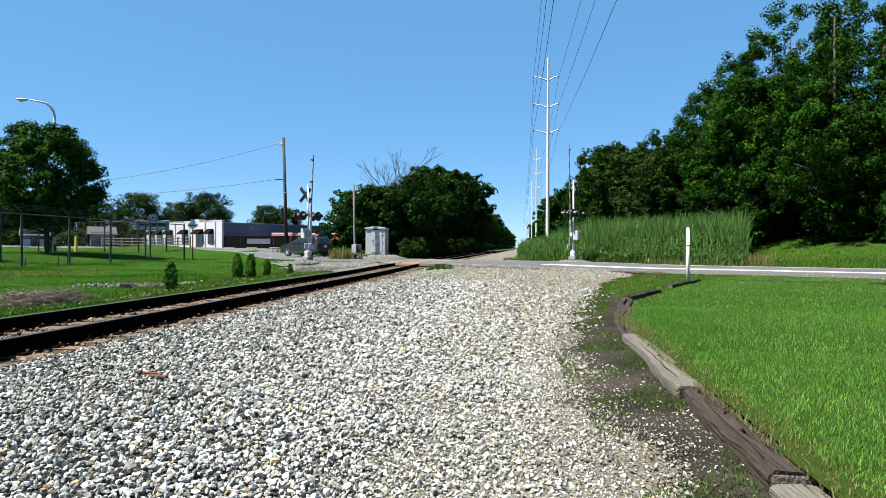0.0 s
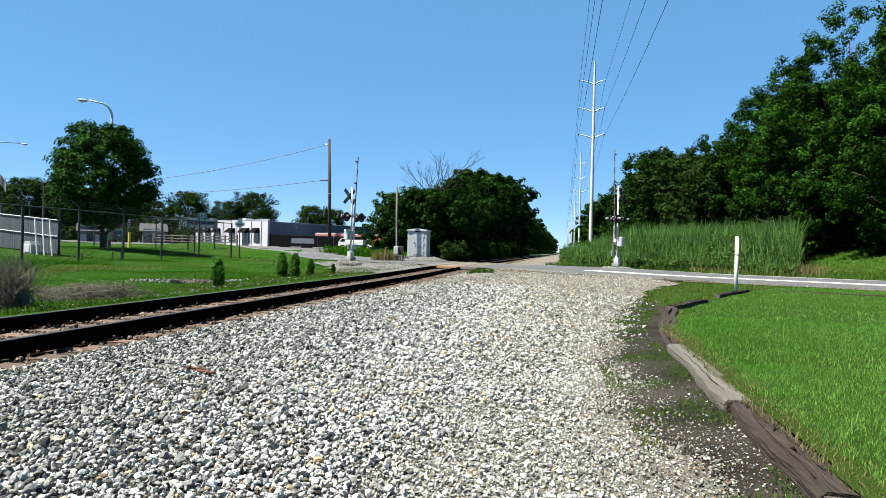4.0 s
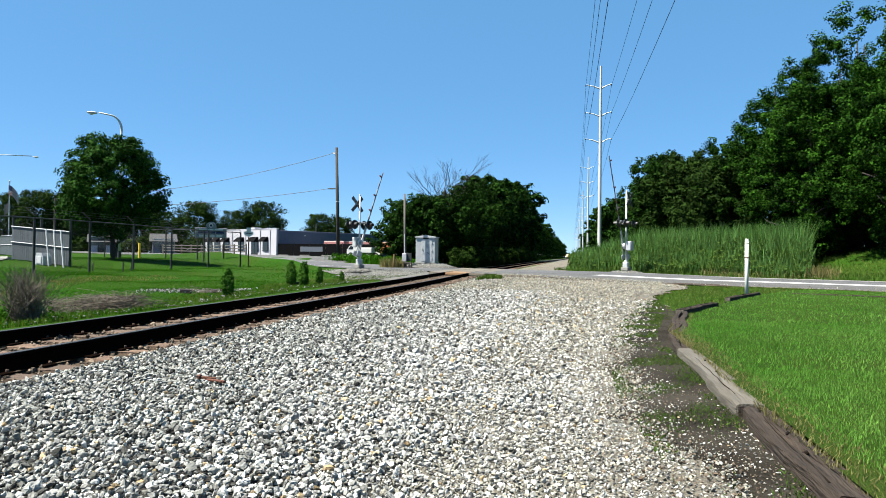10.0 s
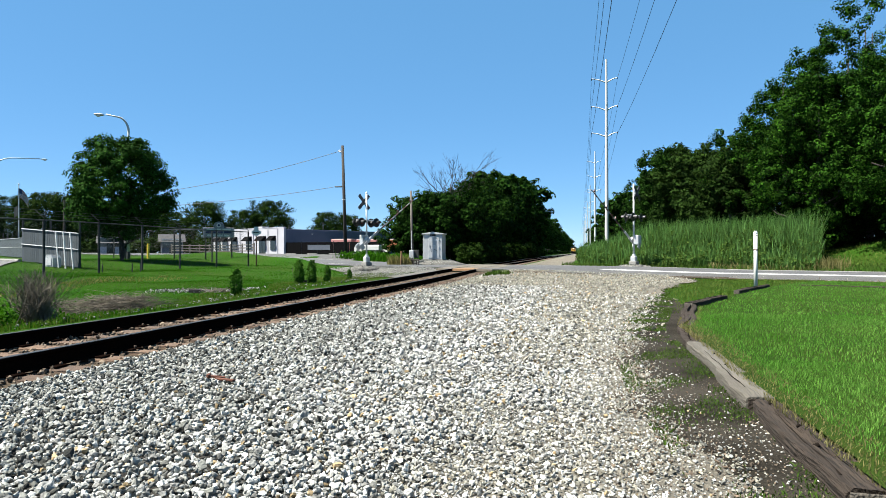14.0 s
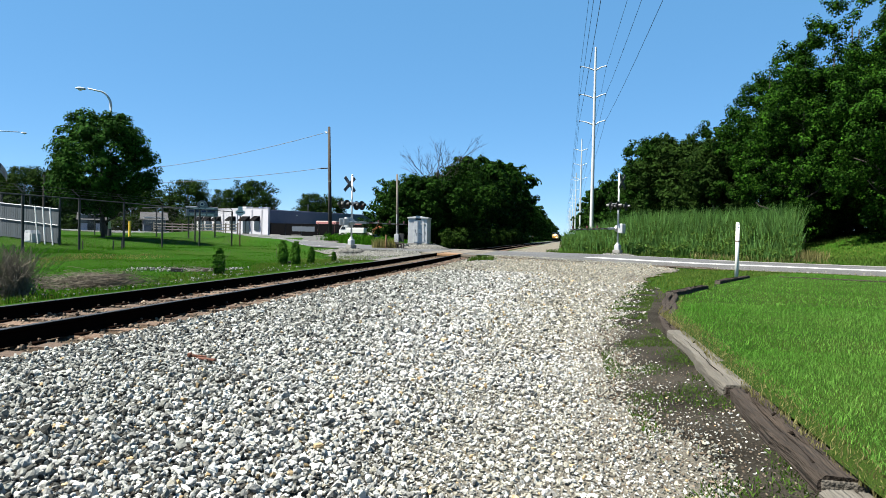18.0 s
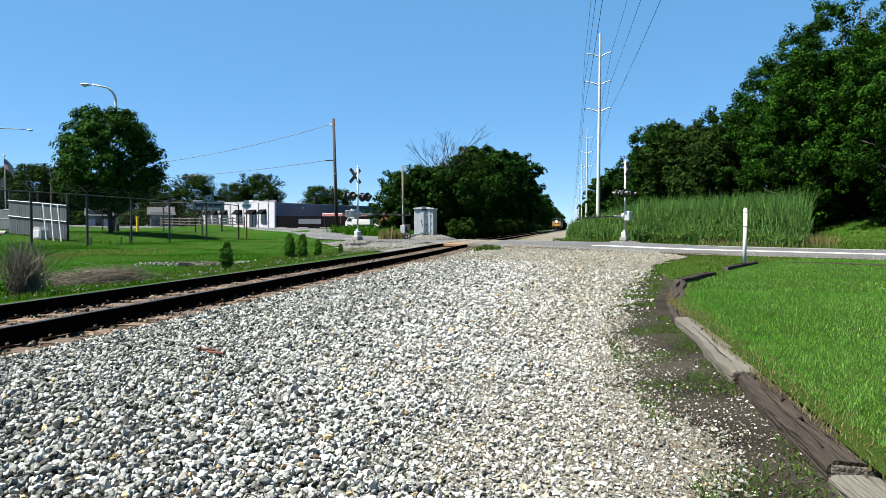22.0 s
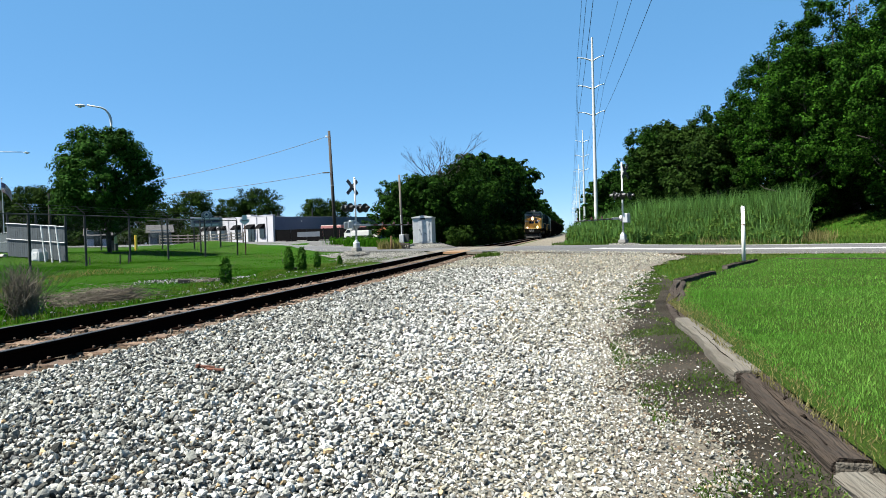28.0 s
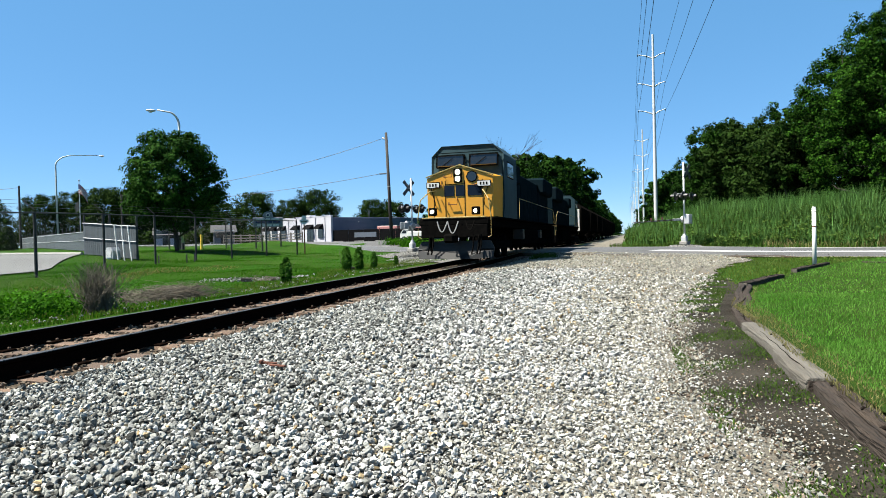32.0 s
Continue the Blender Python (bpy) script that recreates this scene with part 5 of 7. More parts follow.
V, nv, nu = [], 36, 40
for a in range(nv + 1):
    p, q = drive_edge(a / nv), Vector((-75, -5, 0)).lerp(Vector((-75, 48.5, 0)), a / nv)
    for b in range(nu + 1):
        r = p.lerp(q, (b / nu) ** 1.3)
        V.append((r.x, r.y, ground(r.x, r.y) + 0.05))
i = np.arange((nv + 1) * (nu + 1)).reshape(nv + 1, nu + 1)
F = np.stack([i[:-1, :-1], i[1:, :-1], i[1:, 1:], i[:-1, 1:]], -1).reshape(-1, 4)
M["drive"] = mat("pale_drive", (0.083, 0.083, 0.0814), (0.0677, 0.0677, 0.066), 20, 0.9, bump=0.2, bscale=80, c3=(0.0616, 0.0616, 0.06), big=0.3)
tagged(new("driveway", mesh_np("driveway", V, F[:, ::-1], M["drive"], True)), "pale concrete driveway beyond the fence", "driveway", kind="structure")
kerb_pts = [Vector((-25.8, 25.75, 0)).lerp(Vector((-75, 48.7, 0)), k / 24) for k in range(25)]
tagged(new("kerb", done("kerb", pipe([(p.x, p.y, ground(p.x, p.y) + 0.06) for p in kerb_pts], 0.09, 5), M["concrete"])), "pale concrete kerb along the drive", "kerb", kind="structure")
tagged(new("bollard", done("bollard", tube((0, 0, -0.1), (0, 0, 1.05), 0.09, 0.085, 10), mat("yellow_paint", (0.62, 0.42, 0.03), (0.5, 0.34, 0.03), 6, 0.6))), "yellow painted steel bollard by the drive", "bollard").matrix_basis = pose(-28.6, 38.9, ground(-28.6, 38.9))
tagged(new("barrel", done("barrel", tube((0, 0, 0), (0, 0, 0.72), 0.3, 0.28, 14), M["black"])), "dark plastic refuse barrel beside the tree", "barrel").matrix_basis = pose(-31.5, 40.4, ground(-31.5, 40.4))
for x, y, h in ((-19.6, 26.0, 0.42), (-19.85, 25.8, 0.4), (-20.9, 25.3, 0.35)):
    tagged(new("marker_stake", done("marker_stake", box(0.045, 0.045, h, (0, 0, h / 2), 0.01), M["black"])), "short dark stake in the grass", "stake", "stakes").matrix_basis = pose(x + 1.3, y - 1.6, ground(x + 1.3, y - 1.6))

# ---- signs ----
sg = thing("entrance_sign", "pale sign board with arched round emblem on two posts", "sign", pose(-24.2, 40.4, ground(-24.2, 40.4), 0, 0, 31))
M["sign_pale"] = mat("weathered_sign_board", (0.176, 0.186, 0.207), (0.14, 0.15, 0.171), 5, 0.7, c3=(0.155, 0.16, 0.176), big=1.5)
M["sign_blue"] = mat("faded_blue", (0.0678, 0.0812, 0.101), (0.0544, 0.0678, 0.0882), 5, 0.6)
part("board", box(2.05, 0.09, 0.68, (0, 0, 1.86), 0.02), M["sign_pale"], sg)
part("emblem_disc", tube((0, -0.05, 2.26), (0, 0.05, 2.26), 0.36, 0.36, 20), M["sign_pale"], sg)
part("emblem", tube((0, -0.07, 2.36), (0, 0, 2.36), 0.15, 0.15, 16), M["white"], sg)
part("emblem_core", tube((0, -0.085, 2.36), (0, 0, 2.36), 0.08, 0.08, 12), M["flag_blue"], sg)
for z, widths in ((2.08, (0.5, 0.36, 0.55)), (1.88, (0.72, 0.3, 0.5)), (1.66, (0.3, 0.62, 0.42))):
    x = -(sum(widths) + 0.16) / 2
    for w in widths:
        part("lettering", box(w, 0.012, 0.13 if z < 2 else 0.09, (x + w / 2, -0.052, z)), M["white"] if z != 1.88 else M["flag_blue"], sg, "illegible lettering bar")
        x += w + 0.08
for x in (-0.85, 0.85):
    part("post", box(0.1, 0.1, 2.2, (x, 0.1, 1.1), 0.01), M["fence"], sg)
ds = thing("road_sign", "small white sign on a brown steel post", "sign", pose(-19.0, 35.9, ground(-19.0, 35.9), 0, 0, 26))
part("post", box(0.07, 0.05, 2.3, (0, 0, 1.1), 0.008), M["rust"], ds)
pl = part("plate", prism([(-0.27, 1.95), (0.27, 1.95), (0.27, 2.14), (0.13, 2.15), (0.13, 2.38), (-0.13, 2.38), (-0.13, 2.15), (-0.27, 2.14)], 0.02), M["white"], ds, at=(0, -0.05, 0))
part("lettering", box(0.34, 0.008, 0.05, (0, -0.006, 2.04)), M["black"], pl, "illegible lettering bar")
part("chevron", prism([(-0.22, 1.95), (0.22, 1.95), (0, 1.8)], 0.02), M["white"], ds, at=(0, -0.05, 0))

# ---- split-rail fence near the far drive ----
rf = thing("rail_fence", "weathered grey three-rail wooden fence", "fence")
a, b = Vector((-53.5, 77.6, 0)), Vector((-36.4, 68.2, 0))
for i in range(9):
    p = a.lerp(b, i / 8)
    part("post", box(0.14, 0.14, 1.4, (p.x, p.y, ground(p.x, p.y) + 0.68), 0.015), M["old_pole"], rf)
    if i:
        q = a.lerp(b, (i - 1) / 8)
        for z in (0.5, 0.85, 1.2):
            part("rail", tube((q.x, q.y, ground(q.x, q.y) + z), (p.x, p.y, ground(p.x, p.y) + z), 0.055, seg=6), M["old_pole"], rf)

# ---- buildings ----
M["stucco"] = mat("white_stucco", (0.297, 0.297, 0.325), (0.27, 0.27, 0.296), 3, 0.85, c3=(0.261, 0.261, 0.287), big=0.4)
M["blue_wall"] = mat("blue_grey_block", (0.0836, 0.0925, 0.137), (0.0687, 0.0767, 0.114), 2, 0.85, c3=(0.0969, 0.106, 0.15), big=0.2, spec=0.2)
M["glass"] = mat("dark_glass", (0.006, 0.0075, 0.009), (0.009, 0.0105, 0.012), 2, 0.08, spec=0.8)
M["roof"] = mat("grey_shingle", (0.0363, 0.0363, 0.0388), (0.0259, 0.0259, 0.0274), 12, 0.9, bump=0.4)
cx, cy = -49.7, 103.7
gb = ground(cx, cy)
bld = thing("store_building", "long one-storey building with white front, black awnings and blue-grey side", "building", Matrix.Translation((cx, cy, gb)) @ Matrix.Rotation(math.atan2(U[1], U[0]), 4, "Z"), kind="")
# local x along the front (to the corner at 0), y into the building
part("front_wall", box(24, 0.4, 4.7, (-12, 0.2, 2.25), 0.03), M["stucco"], bld)
part("side_wall", box(0.4, 62, 4.5, (-0.2, 31.4, 2.15), 0.03), M["blue_wall"], bld)
part("rear_wall", box(24, 0.4, 4.5, (-12, 62.2, 2.15), 0.03), M["blue_wall"], bld)
part("far_side_wall", box(0.4, 62, 4.5, (-23.8, 31.4, 2.15), 0.03), M["blue_wall"], bld)
part("roof", box(23.4, 61.6, 0.2, (-12, 31.2, 4.2)), M["roof"], bld)
part("coping", box(24.2, 0.5, 0.12, (-12, 0.2, 4.66), 0.02), M["stucco"], bld)
for x in (-1.9, -4.9, -9.5, -14, -18.5, -23.7):
    part("pilaster", box(0.3, 0.14, 4.5, (x - 0.0, -0.06, 2.2), 0.02), M["stucco"], bld)
for i, (x, w, door) in enumerate(((-3.3, 1.7, False), (-6.6, 2.3, True), (-11.0, 2.0, False), (-14.0 - 1.9, 2.0, False), (-19.3, 2.0, False), (-22.0, 1.8, False))):
    z0, z1 = (0.0, 2.6) if door else (0.75, 2.6)
    op = part("door" if door else "window", box(w * 0.85, 0.12, z1 - z0, (x, -0.02, (z0 + z1) / 2)), M["glass"], bld)
    part("frame", box(w * 0.82, 0.1, 0.08, (x, -0.06, z1)), M["black"], op)
    if door:
        part("frame", box(0.06, 0.1, 2.5, (x, -0.08, 1.25)), M["black"], op)
    aw = prism([(0, 3.25), (-0.15, 3.25), (-1.0, 2.55), (-1.0, 2.4), (0, 2.4)], w, "x")
    part("awning", aw, M["canvas"], bld, "black canvas awning", at=(x - w / 2, -0.01, 0))
part("roof_unit", box(1.6, 1.4, 0.9, (-12.5, 4, 4.75), 0.05), M["galv"], bld, "rooftop air unit")
for y, h in ((1.5, 0.9), (9, 1.6)):
    part("vent", tube((-0.6, y, 4.2), (-0.6, y, 4.2 + h), 0.12), M["fence"], bld)
part("wall_lamp", box(0.15, 0.25, 0.2, (0.08, 6, 3.6), 0.03), M["white"], bld)
# screened fence beside it
sf = thing("screen_fence", "black screened fence beside the building", "fence", Matrix.Translation((cx, cy, gb)) @ Matrix.Rotation(radians(-4), 4, "Z"))
for k in range(6):
    part("screen", box(2.9, 0.05, 2.1, (1.7 + k * 3.0, 0.3, 1.0), 0.01), M["canvas"], sf)
    part("post", tube((0.2 + k * 3.0, 0.35, 0), (0.2 + k * 3.0, 0.35, 2.2), 0.05, seg=6), M["fence"], sf)
part("banner", box(4.2, 0.02, 0.85, (6.5, 0.26, 1.15), 0.02), M["sign_blue"], sf, "faded banner")
for k in range(4):
    part("wheel_stop", box(1.8, 0.2, 0.14, (2.0 + k * 4.0, -1.2, 0.07), 0.03), M["concrete"], sf)


def truck(x, y, turn, body, label, L=5.0, h=1.7):
    ob = thing("parked_truck", label, "truck", pose(x, y, ground(x, y), 0, 0, turn), "parked trucks")
    part("cargo_box", box(L * 0.68, 2.0, h, (-L * 0.14, 0, 0.75 + h / 2), 0.05), body, ob)
    part("box_roof", box(L * 0.66, 1.9, 0.06, (-L * 0.14, 0, 0.8 + h)), M["white"], ob)
    cab_ = part("cab", prism([(L * 0.21, 0.5), (L * 0.5, 0.5), (L * 0.5, 1.2), (L * 0.38, 1.9), (L * 0.21, 1.95)], 1.8), M["white"], ob, at=(0, -0.9, 0))
    part("window", prism([(L * 0.25, 1.3), (L * 0.45, 1.3), (L * 0.37, 1.8), (L * 0.25, 1.82)], 1.84), M["glass"], cab_, at=(0, -0.02, 0))
    for px_ in (-L * 0.33, L * 0.34):
        for s in (-0.92, 0.92):
            w = part("wheel", tube((px_, s - 0.12, 0.4), (px_, s + 0.12, 0.4), 0.4, 0.4, 14), M["black"], ob)
            part("hub", tube((px_, s - 0.14, 0.4), (px_, s + 0.14, 0.4), 0.18, 0.18, 10), M["galv"], w)


M["orange"] = mat("orange_paint", (0.242, 0.0748, 0.022), (0.199, 0.0615, 0.022), 4, 0.6)
M["pinkred"] = mat("faded_red_paint", (0.304, 0.132, 0.122), (0.254, 0.102, 0.0964), 4, 0.6)
for x, y, c, l in ((-40.6, 106.5, M["pinkred"], "parked box truck with faded red body"), (-36.4, 107.5, M["pinkred"], "parked box truck with faded red body"), (-31.5, 110, M["orange"], "parked truck with orange body"), (-28.0, 110, M["orange"], "parked truck with orange body")):
    truck(x, y, 176, c, l, 5.6, 1.9)
truck(-33.6, 101.5, 178, M["white"], "parked truck with low white body", 4.4, 0.8)


def house(x, y, turn, w, d, h, wall, label):
    ob = thing("house", label, "house", pose(x, y, ground(x, y), 0, 0, turn))
    part("wall", box(w, d, h, (0, 0, h / 2), 0.03), wall, ob)
    part("roof", prism([(-d / 2 - 0.4, h - 0.1), (d / 2 + 0.4, h - 0.1), (0, h + d * 0.3)], w + 0.8, "x"), M["roof"], ob, at=(-w / 2 - 0.4, 0, 0))
    for k, xx in enumerate((-w * 0.3, 0, w * 0.3)):
        o = part("door" if k == 1 else "window", box(0.95, 0.1, 2.0 if k == 1 else 1.1, (xx, -d / 2, 1.0 if k == 1 else 1.5)), M["glass"], ob)
        part("frame", box(1.15, 0.06, 0.1, (xx, -d / 2 - 0.04, 2.1)), M["white"], o)


house(-61, 88.5, 38, 3.0, 3.6, 1.9, M["sign_blue"], "small blue-grey house with a grey gable roof")
house(-60.4, 74.6, 38, 2.6, 3.0, 1.5, M["stucco"], "small pale garage with a grey gable roof")


# ---- crossing signals ----
M["sign_back"] = mat("dull_sign_back", (0.0518, 0.057, 0.0673), (0.0388, 0.0425, 0.0507), 5, 0.7)
M["lens"] = mat("red_lens", (0.0826, 0.0259, 0.0259), (0.0622, 0.0207, 0.0207), 6, 0.2, spec=0.8)


def signal(name_at, turn, height, label, arm_len):
    """Local x points along the lowered gate arm, y along the road."""
    ob = thing("crossing_signal", label, "railway signal", Matrix.Translation(name_at) @ Matrix.Rotation(turn, 4, "Z"))
    part("foundation", box(0.5, 0.5, 0.22, (0, 0, 0.03), 0.03), M["concrete"], ob)
    part("base", box(0.34, 0.34, 0.36, (0, 0, 0.3), 0.04), M["silver"], ob, "cast silver base")
    part("base_flange", tube((0, 0, 0.46), (0, 0, 0.62), 0.14, 0.1, 12), M["silver"], ob)
    part("mast", tube((0, 0, 0.4), (0, 0, height), 0.058, 0.058, 12), M["galv"], ob, smooth=True)
    part("mast_cap", tube((0, 0, height), (0, 0, height + 0.07), 0.075, 0.03, 12), M["silver"], ob)
    # crossbuck, set off from the mast
    cb = part("crossbuck", box(1.22, 0.02, 0.23, (0, 0.22, height - 0.55), 0.004, Matrix.Rotation(radians(45), 4, "Y")), M["sign_back"], ob, "crossed boards with dull grey metal backs")
    part("board", box(1.22, 0.02, 0.23, (0, 0.245, height - 0.55), 0.004, Matrix.Rotation(radians(-45), 4, "Y")), M["sign_back"], cb)
    for s in (1, -1):
        for a in (0.33, -0.33):
            part("lettering", box(0.42, 0.006, 0.1, (a * 0.71, 0.262 if s < 0 else 0.234, height - 0.55 - s * a * 0.71), 0, Matrix.Rotation(radians(45 * s), 4, "Y")), M["black"], cb, "lettering bar")
    part("bracket", box(0.05, 0.22, 0.05, (0, 0.11, height - 0.55)), M["silver"], ob)
    # flashing lights on a cross arm
    zl = height * 0.585
    part("cross_arm", tube((-0.85, 0, zl + 0.14), (0.85, 0, zl + 0.14), 0.035, seg=8), M["silver"], ob)
    part("arm_box", box(0.16, 0.16, 0.2, (0, 0, zl + 0.12), 0.02), M["silver"], ob)
    for x in (-0.62, 0.62):
        for s in (1, -1):
            y = 0.24 * s
            lamp = part("flasher", tube((x, y * 0.4, zl), (x, y, zl), 0.1, 0.13, 14), M["black"], ob, "black flasher housing")
            part("backplate", tube((x, y, zl), (x, y + 0.012 * s, zl), 0.29, 0.29, 22), M["black"], lamp)
            part("lens", tube((x, y + 0.012 * s, zl), (x, y + 0.03 * s, zl), 0.105, 0.1, 16), M["lens"], lamp)
            hood = bmesh.new()
            ring = []
            for i in range(13):
                a = math.pi * (i / 12) * 1.15 - 0.075 * math.pi
                ring.append([hood.verts.new((x + r * math.cos(a), y + d * s, zl + r * math.sin(a))) for r, d in ((0.125, 0.01), (0.125, 0.3), (0.135, 0.3), (0.135, 0.01))])
            for u, v in zip(ring, ring[1:]):
                for k in range(4):
                    hood.faces.new((u[k], u[(k + 1) % 4], v[(k + 1) % 4], v[k]))
            hood.faces.new(ring[0])
            hood.faces.new(ring[-1][::-1])
            part("hood", hood, M["black"], lamp)
            part("hanger", tube((x, 0.05 * s, zl), (x, 0.02 * s, zl + 0.16), 0.03, seg=6), M["black"], lamp)
    # gate machine
    zp = 1.55
    gm = part("gate_machine", box(0.46, 0.34, 0.62, (-0.02, 0.24, zp), 0.03), M["silver"], ob, "silver gate machine")
    part("machine_door", box(0.36, 0.02, 0.5, (-0.02, 0.42, zp), 0.008), M["galv"], gm)
    part("side_plate", tube((0, -0.02, zp), (0, -0.16, zp), 0.2, 0.2, 14), M["silver"], ob)
    # moving arm, pivot at its origin; x along the arm
    arm = part("gate_arm", box(1.1, 0.08, 0.14, (0.5, -0.2, 0), 0.01), M["silver"], ob, "striped red and white gate arm", at=Matrix.Translation((0, 0, zp)))
    nseg = int((arm_len - 0.8) / 0.4)
    for k in range(nseg):
        w = 0.10 - 0.05 * k / nseg
        part("stripe", box(0.4, 0.045, w, (0.9 + 0.2 + 0.4 * k, -0.2, 0), 0.006), M["arm_red"] if k % 2 else M["arm_white"], arm)
    for d in (0.35, 0.62, 0.97):
        part("arm_light", tube((0.8 + (arm_len - 0.9) * d, -0.2, 0.06), (0.8 + (arm_len - 0.9) * d, -0.2, 0.2), 0.055, 0.05, 10), M["lens"], arm)
    for s in (-0.28, 0.02):
        part("support", box(0.95, 0.03, 0.09, (-0.28, s - 0.02 if s > 0 else s, 0.0), 0.01), M["silver"], arm)
        part("counterweight", box(0.34, 0.07, 0.42, (-0.78, s - 0.05 if s < 0 else s + 0.03, 0), 0.03), M["silver"], arm, "heavy counterweight")
    return ob, arm


A_N = math.atan2(N[1], N[0])
sig_l, arm_l = signal((-13.0, 38.85, 0.42), A_N, 4.5, "silver railway crossing signal with crossbuck, flashers and gate", 4.8)
sig_r, arm_r = signal((3.65, 43.9, 0.42), A_N + math.pi, 5.15, "silver railway crossing signal seen from behind, with gate", 6.0)
for x, y in ((-13.0, 38.85), (3.65, 43.9)):
    bm = bmesh.new()
    bmesh.ops.create_cone(bm, cap_ends=True, segments=28, radius1=1.7, radius2=0.7, depth=0.22, matrix=Matrix.Translation((x, y, 0.2)))
    for v in bm.verts:
        v.co += Vector((random.uniform(-.06, .06), random.uniform(-.06, .06), 0))
    tagged(new("gravel_mound", done("gravel_mound", bm, M["gravel_pale"], True)), "low gravel mound under the signal foundation", "mound")

# ---- signal bungalow ----
bg = thing("signal_bungalow", "silver aluminium equipment cabinet with gabled roof by the crossing", "equipment cabinet", Matrix.Translation((-10.85, 48.9, ground(-10.85, 48.9) + 0.42)) @ Matrix.Diagonal((0.86, 0.9, 0.97, 1)))
part("body", box(1.75, 1.5, 2.0, (0, 0, 1.02), 0.02), M["silver"], bg)
part("roof", prism([(-0.95, 2.0), (0.95, 2.0), (0.95, 2.06), (0, 2.2), (-0.95, 2.06)], 1.7), M["galv"], bg, at=(0, -0.85, 0))
dr = part("door", box(0.95, 0.03, 1.75, (0.12, -0.765, 1.0), 0.01), M["silver"], bg)
part("handle", box(0.04, 0.05, 0.18, (-0.22, -0.8, 1.05), 0.01), M["fence"], dr)
for z in (0.4, 1.0, 1.6):
    part("hinge", box(0.05, 0.04, 0.12, (0.6, -0.79, z)), M["galv"], dr)
part("notice", box(0.24, 0.006, 0.28, (0.2, -0.785, 1.0)), M["white"], dr, "white notice")
part("notice", box(0.2, 0.006, 0.16, (0.3, -0.785, 1.55)), M["white"], dr, "white notice")
part("tag", box(0.3, 0.006, 0.03, (0.3, -0.785, 0.75), 0, Matrix.Rotation(radians(30), 4, "Y")), M["fence"], dr)
part("tag", box(0.03, 0.006, 0.2, (-0.1, -0.785, 0.72)), M["fence"], dr)
part("vent", box(0.5, 0.02, 0.14, (0.05, -0.77, 1.93), 0.005), M["fence"], bg)
part("skid", box(1.9, 1.6, 0.14, (0, 0, -0.04), 0.01), M["concrete"], bg)
bm = bmesh.new()
bmesh.ops.create_cone(bm, cap_ends=True, segments=30, radius1=3.0, radius2=1.25, depth=0.6, matrix=Matrix.Translation((-10.7, 48.8, ground(-10.7, 48.8) + 0.05)) @ Matrix.Diagonal((1.1, 1, 1, 1)))
tagged(new("gravel_mound", done("gravel_mound", bm, M["gravel_pale"], True)), "grey gravel pad under the equipment cabinet", "mound")
gm_ = np.random.default_rng(23)
for mx, my, r0, r1, top, low_z, count in ((-10.7, 48.8, 1.25, 3.1, 0.35, -0.25, 1500), (-13.0, 38.85, 0.6, 1.7, 0.3 - float(gz(-13.0, 38.85)), 0.08 - float(gz(-13.0, 38.85)), 700), (3.65, 43.9, 0.6, 1.7, 0.3 - float(gz(3.65, 43.9)), 0.08 - float(gz(3.65, 43.9)), 700)):
    rad, ang = r1 * np.sqrt(gm_.uniform(0.02, 1, count)), gm_.uniform(0, 6.283, count)
    hx, hy = mx + rad * np.cos(ang), my + rad * np.sin(ang)
    stones("mound_stones", hx, hy, gm_.uniform(0.05, 0.1, count), M["stone_dark"], "grey crushed stone heaped round the foundation", float(gz(mx, my)) + top - (top - low_z) * np.clip((rad - r0) / (r1 - r0), 0, 1), far=True)
hb = thing("low_barrier", "low dark timber barrier beside the meter pole", "barrier", pose(-11.9, 46.9, ground(-11.9, 46.9), 0, 0, -28))
part("rail", box(0.9, 0.12, 0.12, (0, 0, 0.42), 0.01), M["pole_wood"], hb)
for x in (-0.35, -0.1, 0.15, 0.38):
    part("post", box(0.08, 0.08, 0.4, (x, 0, 0.18), 0.01), M["pole_wood"], hb)
tagged(new("wooden_stake", done("wooden_stake", tube((0, 0, -0.1), (0.03, 0, 1.05), 0.07, 0.065, 9), M["panel_wood"])), "short orange-brown wooden post in dry grass", "post").matrix_basis = pose(-12.9, 46.6, ground(-12.9, 46.6))

# dry grass and green brush beyond the road
x, y = scatter(-15.5, -11.5, 44.5, 49.5, 0.07)
k = (np.hypot((x + 13.15) / 0.95, (y - 47.2) / 0.9) < 1 + wob(x, y, 1, 0.15))
blades("dry_grass", x[k], y[k], gz(x[k], y[k]) - 0.02, rng.uniform(0.35, 0.95, k.sum()), rng.uniform(0.02, 0.04, k.sum()), M["straw"], "tall dry straw-coloured grass by the crossing", 0.45)
x, y = scatter(-25, -12.5, 46, 60, 0.13)
n_ = x * N[0] + y * N[1]
k = (n_ > ROAD[1] + 0.6 + wob(x, y, 0.5, 0.3)) & (n_ < 44) & (rng.random(len(x)) < 0.8)
blades("tall_grass", x[k], y[k], gz(x[k], y[k]) - 0.02, rng.uniform(0.3, 0.85, k.sum()), rng.uniform(0.04, 0.08, k.sum()), M["meadow_blade"], "tall green grass and weeds beyond the road", 0.6)

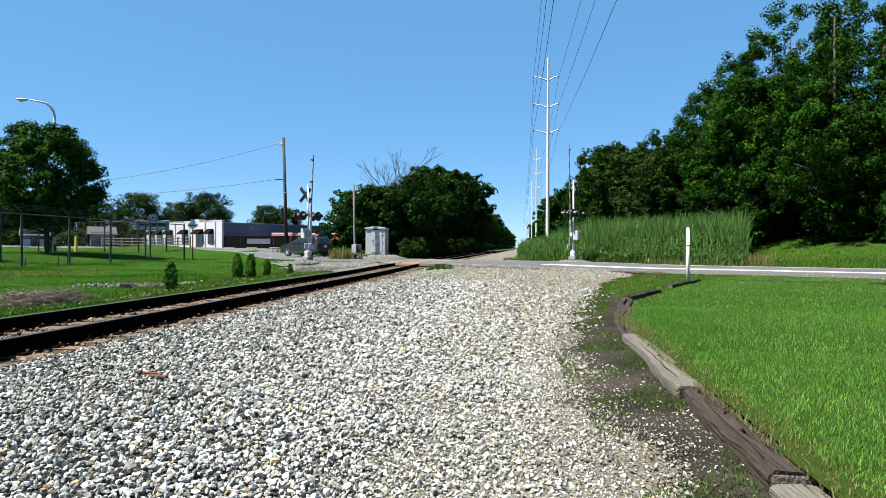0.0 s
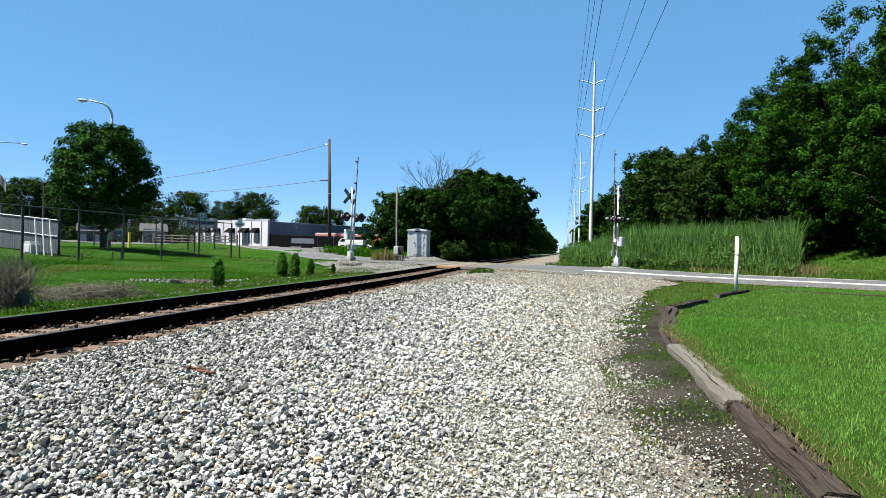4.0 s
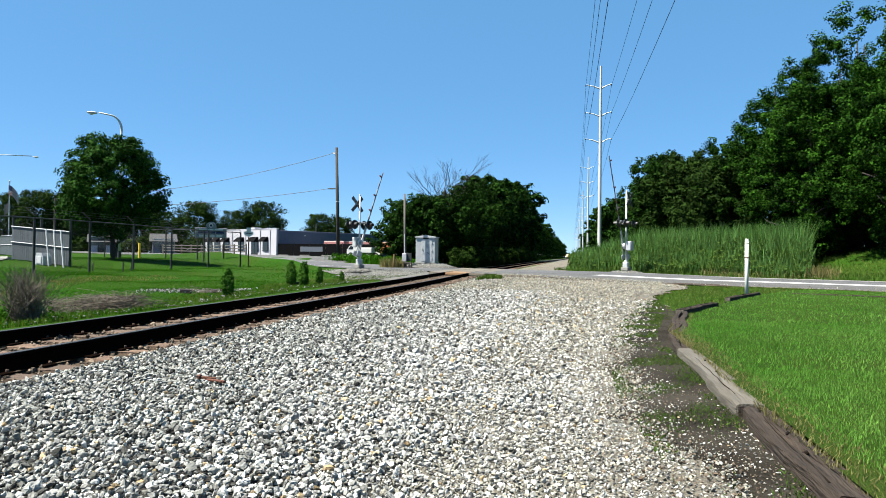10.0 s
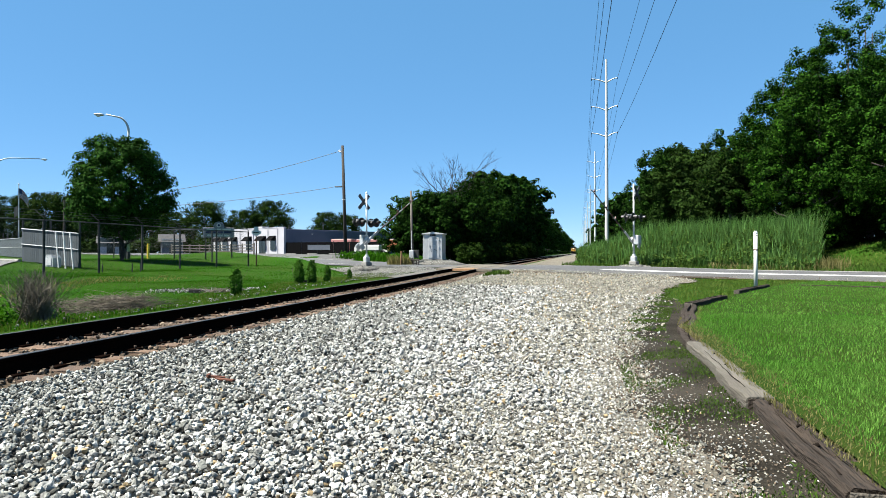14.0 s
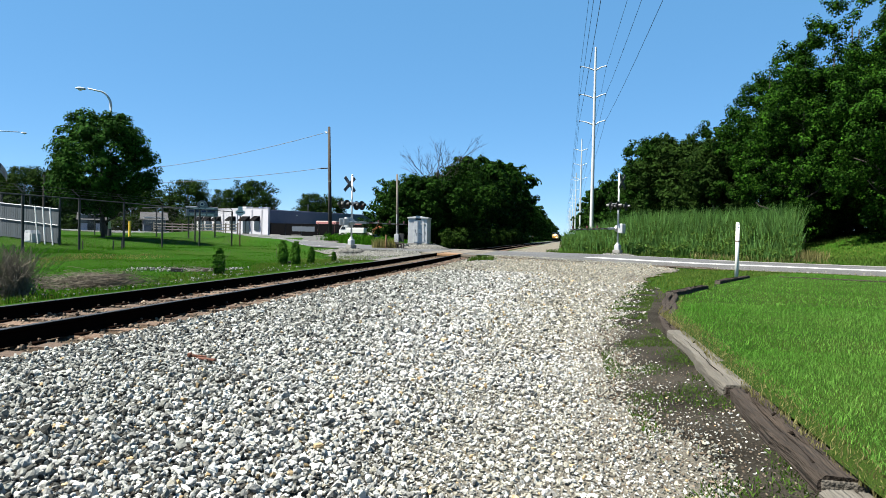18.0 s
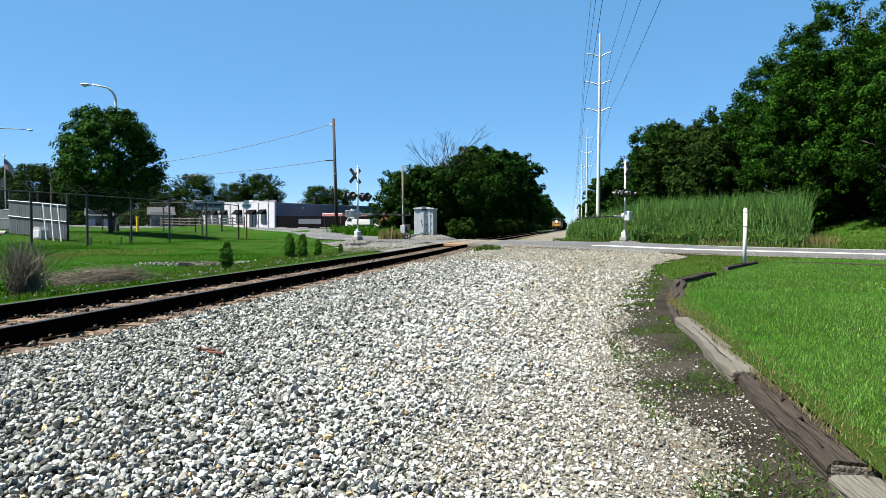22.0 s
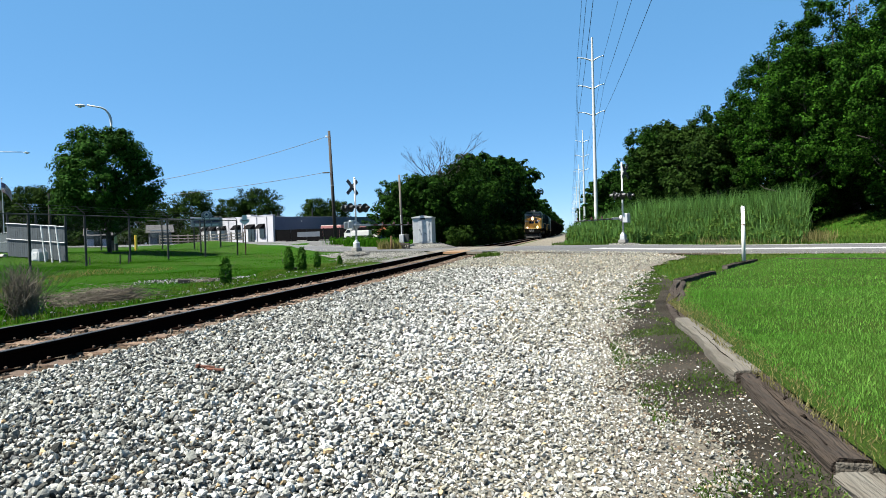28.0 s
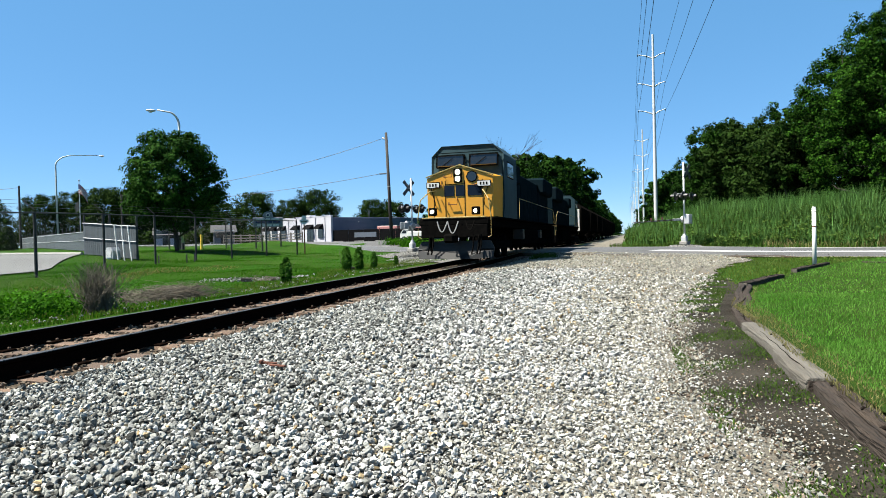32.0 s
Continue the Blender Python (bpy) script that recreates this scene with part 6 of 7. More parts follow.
gx, gy = scatter(-24, -12.8, 46.5, 60, 0.3)
n_ = gx * N[0] + gy * N[1]
k = (n_ > ROAD[1] + 0.9) & (n_ < 43.2) & (gx > -22.5 + wob(gx, gy, 0.5, 0.6))
C = np.stack([gx[k], gy[k], gz(gx[k], gy[k]) + rng.uniform(0.15, 0.65, k.sum())], -1)
V, F = leaves_np(C, np.full(len(C), 0.3), 22, 0.07, np.array((-18, 52, -3.0)), 67)
tagged(new("weed_bed", mesh_np("weed_bed", V, F, M["meadow_blade"])), "lush green weeds beyond the road by the signal", "weeds", kind="stuff")

# ---- white marker post ----
wp = thing("marker_post", "slim white pipe marker post with dark bands", "post", pose(4.75, 18.85, float(lawn_z(4.75, 18.85)) - 0.02))
part("pipe", tube((0, 0, -0.2), (0, 0, 1.5), 0.05, 0.05, 14), M["white"], wp, smooth=True)
part("cap", tube((0, 0, 1.5), (0, 0, 1.56), 0.056, 0.035, 14), M["white"], wp)
part("band", tube((0, 0, 1.42), (0, 0, 1.435), 0.052, 0.052, 14), M["fence"], wp)
part("band", tube((0, 0, 1.03), (0, 0, 1.06), 0.0525, 0.0525, 14), M["rust"], wp, "rusty band")

# ---- bits on the gravel and brush by the track ----
sp_ = thing("rusty_spike", "rusty old track spike lying on the gravel", "spike", pose(-3.0, 5.06, 0.075, 0, 4, 8))
part("shank", box(0.22, 0.022, 0.022, (0, 0, 0), 0.003), M["rust"], sp_)
part("head", box(0.03, 0.05, 0.035, (-0.11, 0, 0.004), 0.006), M["rust"], sp_)
tagged(new("rusty_iron_bar", done("rusty_iron_bar", box(0.2, 0.03, 0.018, (0, 0, 0), 0.004), M["rust"])), "flat rusty iron scrap on the gravel", "scrap").matrix_basis = pose(-2.93, 5.0, 0.07, 3, 0, -12)
tagged(new("dark_scrap", done("dark_scrap", box(0.15, 0.05, 0.03, (0, 0, 0), 0.01), M["black"])), "small dark piece of scrap on the gravel", "scrap").matrix_basis = pose(-2.32, 8.28, 0.08, 0, 6, 20)


def cedar(x, y, h, seed):
    ob = tree("cedar_bush", "small upright feathery green cedar bush", "bush", h, h * 0.2, 0.02, 420, 26, 0.018, M["cedar"], 0.02, seed, shape=1.0, lobes=0.1, clump=0.15, limbs=3, lift=0.35)
    tagged(ob, group="cedar bushes by the track")
    place(ob, [(x, y, seed, 1.0)])


for i, (x, y, h) in enumerate(((-9.75, 17.2, 0.92), (-10.35, 22.9, 1.05), (-10.1, 23.5, 1.0), (-9.9, 24.6, 0.8), (-9.75, 26.8, 0.55))):
    cedar(x, y, h, 70 + i)


def brush(x, y, w, h, n, seed, label, upright):
    """Dead twigs, standing or heaped."""
    rr = random.Random(seed)
    ob = thing("dead_brush", label, "brush", pose(x, y, ground(x, y)))
    bm = bmesh.new()
    for k in range(n):
        if upright:
            a, b = Vector((rr.gauss(0, w * 0.15), rr.gauss(0, w * 0.1), 0)), Vector((rr.gauss(0, w * 0.3), rr.gauss(0, w * 0.3), h * rr.uniform(0.45, 1.05)))
        else:
            a = Vector((rr.uniform(-w / 2, w / 2), rr.gauss(0, 0.25), rr.uniform(0, h * 0.8)))
            b = a + Vector((rr.gauss(0, 0.35), rr.gauss(0, 0.2), rr.uniform(-0.12, 0.14)))
            b.z = max(0.02, b.z)
        pts = limb_points(a, b, 4, 0.1, rr)
        pipe(pts, rr.uniform(0.004, 0.009), 3, bm, r2=0.003)
    part("twig_mass", bm, M["twig"], ob)


brush(-9.55, 9.9, 0.85, 0.95, 420, 1, "leafless grey dead shrub beside the track", True)
brush(-9.75, 12.4, 1.15, 0.42, 620, 2, "heap of dry grey cut branches", False)
brush(-10.5, 12.0, 1.2, 0.3, 260, 3, "heap of dry grey cut branches", False)
brush(-11.4, 18.4, 1.6, 0.12, 70, 4, "low strip of dry twigs in the grass", False)
rockm = M["stone_warm"]
g = np.random.default_rng(3)
x = g.uniform(-12.5, -10.5, 420)
y = 17.0 + (x + 12.5) * 1.5 + g.normal(0, 0.35, 420)
stones("rock_strip", x, y, g.uniform(0.035, 0.08, 420), M["stone_dark"], "strip of loose pale stones in the grass")
for x, y, turn, w in ((-11.6, 18.0, 25, 0.34), (-10.9, 19.0, 60, 0.2), (-11.0, 18.6, 10, 0.16), (-10.5, 23.9, 75, 0.5)):
    tagged(new("timber_offcut", done("timber_offcut", box(w, 0.16, 0.14, (0, 0, 0.06), 0.02), M["pole_wood"])), "dark old timber offcut lying in the grass", "timber", "timber offcuts").matrix_basis = pose(x, y, ground(x, y), 0, 4, turn)


# broad-leaved weeds by the rail
gw = np.random.default_rng(12)
nw = 130
cx = gw.uniform(-11.6, -9.7, nw)
cy = 8.3 + 0.9 * (cx + 11.6) * 0.5 + gw.uniform(0, 1.5, nw)
C = np.stack([cx, cy, gz(cx, cy) + gw.uniform(0.05, 0.4, nw)], -1)
V, F = leaves_np(C, np.full(nw, 0.2), 26, 0.034, np.array((-10.6, 9.4, -0.6)), 12, 0.7)
tagged(new("broadleaf_weeds", mesh_np("broadleaf_weeds", V, F, M["meadow_blade"])), "knee-high broad-leaved green weeds by the rail", "weeds", kind="stuff")


# ---- train ----
M["yellow"] = mat("locomotive_yellow", (0.515, 0.22, 0.00768), (0.444, 0.185, 0.00704), 3, 0.45, c3=(0.394, 0.193, 0.014), big=1.2)
# locomotive blue, darkened to paint in the shade on the hood's side
M["navy"] = mat("locomotive_navy_shaded", (0.00539, 0.0118, 0.0147), (0.00343, 0.00784, 0.0103), 3, 0.65, c3=(0.00588, 0.0103, 0.0127), big=0.8, spec=0.0)
M["logo"] = mat("dark_blue_paint", (0.00622, 0.0114, 0.0207), (0.00826, 0.0134, 0.0233), 6, 0.85, spec=0.0)
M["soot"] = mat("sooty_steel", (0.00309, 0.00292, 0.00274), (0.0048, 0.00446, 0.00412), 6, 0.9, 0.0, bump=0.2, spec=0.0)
M["plow"] = mat("grey_plow_steel", (0.0089, 0.00855, 0.0083), (0.00413, 0.00392, 0.00367), 5, 0.6, 0.2)
M["hose"] = mat("pale_hose", (0.142, 0.142, 0.142), (0.108, 0.108, 0.108), 6, 0.6)
M["lamp_on"] = mat("lit_headlight", (1, 0.86, 0.62), (1, 0.86, 0.62), 3, 0.3, emit=(1.0, 0.84, 0.58), glow=90.0)
M["rail_yellow"] = mat("yellow_handrail", (0.21, 0.153, 0.0406), (0.169, 0.122, 0.0339), 6, 0.5)
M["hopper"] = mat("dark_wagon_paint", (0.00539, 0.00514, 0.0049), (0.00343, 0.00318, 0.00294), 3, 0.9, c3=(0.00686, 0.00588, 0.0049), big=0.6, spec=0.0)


def bogie(ob, y, axles, gap):
    for s in (-1, 1):
        part("side_frame", box(0.12, gap * (axles - 1) + 1.1, 0.34, (s * 1.0, y, 0.55), 0.05), M["soot"], ob)
    for k in range(axles):
        ya = y + (k - (axles - 1) / 2) * gap
        w = part("wheelset", tube((-0.95, ya, 0.5), (0.95, ya, 0.5), 0.09, seg=8), M["soot"], ob)
        for s in (-0.76, 0.76):
            part("wheel", tube((s - 0.07, ya, 0.505), (s + 0.07, ya, 0.505), 0.5, 0.5, 20), M["soot"], w)


def locomotive():
    """Nose at y = 0, the rest behind it along +y; z = 0 at the rail's top."""
    ob = thing("locomotive", "yellow-nosed dark blue diesel freight locomotive with lit headlights", "locomotive")
    part("underframe", box(2.6, 22.4, 0.34, (0, 10.4, 1.45), 0.03), M["soot"], ob)
    part("walkway", box(3.05, 21.8, 0.06, (0, 10.6, 1.65), 0.01), M["soot"], ob)
    nose = bmesh.new()
    o = [(-1.36, 1.66), (1.36, 1.66), (1.36, 3.27), (0.72, 3.5), (0, 3.7), (-0.72, 3.5), (-1.36, 3.27)]
    rings = []
    for y, k in ((0.0, 0.97), (0.25, 1.0), (1.3, 1.09)):
        rings.append([nose.verts.new((a * k, y, b + (0.05 if b > 3 else 0) * y)) for a, b in o])
    for u, v in zip(rings, rings[1:]):
        for k in range(7):
            nose.faces.new((u[k], u[(k + 1) % 7], v[(k + 1) % 7], v[k]))
    nose.faces.new(rings[0][::-1])
    nose.faces.new(rings[-1])
    nose = part("nose", nose, M["yellow"], ob, "yellow painted nose")
    part("nose_trim", pipe([(-1.36, -0.02, 3.3), (0, -0.02, 3.74), (1.36, -0.02, 3.3)], 0.03, 5), M["rail_yellow"], nose)
    part("headlight_box", box(0.34, 0.06, 0.56, (-0.06, -0.03, 3.33), 0.03), M["soot"], nose)
    for z in (3.46, 3.2):
        part("headlight", tube((-0.06, -0.066, z), (-0.06, -0.058, z), 0.095, 0.095, 16), M["lamp_on"], nose, "lit headlight")
    part("door_window", tube((0.5, -0.03, 3.27), (0.5, 0.02, 3.27), 0.19, 0.19, 8), M["glass"], nose)
    part("window_gasket", tube((0.5, -0.02, 3.27), (0.5, 0.02, 3.27), 0.23, 0.23, 8), M["soot"], nose)
    for x in (-1.06, 0.98):
        nb = part("number_board", box(0.56, 0.06, 0.25, (x, -0.05, 2.98), 0.02), M["soot"], nose)
        part("board_face", box(0.5, 0.01, 0.19, (x, -0.085, 2.98)), M["white"], nb)
        for d in (-0.12, 0, 0.12):
            part("lettering", box(0.06, 0.006, 0.11, (x + d, -0.092, 2.98)), M["soot"], nb, "number bar")
    # nose door and panel lines
    for x in (-0.58, 0.2, 0.92, -1.05):
        part("seam", box(0.022, 0.012, 1.45, (x, -0.006, 2.42)), M["soot"], nose)
    part("door_top", box(0.8, 0.012, 0.02, (-0.19, -0.006, 3.0)), M["soot"], nose)
    # plain dark blocks of the company mark
    lg = part("emblem", box(0.4, 0.02, 0.42, (-0.42, -0.012, 2.74), 0.006), M["logo"], nose, "dark blue emblem block")
    for x, w in ((0.02, 0.36), (0.6, 0.56)):
        part("emblem_block", box(w, 0.02, 0.42, (x, -0.012, 2.74), 0.006), M["logo"], lg)
    for a, b in (((-0.95, 2.9), (-0.72, 2.9)), ((-0.45, 2.2), (-0.1, 2.2)), ((-0.62, 3.28), (-0.3, 3.28)), ((0.6, 2.9), (0.75, 2.9))):
        part("grab_iron", pipe([(a[0], 0.0, a[1] + 0.1), (a[0], -0.09, a[1]), (b[0], -0.09, b[1]), (b[0], 0.0, b[1] + 0.25)], 0.016, 5), M["rust"], nose)
    for s in (-1, 1):
        part("grab_iron", pipe([(s * 1.12, 0, 2.9), (s * 1.12, -0.1, 2.8), (s * 0.98, -0.1, 2.3), (s * 0.98, 0, 2.15)], 0.018, 5), M["soot"], nose)
    # cab
    co_ = [(-1.52, 1.66), (1.52, 1.66), (1.52, 4.28), (1.08, 4.7), (-1.08, 4.7), (-1.52, 4.28)]
    cb_ = bmesh.new()
    rings = []
    for y, dz in ((1.15, 0.0), (1.4, 0.0), (4.6, 0.06)):
        sl_ = 0.93 if y < 1.3 else 1.0
        rings.append([cb_.verts.new((a * (sl_ if b > 4.2 else 1), y + (0.30 if b > 3.9 and y < 1.3 else 0), b + (dz if b > 4 else 0))) for a, b in co_])
    for u, v in zip(rings, rings[1:]):
        for k in range(6):
            cb_.faces.new((u[k], u[(k + 1) % 6], v[(k + 1) % 6], v[k]))
    cb_.faces.new(rings[0][::-1])
    cb_.faces.new(rings[-1])
    # the same blue, lightened to paint in sunlight on the cab front
    M["cab_paint_lit"] = mat("cab_blue_lit", (0.0198, 0.0405, 0.0495), (0.0144, 0.0306, 0.0378), 3, 0.55, c3=(0.0252, 0.045, 0.0522), big=0.9, spec=0.04)
    cab_ = part("cab", cb_, M["cab_paint_lit"], ob, "dark blue cab")
    for x, w in ((-0.7, 1.12), (0.7, 1.12)):
        wi = part("windshield", box(w, 0.05, 0.46, (x, 1.33, 4.06), 0.03, Matrix.Rotation(radians(-14), 4, "X")), M["glass"], cab_, "dark windshield")
        part("frame", box(w + 0.1, 0.03, 0.56, (x, 1.345, 4.06), 0.03, Matrix.Rotation(radians(-14), 4, "X")), M["soot"], wi)
        part("wiper", pipe([(x - 0.3, 1.24, 3.88), (x + 0.1, 1.3, 4.18)], 0.012, 4), M["soot"], wi)
    part("visor_rail", pipe([(-1.3, 1.3, 4.4), (1.3, 1.3, 4.4)], 0.02, 5), M["navy"], cab_)
    for s in (-1, 1):
        sw = part("side_window", box(0.04, 1.5, 0.6, (s * 1.52, 2.9, 3.7), 0.02), M["glass"], cab_)
        part("frame", box(0.03, 1.62, 0.7, (s * 1.515, 2.9, 3.7), 0.02), M["soot"], sw)
    part("roof_unit", box(1.0, 1.4, 0.16, (0, 3.8, 4.8), 0.04), M["navy"], cab_, "rooftop air unit")
    part("horn", tube((-0.25, 2.6, 4.8), (-0.25, 2.95, 4.8), 0.06, 0.03, 8), M["galv"], cab_)
    part("antenna", box(0.25, 0.3, 0.1, (0.1, 3.0, 4.78), 0.03), M["galv"], cab_)
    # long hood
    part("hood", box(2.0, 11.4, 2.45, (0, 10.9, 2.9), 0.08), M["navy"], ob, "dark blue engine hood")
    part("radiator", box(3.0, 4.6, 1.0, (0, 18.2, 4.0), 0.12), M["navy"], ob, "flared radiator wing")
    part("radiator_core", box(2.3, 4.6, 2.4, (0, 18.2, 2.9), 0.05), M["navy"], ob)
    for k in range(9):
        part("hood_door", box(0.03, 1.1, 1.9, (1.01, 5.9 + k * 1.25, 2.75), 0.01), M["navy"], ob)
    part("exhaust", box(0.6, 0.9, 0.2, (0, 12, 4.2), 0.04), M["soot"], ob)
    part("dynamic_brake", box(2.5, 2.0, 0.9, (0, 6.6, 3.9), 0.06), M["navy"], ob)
    # front end
    ant = part("anticlimber", box(2.75, 1.05, 0.3, (0, -0.5, 1.5), 0.06), M["soot"], ob)
    part("step_edge", box(2.5, 0.04, 0.05, (0, -1.03, 1.66), 0.01), M["rail_yellow"], ant)
    for s in (-1, 1):
        part("ditch_light", tube((s * 0.84, -1.048, 1.9), (s * 0.84, -1.038, 1.9), 0.062, 0.062, 14), M["lamp_on"], ant, "lit ditch light")
        part("ditch_light_housing", box(0.3, 0.2, 0.3, (s * 0.84, -0.94, 1.9), 0.03), M["soot"], ant)
        part("handrail", pipe([(s * 0.95, -0.1, 2.75), (s * 1.05, -0.6, 2.7), (s * 1.32, -0.95, 2.35), (s * 1.42, -1.0, 1.7), (s * 1.42, -1.0, 0.95), (s * 1.3, -1.0, 0.9)], 0.022, 6), M["rail_yellow"], ob, "pale yellow handrail")
        for z in (0.45, 0.85, 1.25):
            part("step", box(0.5, 0.3, 0.04, (s * 1.22, -0.75, z), 0.008), M["soot"], ob)
        part("step_side", box(0.04, 0.34, 1.2, (s * 0.96, -0.75, 0.9), 0.01), M["soot"], ob)
        part("handrail", pipe([(s * 1.5, 5.4, 1.7), (s * 1.5, 5.5, 2.65), (s * 1.5, 20.5, 2.65), (s * 1.48, 21.4, 2.3), (s * 1.45, 21.7, 0.9)], 0.02, 5), M["rail_yellow"], ob, "pale yellow handrail")
        part("rear_step", box(0.5, 0.9, 1.2, (s * 1.2, 21.2, 0.95), 0.03), M["soot"], ob)
    plow = prism([(-1.45, 0.12), (-0.3, 0.1), (0.3, 0.1), (1.45, 0.12), (1.5, 0.5), (1.35, 0.78), (-1.35, 0.78), (-1.5, 0.5)], 0.05)
    for v in plow.verts:
        v.co.y += 0.22 * abs(v.co.x) - 0.25 * (1 - v.co.z)
    part("plow", plow, M["plow"], ob, "scraped grey steel snow plow", at=(0, -1.05, 0))
    cp = part("coupler", box(0.28, 0.9, 0.3, (0, -1.35, 0.88), 0.05), M["soot"], ob)
    part("knuckle", box(0.42, 0.3, 0.34, (0.03, -1.8, 0.88), 0.08), M["soot"], cp)
    part("pilot_beam", box(2.6, 0.16, 0.5, (0, -0.95, 1.15), 0.03), M["soot"], ob)
    for x0, x1, d in ((-0.6, -0.2, 0.4), (-0.2, 0.22, 0.46), (0.5, 0.85, 0.35)):
        pts = [(x0 + (x1 - x0) * i / 8, -1.2 - 0.1 * math.sin(math.pi * i / 8), 1.52 - d * math.sin(math.pi * i / 8)) for i in range(9)]
        part("hose", pipe(pts, 0.026, 6), M["hose"] if x0 < 0.5 else M["soot"], ob, "pale air hose")
    for x in (-0.95, -0.8, 0.75, 0.95, 1.05):
        part("air_hose", pipe([(x, -1.08, 1.0), (x + 0.02, -1.2, 0.6), (x - 0.03, -1.28, 0.28)], 0.03, 5), M["soot"], ob)
    part("fuel_tank", box(2.6, 6.0, 0.95, (0, 10.8, 0.85), 0.12), M["soot"], ob)
    for y in (7.3, 14.3):
        part("air_tank", box(0.5, 0.5, 0.5, (1.15, y, 1.0), 0.03), M["plow"], ob, "grey side box")
    bogie(ob, 3.4, 3, 1.85)
    bogie(ob, 18.2, 3, 1.85)
    return ob


def hopper():
    ob = thing("hopper_wagon", "dark grey covered hopper wagon", "freight wagon", group="wagons of the train")
    side = [(-1.5, 1.3), (-1.55, 3.9), (-0.9, 4.5), (0.9, 4.5), (1.55, 3.9), (1.5, 1.3), (0.6, 0.7), (-0.6, 0.7)]
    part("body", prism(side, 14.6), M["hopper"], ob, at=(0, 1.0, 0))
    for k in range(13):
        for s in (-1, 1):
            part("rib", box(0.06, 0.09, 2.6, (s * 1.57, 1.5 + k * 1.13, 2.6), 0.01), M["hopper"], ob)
    part("running_board", box(0.7, 14.6, 0.06, (0, 8.3, 4.62)), M["galv"], ob)
    for y in (0.95, 15.65):
        part("end_ladder", box(0.5, 0.04, 2.4, (1.1, y, 2.5), 0.01), M["galv"], ob)
    part("sill", box(0.6, 16.6, 0.35, (0, 8.3, 1.0), 0.03), M["soot"], ob)
    for y in (0.0, 16.6):
        part("coupler", box(0.28, 0.8, 0.28, (0, y, 0.88), 0.05), M["soot"], ob)
    bogie(ob, 2.2, 2, 1.75)
    bogie(ob, 14.4, 2, 1.75)
    return ob


loco = locomotive()
loco_2 = copy_thing(loco, pose(0, 60, 0))
tagged(loco_2, "dark blue second diesel locomotive coupled behind the first")
wagons = [hopper()]
for k in range(7):
    wagons.append(copy_thing(wagons[0], pose(0, 100 + 20 * k, 0)))


# ---- car ----
def suv():
    """x forward; z = 0 on the road."""
    ob = thing("car", "dark green compact sport-utility car driving away", "car")
    M["car_paint"] = mat("dark_green_paint", (0.00826, 0.014, 0.0125), (0.00673, 0.0114, 0.00987), 3, 0.35, 0.2, coat=0.25)
    o = [(-2.22, 0.42), (-2.28, 0.72), (-2.2, 1.05), (-2.02, 1.48), (-1.8, 1.66), (-0.2, 1.70), (0.25, 1.58), (0.98, 1.12), (1.95, 0.98), (2.2, 0.8), (2.24, 0.45), (1.85, 0.3), (-1.85, 0.3)]
    bm = prism(o, 1.8)
    for v in bm.verts:
        v.co.y -= 0.9
        if v.co.z > 1.2:
            v.co.y *= 0.8
    bmesh.ops.bevel(bm, geom=[e for e in bm.edges], offset=0.05, segments=2, affect="EDGES")
    body = part("body", bm, M["car_paint"], ob, smooth=False)
    for s in (-1, 1):
        for a, b in ((-1.75, -0.95), (-0.88, -0.05), (0.02, 0.75)):
            top = 1.56 if b < 0.5 else 1.3
            w = prism([(a, 1.1), (b, 1.1), (min(b, 0.35) if b > 0.5 else b, top + (0.15 if b > 0.5 else 0)), (a + 0.06, 1.58)], 0.03)
            for v in w.verts:
                v.co.y += s * (0.89 - (v.co.z - 1.1) * 0.36)
            part("side_window", w, M["glass"], body)
        part("door_line", box(0.015, 0.01, 0.62, (-0.05, s * 0.905, 0.75)), M["black"], body)
        part("door_handle", box(0.18, 0.03, 0.03, (-0.35, s * 0.915, 1.0), 0.008), M["car_paint"], body)
        part("sill", box(2.6, 0.04, 0.12, (0, s * 0.9, 0.34), 0.01), M["black"], body)
        part("mirror", box(0.12, 0.2, 0.14, (0.62, s * 1.0, 1.12), 0.03), M["car_paint"], body)
        part("tail_light", box(0.12, 0.26, 0.34, (-2.17, s * 0.72, 1.0), 0.03), M["red"], body, "red tail light")
        part("head_light", box(0.2, 0.3, 0.16, (2.08, s * 0.65, 0.82), 0.03), M["white"], body)
    part("rear_window", box(0.04, 1.25, 0.42, (-2.09, 0, 1.34), 0.02, Matrix.Rotation(radians(24), 4, "Y")), M["glass"], body)
    part("windshield", box(0.04, 1.3, 0.75, (0.62, 0, 1.36), 0.02, Matrix.Rotation(radians(-57), 4, "Y")), M["glass"], body)
    part("bumper", box(0.14, 1.7, 0.24, (-2.24, 0, 0.5), 0.04), M["black"], body)
    part("plate", box(0.02, 0.32, 0.16, (-2.29, 0, 0.85)), M["white"], body)
    part("roof_rail", box(1.5, 0.04, 0.05, (-0.9, 0.62, 1.74), 0.01), M["black"], body)
    wheels = []
    for x in (-1.36, 1.36):
        for s in (-1, 1):
            w = part("wheel", tube((0, -0.11, 0), (0, 0.11, 0), 0.35, 0.35, 20), M["black"], ob, at=(x, s * 0.82, 0.35))
            rim = part("rim", tube((0, s * 0.105, 0), (0, s * 0.125, 0), 0.22, 0.2, 16), M["fence"], w, "dark alloy rim")
            for k in range(5):
                a = k * 1.2566
                part("spoke", box(0.22, 0.02, 0.05, (0.11 * math.cos(a), s * 0.128, 0.11 * math.sin(a)), 0.005, Matrix.Rotation(-a, 4, "Y")), M["silver"], w)
            wheels.append((w, x, s))
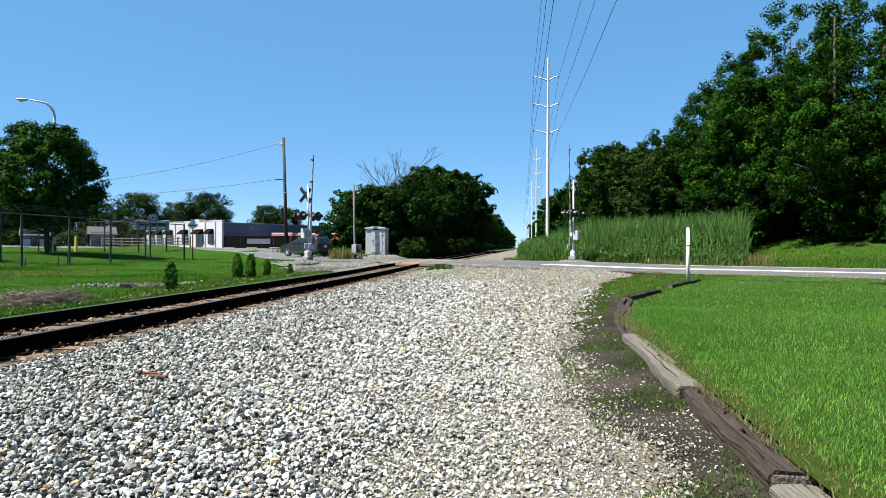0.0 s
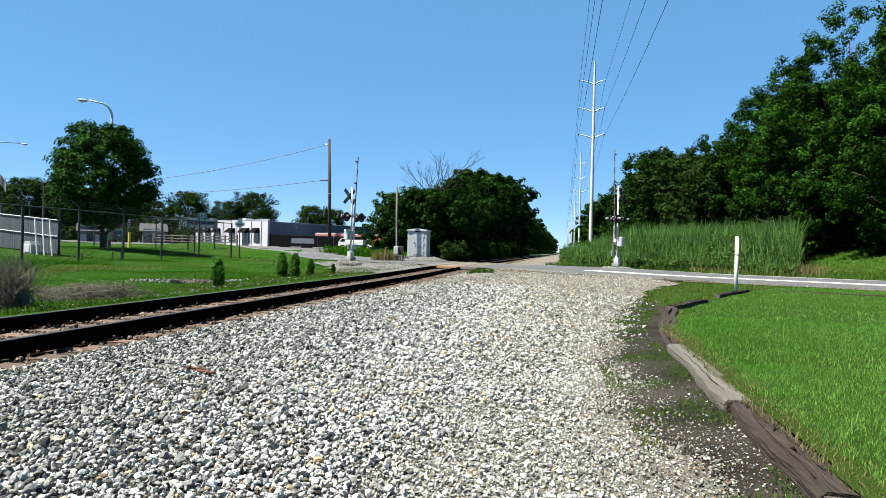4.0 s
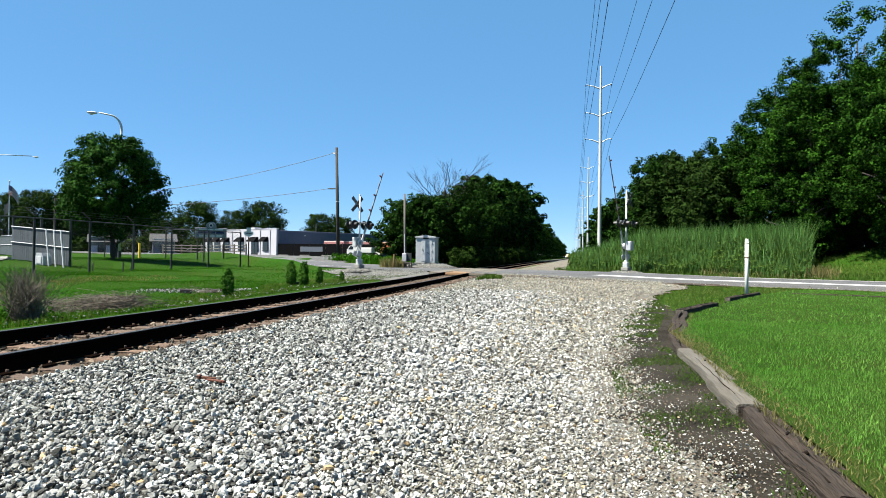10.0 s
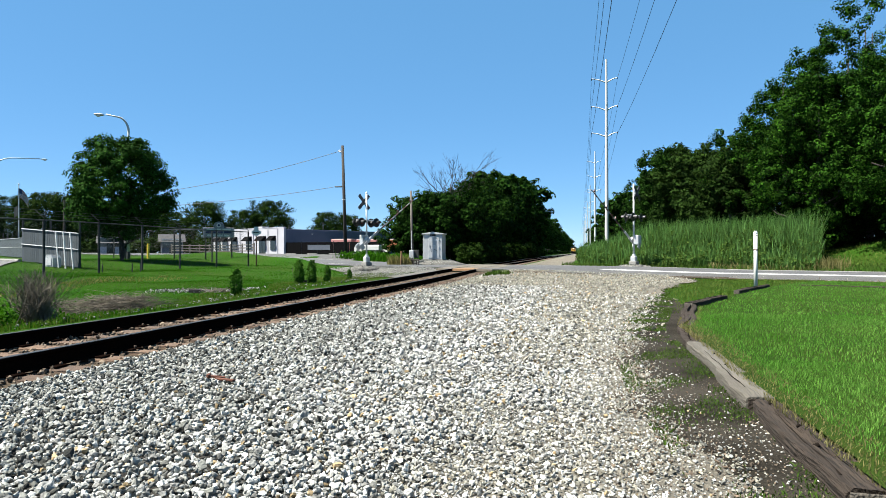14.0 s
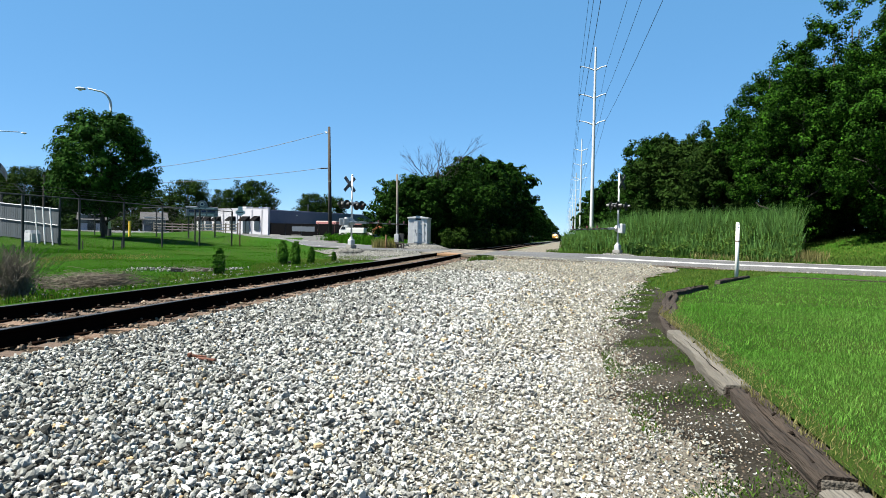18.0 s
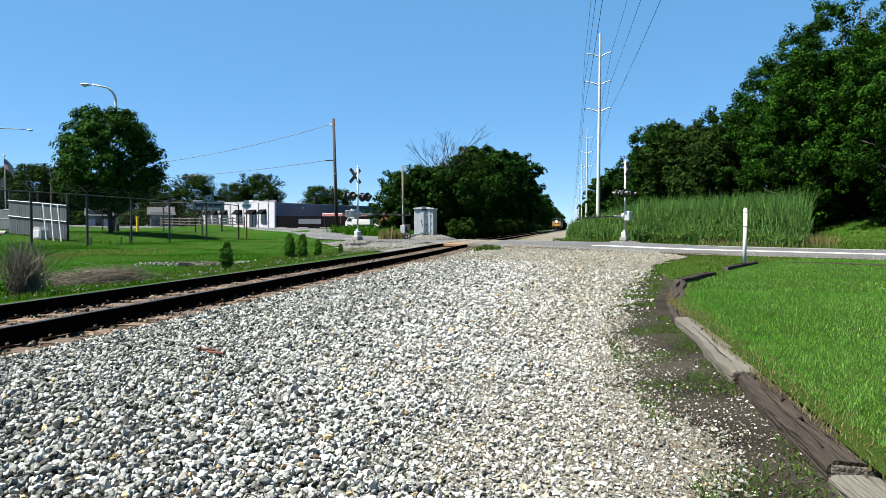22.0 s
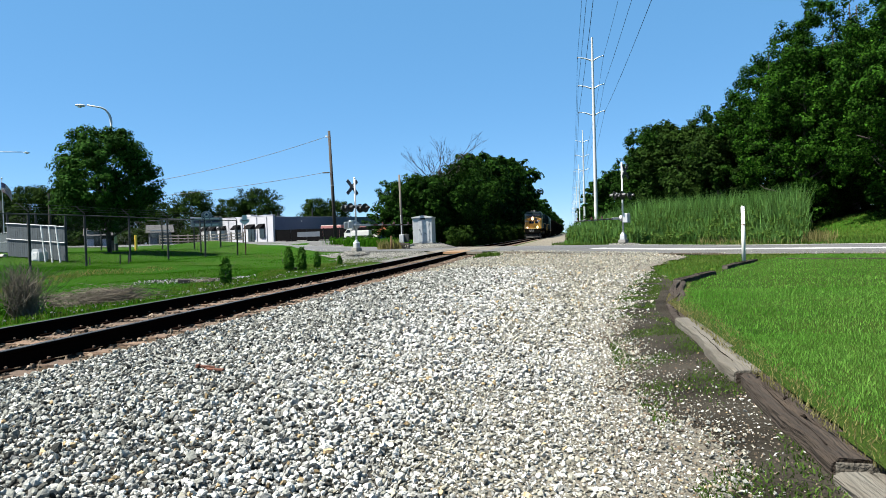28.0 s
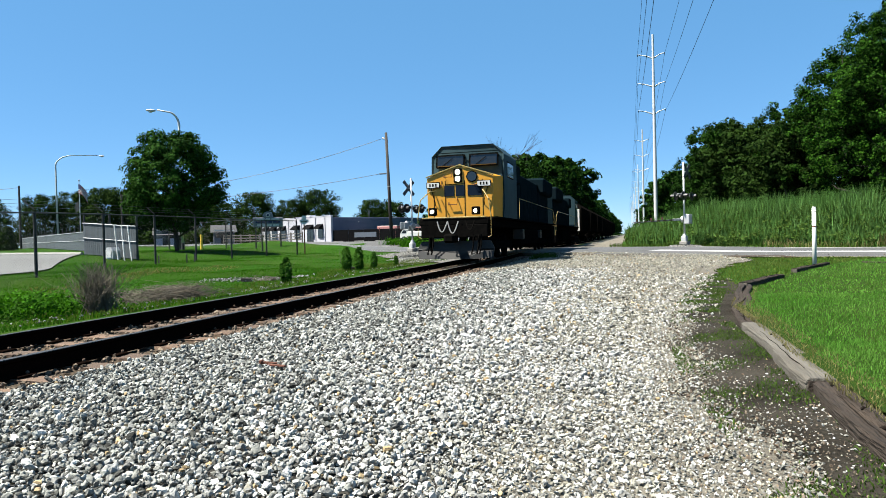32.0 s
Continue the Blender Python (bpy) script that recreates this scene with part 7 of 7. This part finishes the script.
    return ob, wheels


car, car_wheels = suv()


def motions():
    """Train, gates, car and flag."""
    def on_track(y0, length):
        ya, yb = y0 + 0.15 * length, y0 + 0.85 * length
        xa, xb = float(track_x(ya)), float(track_x(yb))
        turn = math.degrees(math.atan2(-(xb - xa), yb - ya))
        x0 = xa - (xb - xa) / (yb - ya) * (ya - y0)
        return pose(x0, y0, float(rail_z(y0 + length / 2)), 0, 0, turn)

    offset = 0.0
    for ob, length, gap in [(loco, 21.8, 23.6), (loco_2, 21.8, 23.3)] + [(w, 16.6, 17.4) for w in wagons]:
        flip = pose(0, length - 1.0, 0, 0, 0, 180) if ob is loco_2 else Matrix()
        walk(ob, [(t, on_track(24.5 + 22.05 * (32 - t) + offset, length) @ flip) for t in range(0, 33)])
        offset += gap
    # gate arms: degrees from upright
    keys = ((0, 3), (7.6, 3), (8.0, 5), (8.5, 8), (9, 13), (9.5, 17), (10, 21), (10.5, 25), (11, 29), (11.5, 33), (12, 37), (12.5, 41), (13, 45), (13.5, 49), (15.5, 73), (16, 80), (16.5, 87), (17, 90), (17.4, 89), (18, 90), (32, 90))
    walk(arm_l, [(t, pose(0, 0, 1.55, 0, a - 90 + 2 * float(ss(t, 9, 12) * (1 - ss(t, 14, 16.5))), 0)) for t, a in keys])
    walk(arm_r, [(t, pose(0, 0, 1.55, 0, a - 90 + 8 * float(ss(t, 10.2, 12) * (1 - ss(t, 14, 16.5))) + 2 * float(ss(t, 16.5, 17)), 0)) for t, a in keys])
    # car
    head = math.degrees(math.atan2(-U[1], -U[0]))

    def car_s(t):
        return -41.5 - 11.6 * min(t, 16) 

    rows = []
    for t in (0, 0.5, 1, 1.5, 2, 3, 4, 6, 8, 10, 12, 14, 16, 32):
        s = car_s(t)
        x, y = uv(s, 37.3)
        rows.append((t, pose(x, y, float(road_z(s)) + 0.01, 0, 0, head)))
    walk(car, rows)
    turns = [k / 30 for k in range(0, 76)]
    for w, x, s in car_wheels:
        walk(w, [(t, pose(x, s * 0.82, 0.35, 0, (11.6 * t / 0.35) * 57.2958, 0)) for t in turns] + [(32, pose(x, s * 0.82, 0.35, 0, (11.6 * turns[-1] / 0.35) * 57.2958, 0))])
    base = flag.matrix_basis.copy()
    walk(flag, [(t, base @ pose(0, 0, 0, 0, 0, 18 * math.sin(t * 1.1) + 9 * math.sin(t * 2.7) + 215)) for t in np.arange(0, 32.5, 0.5)])


motions()
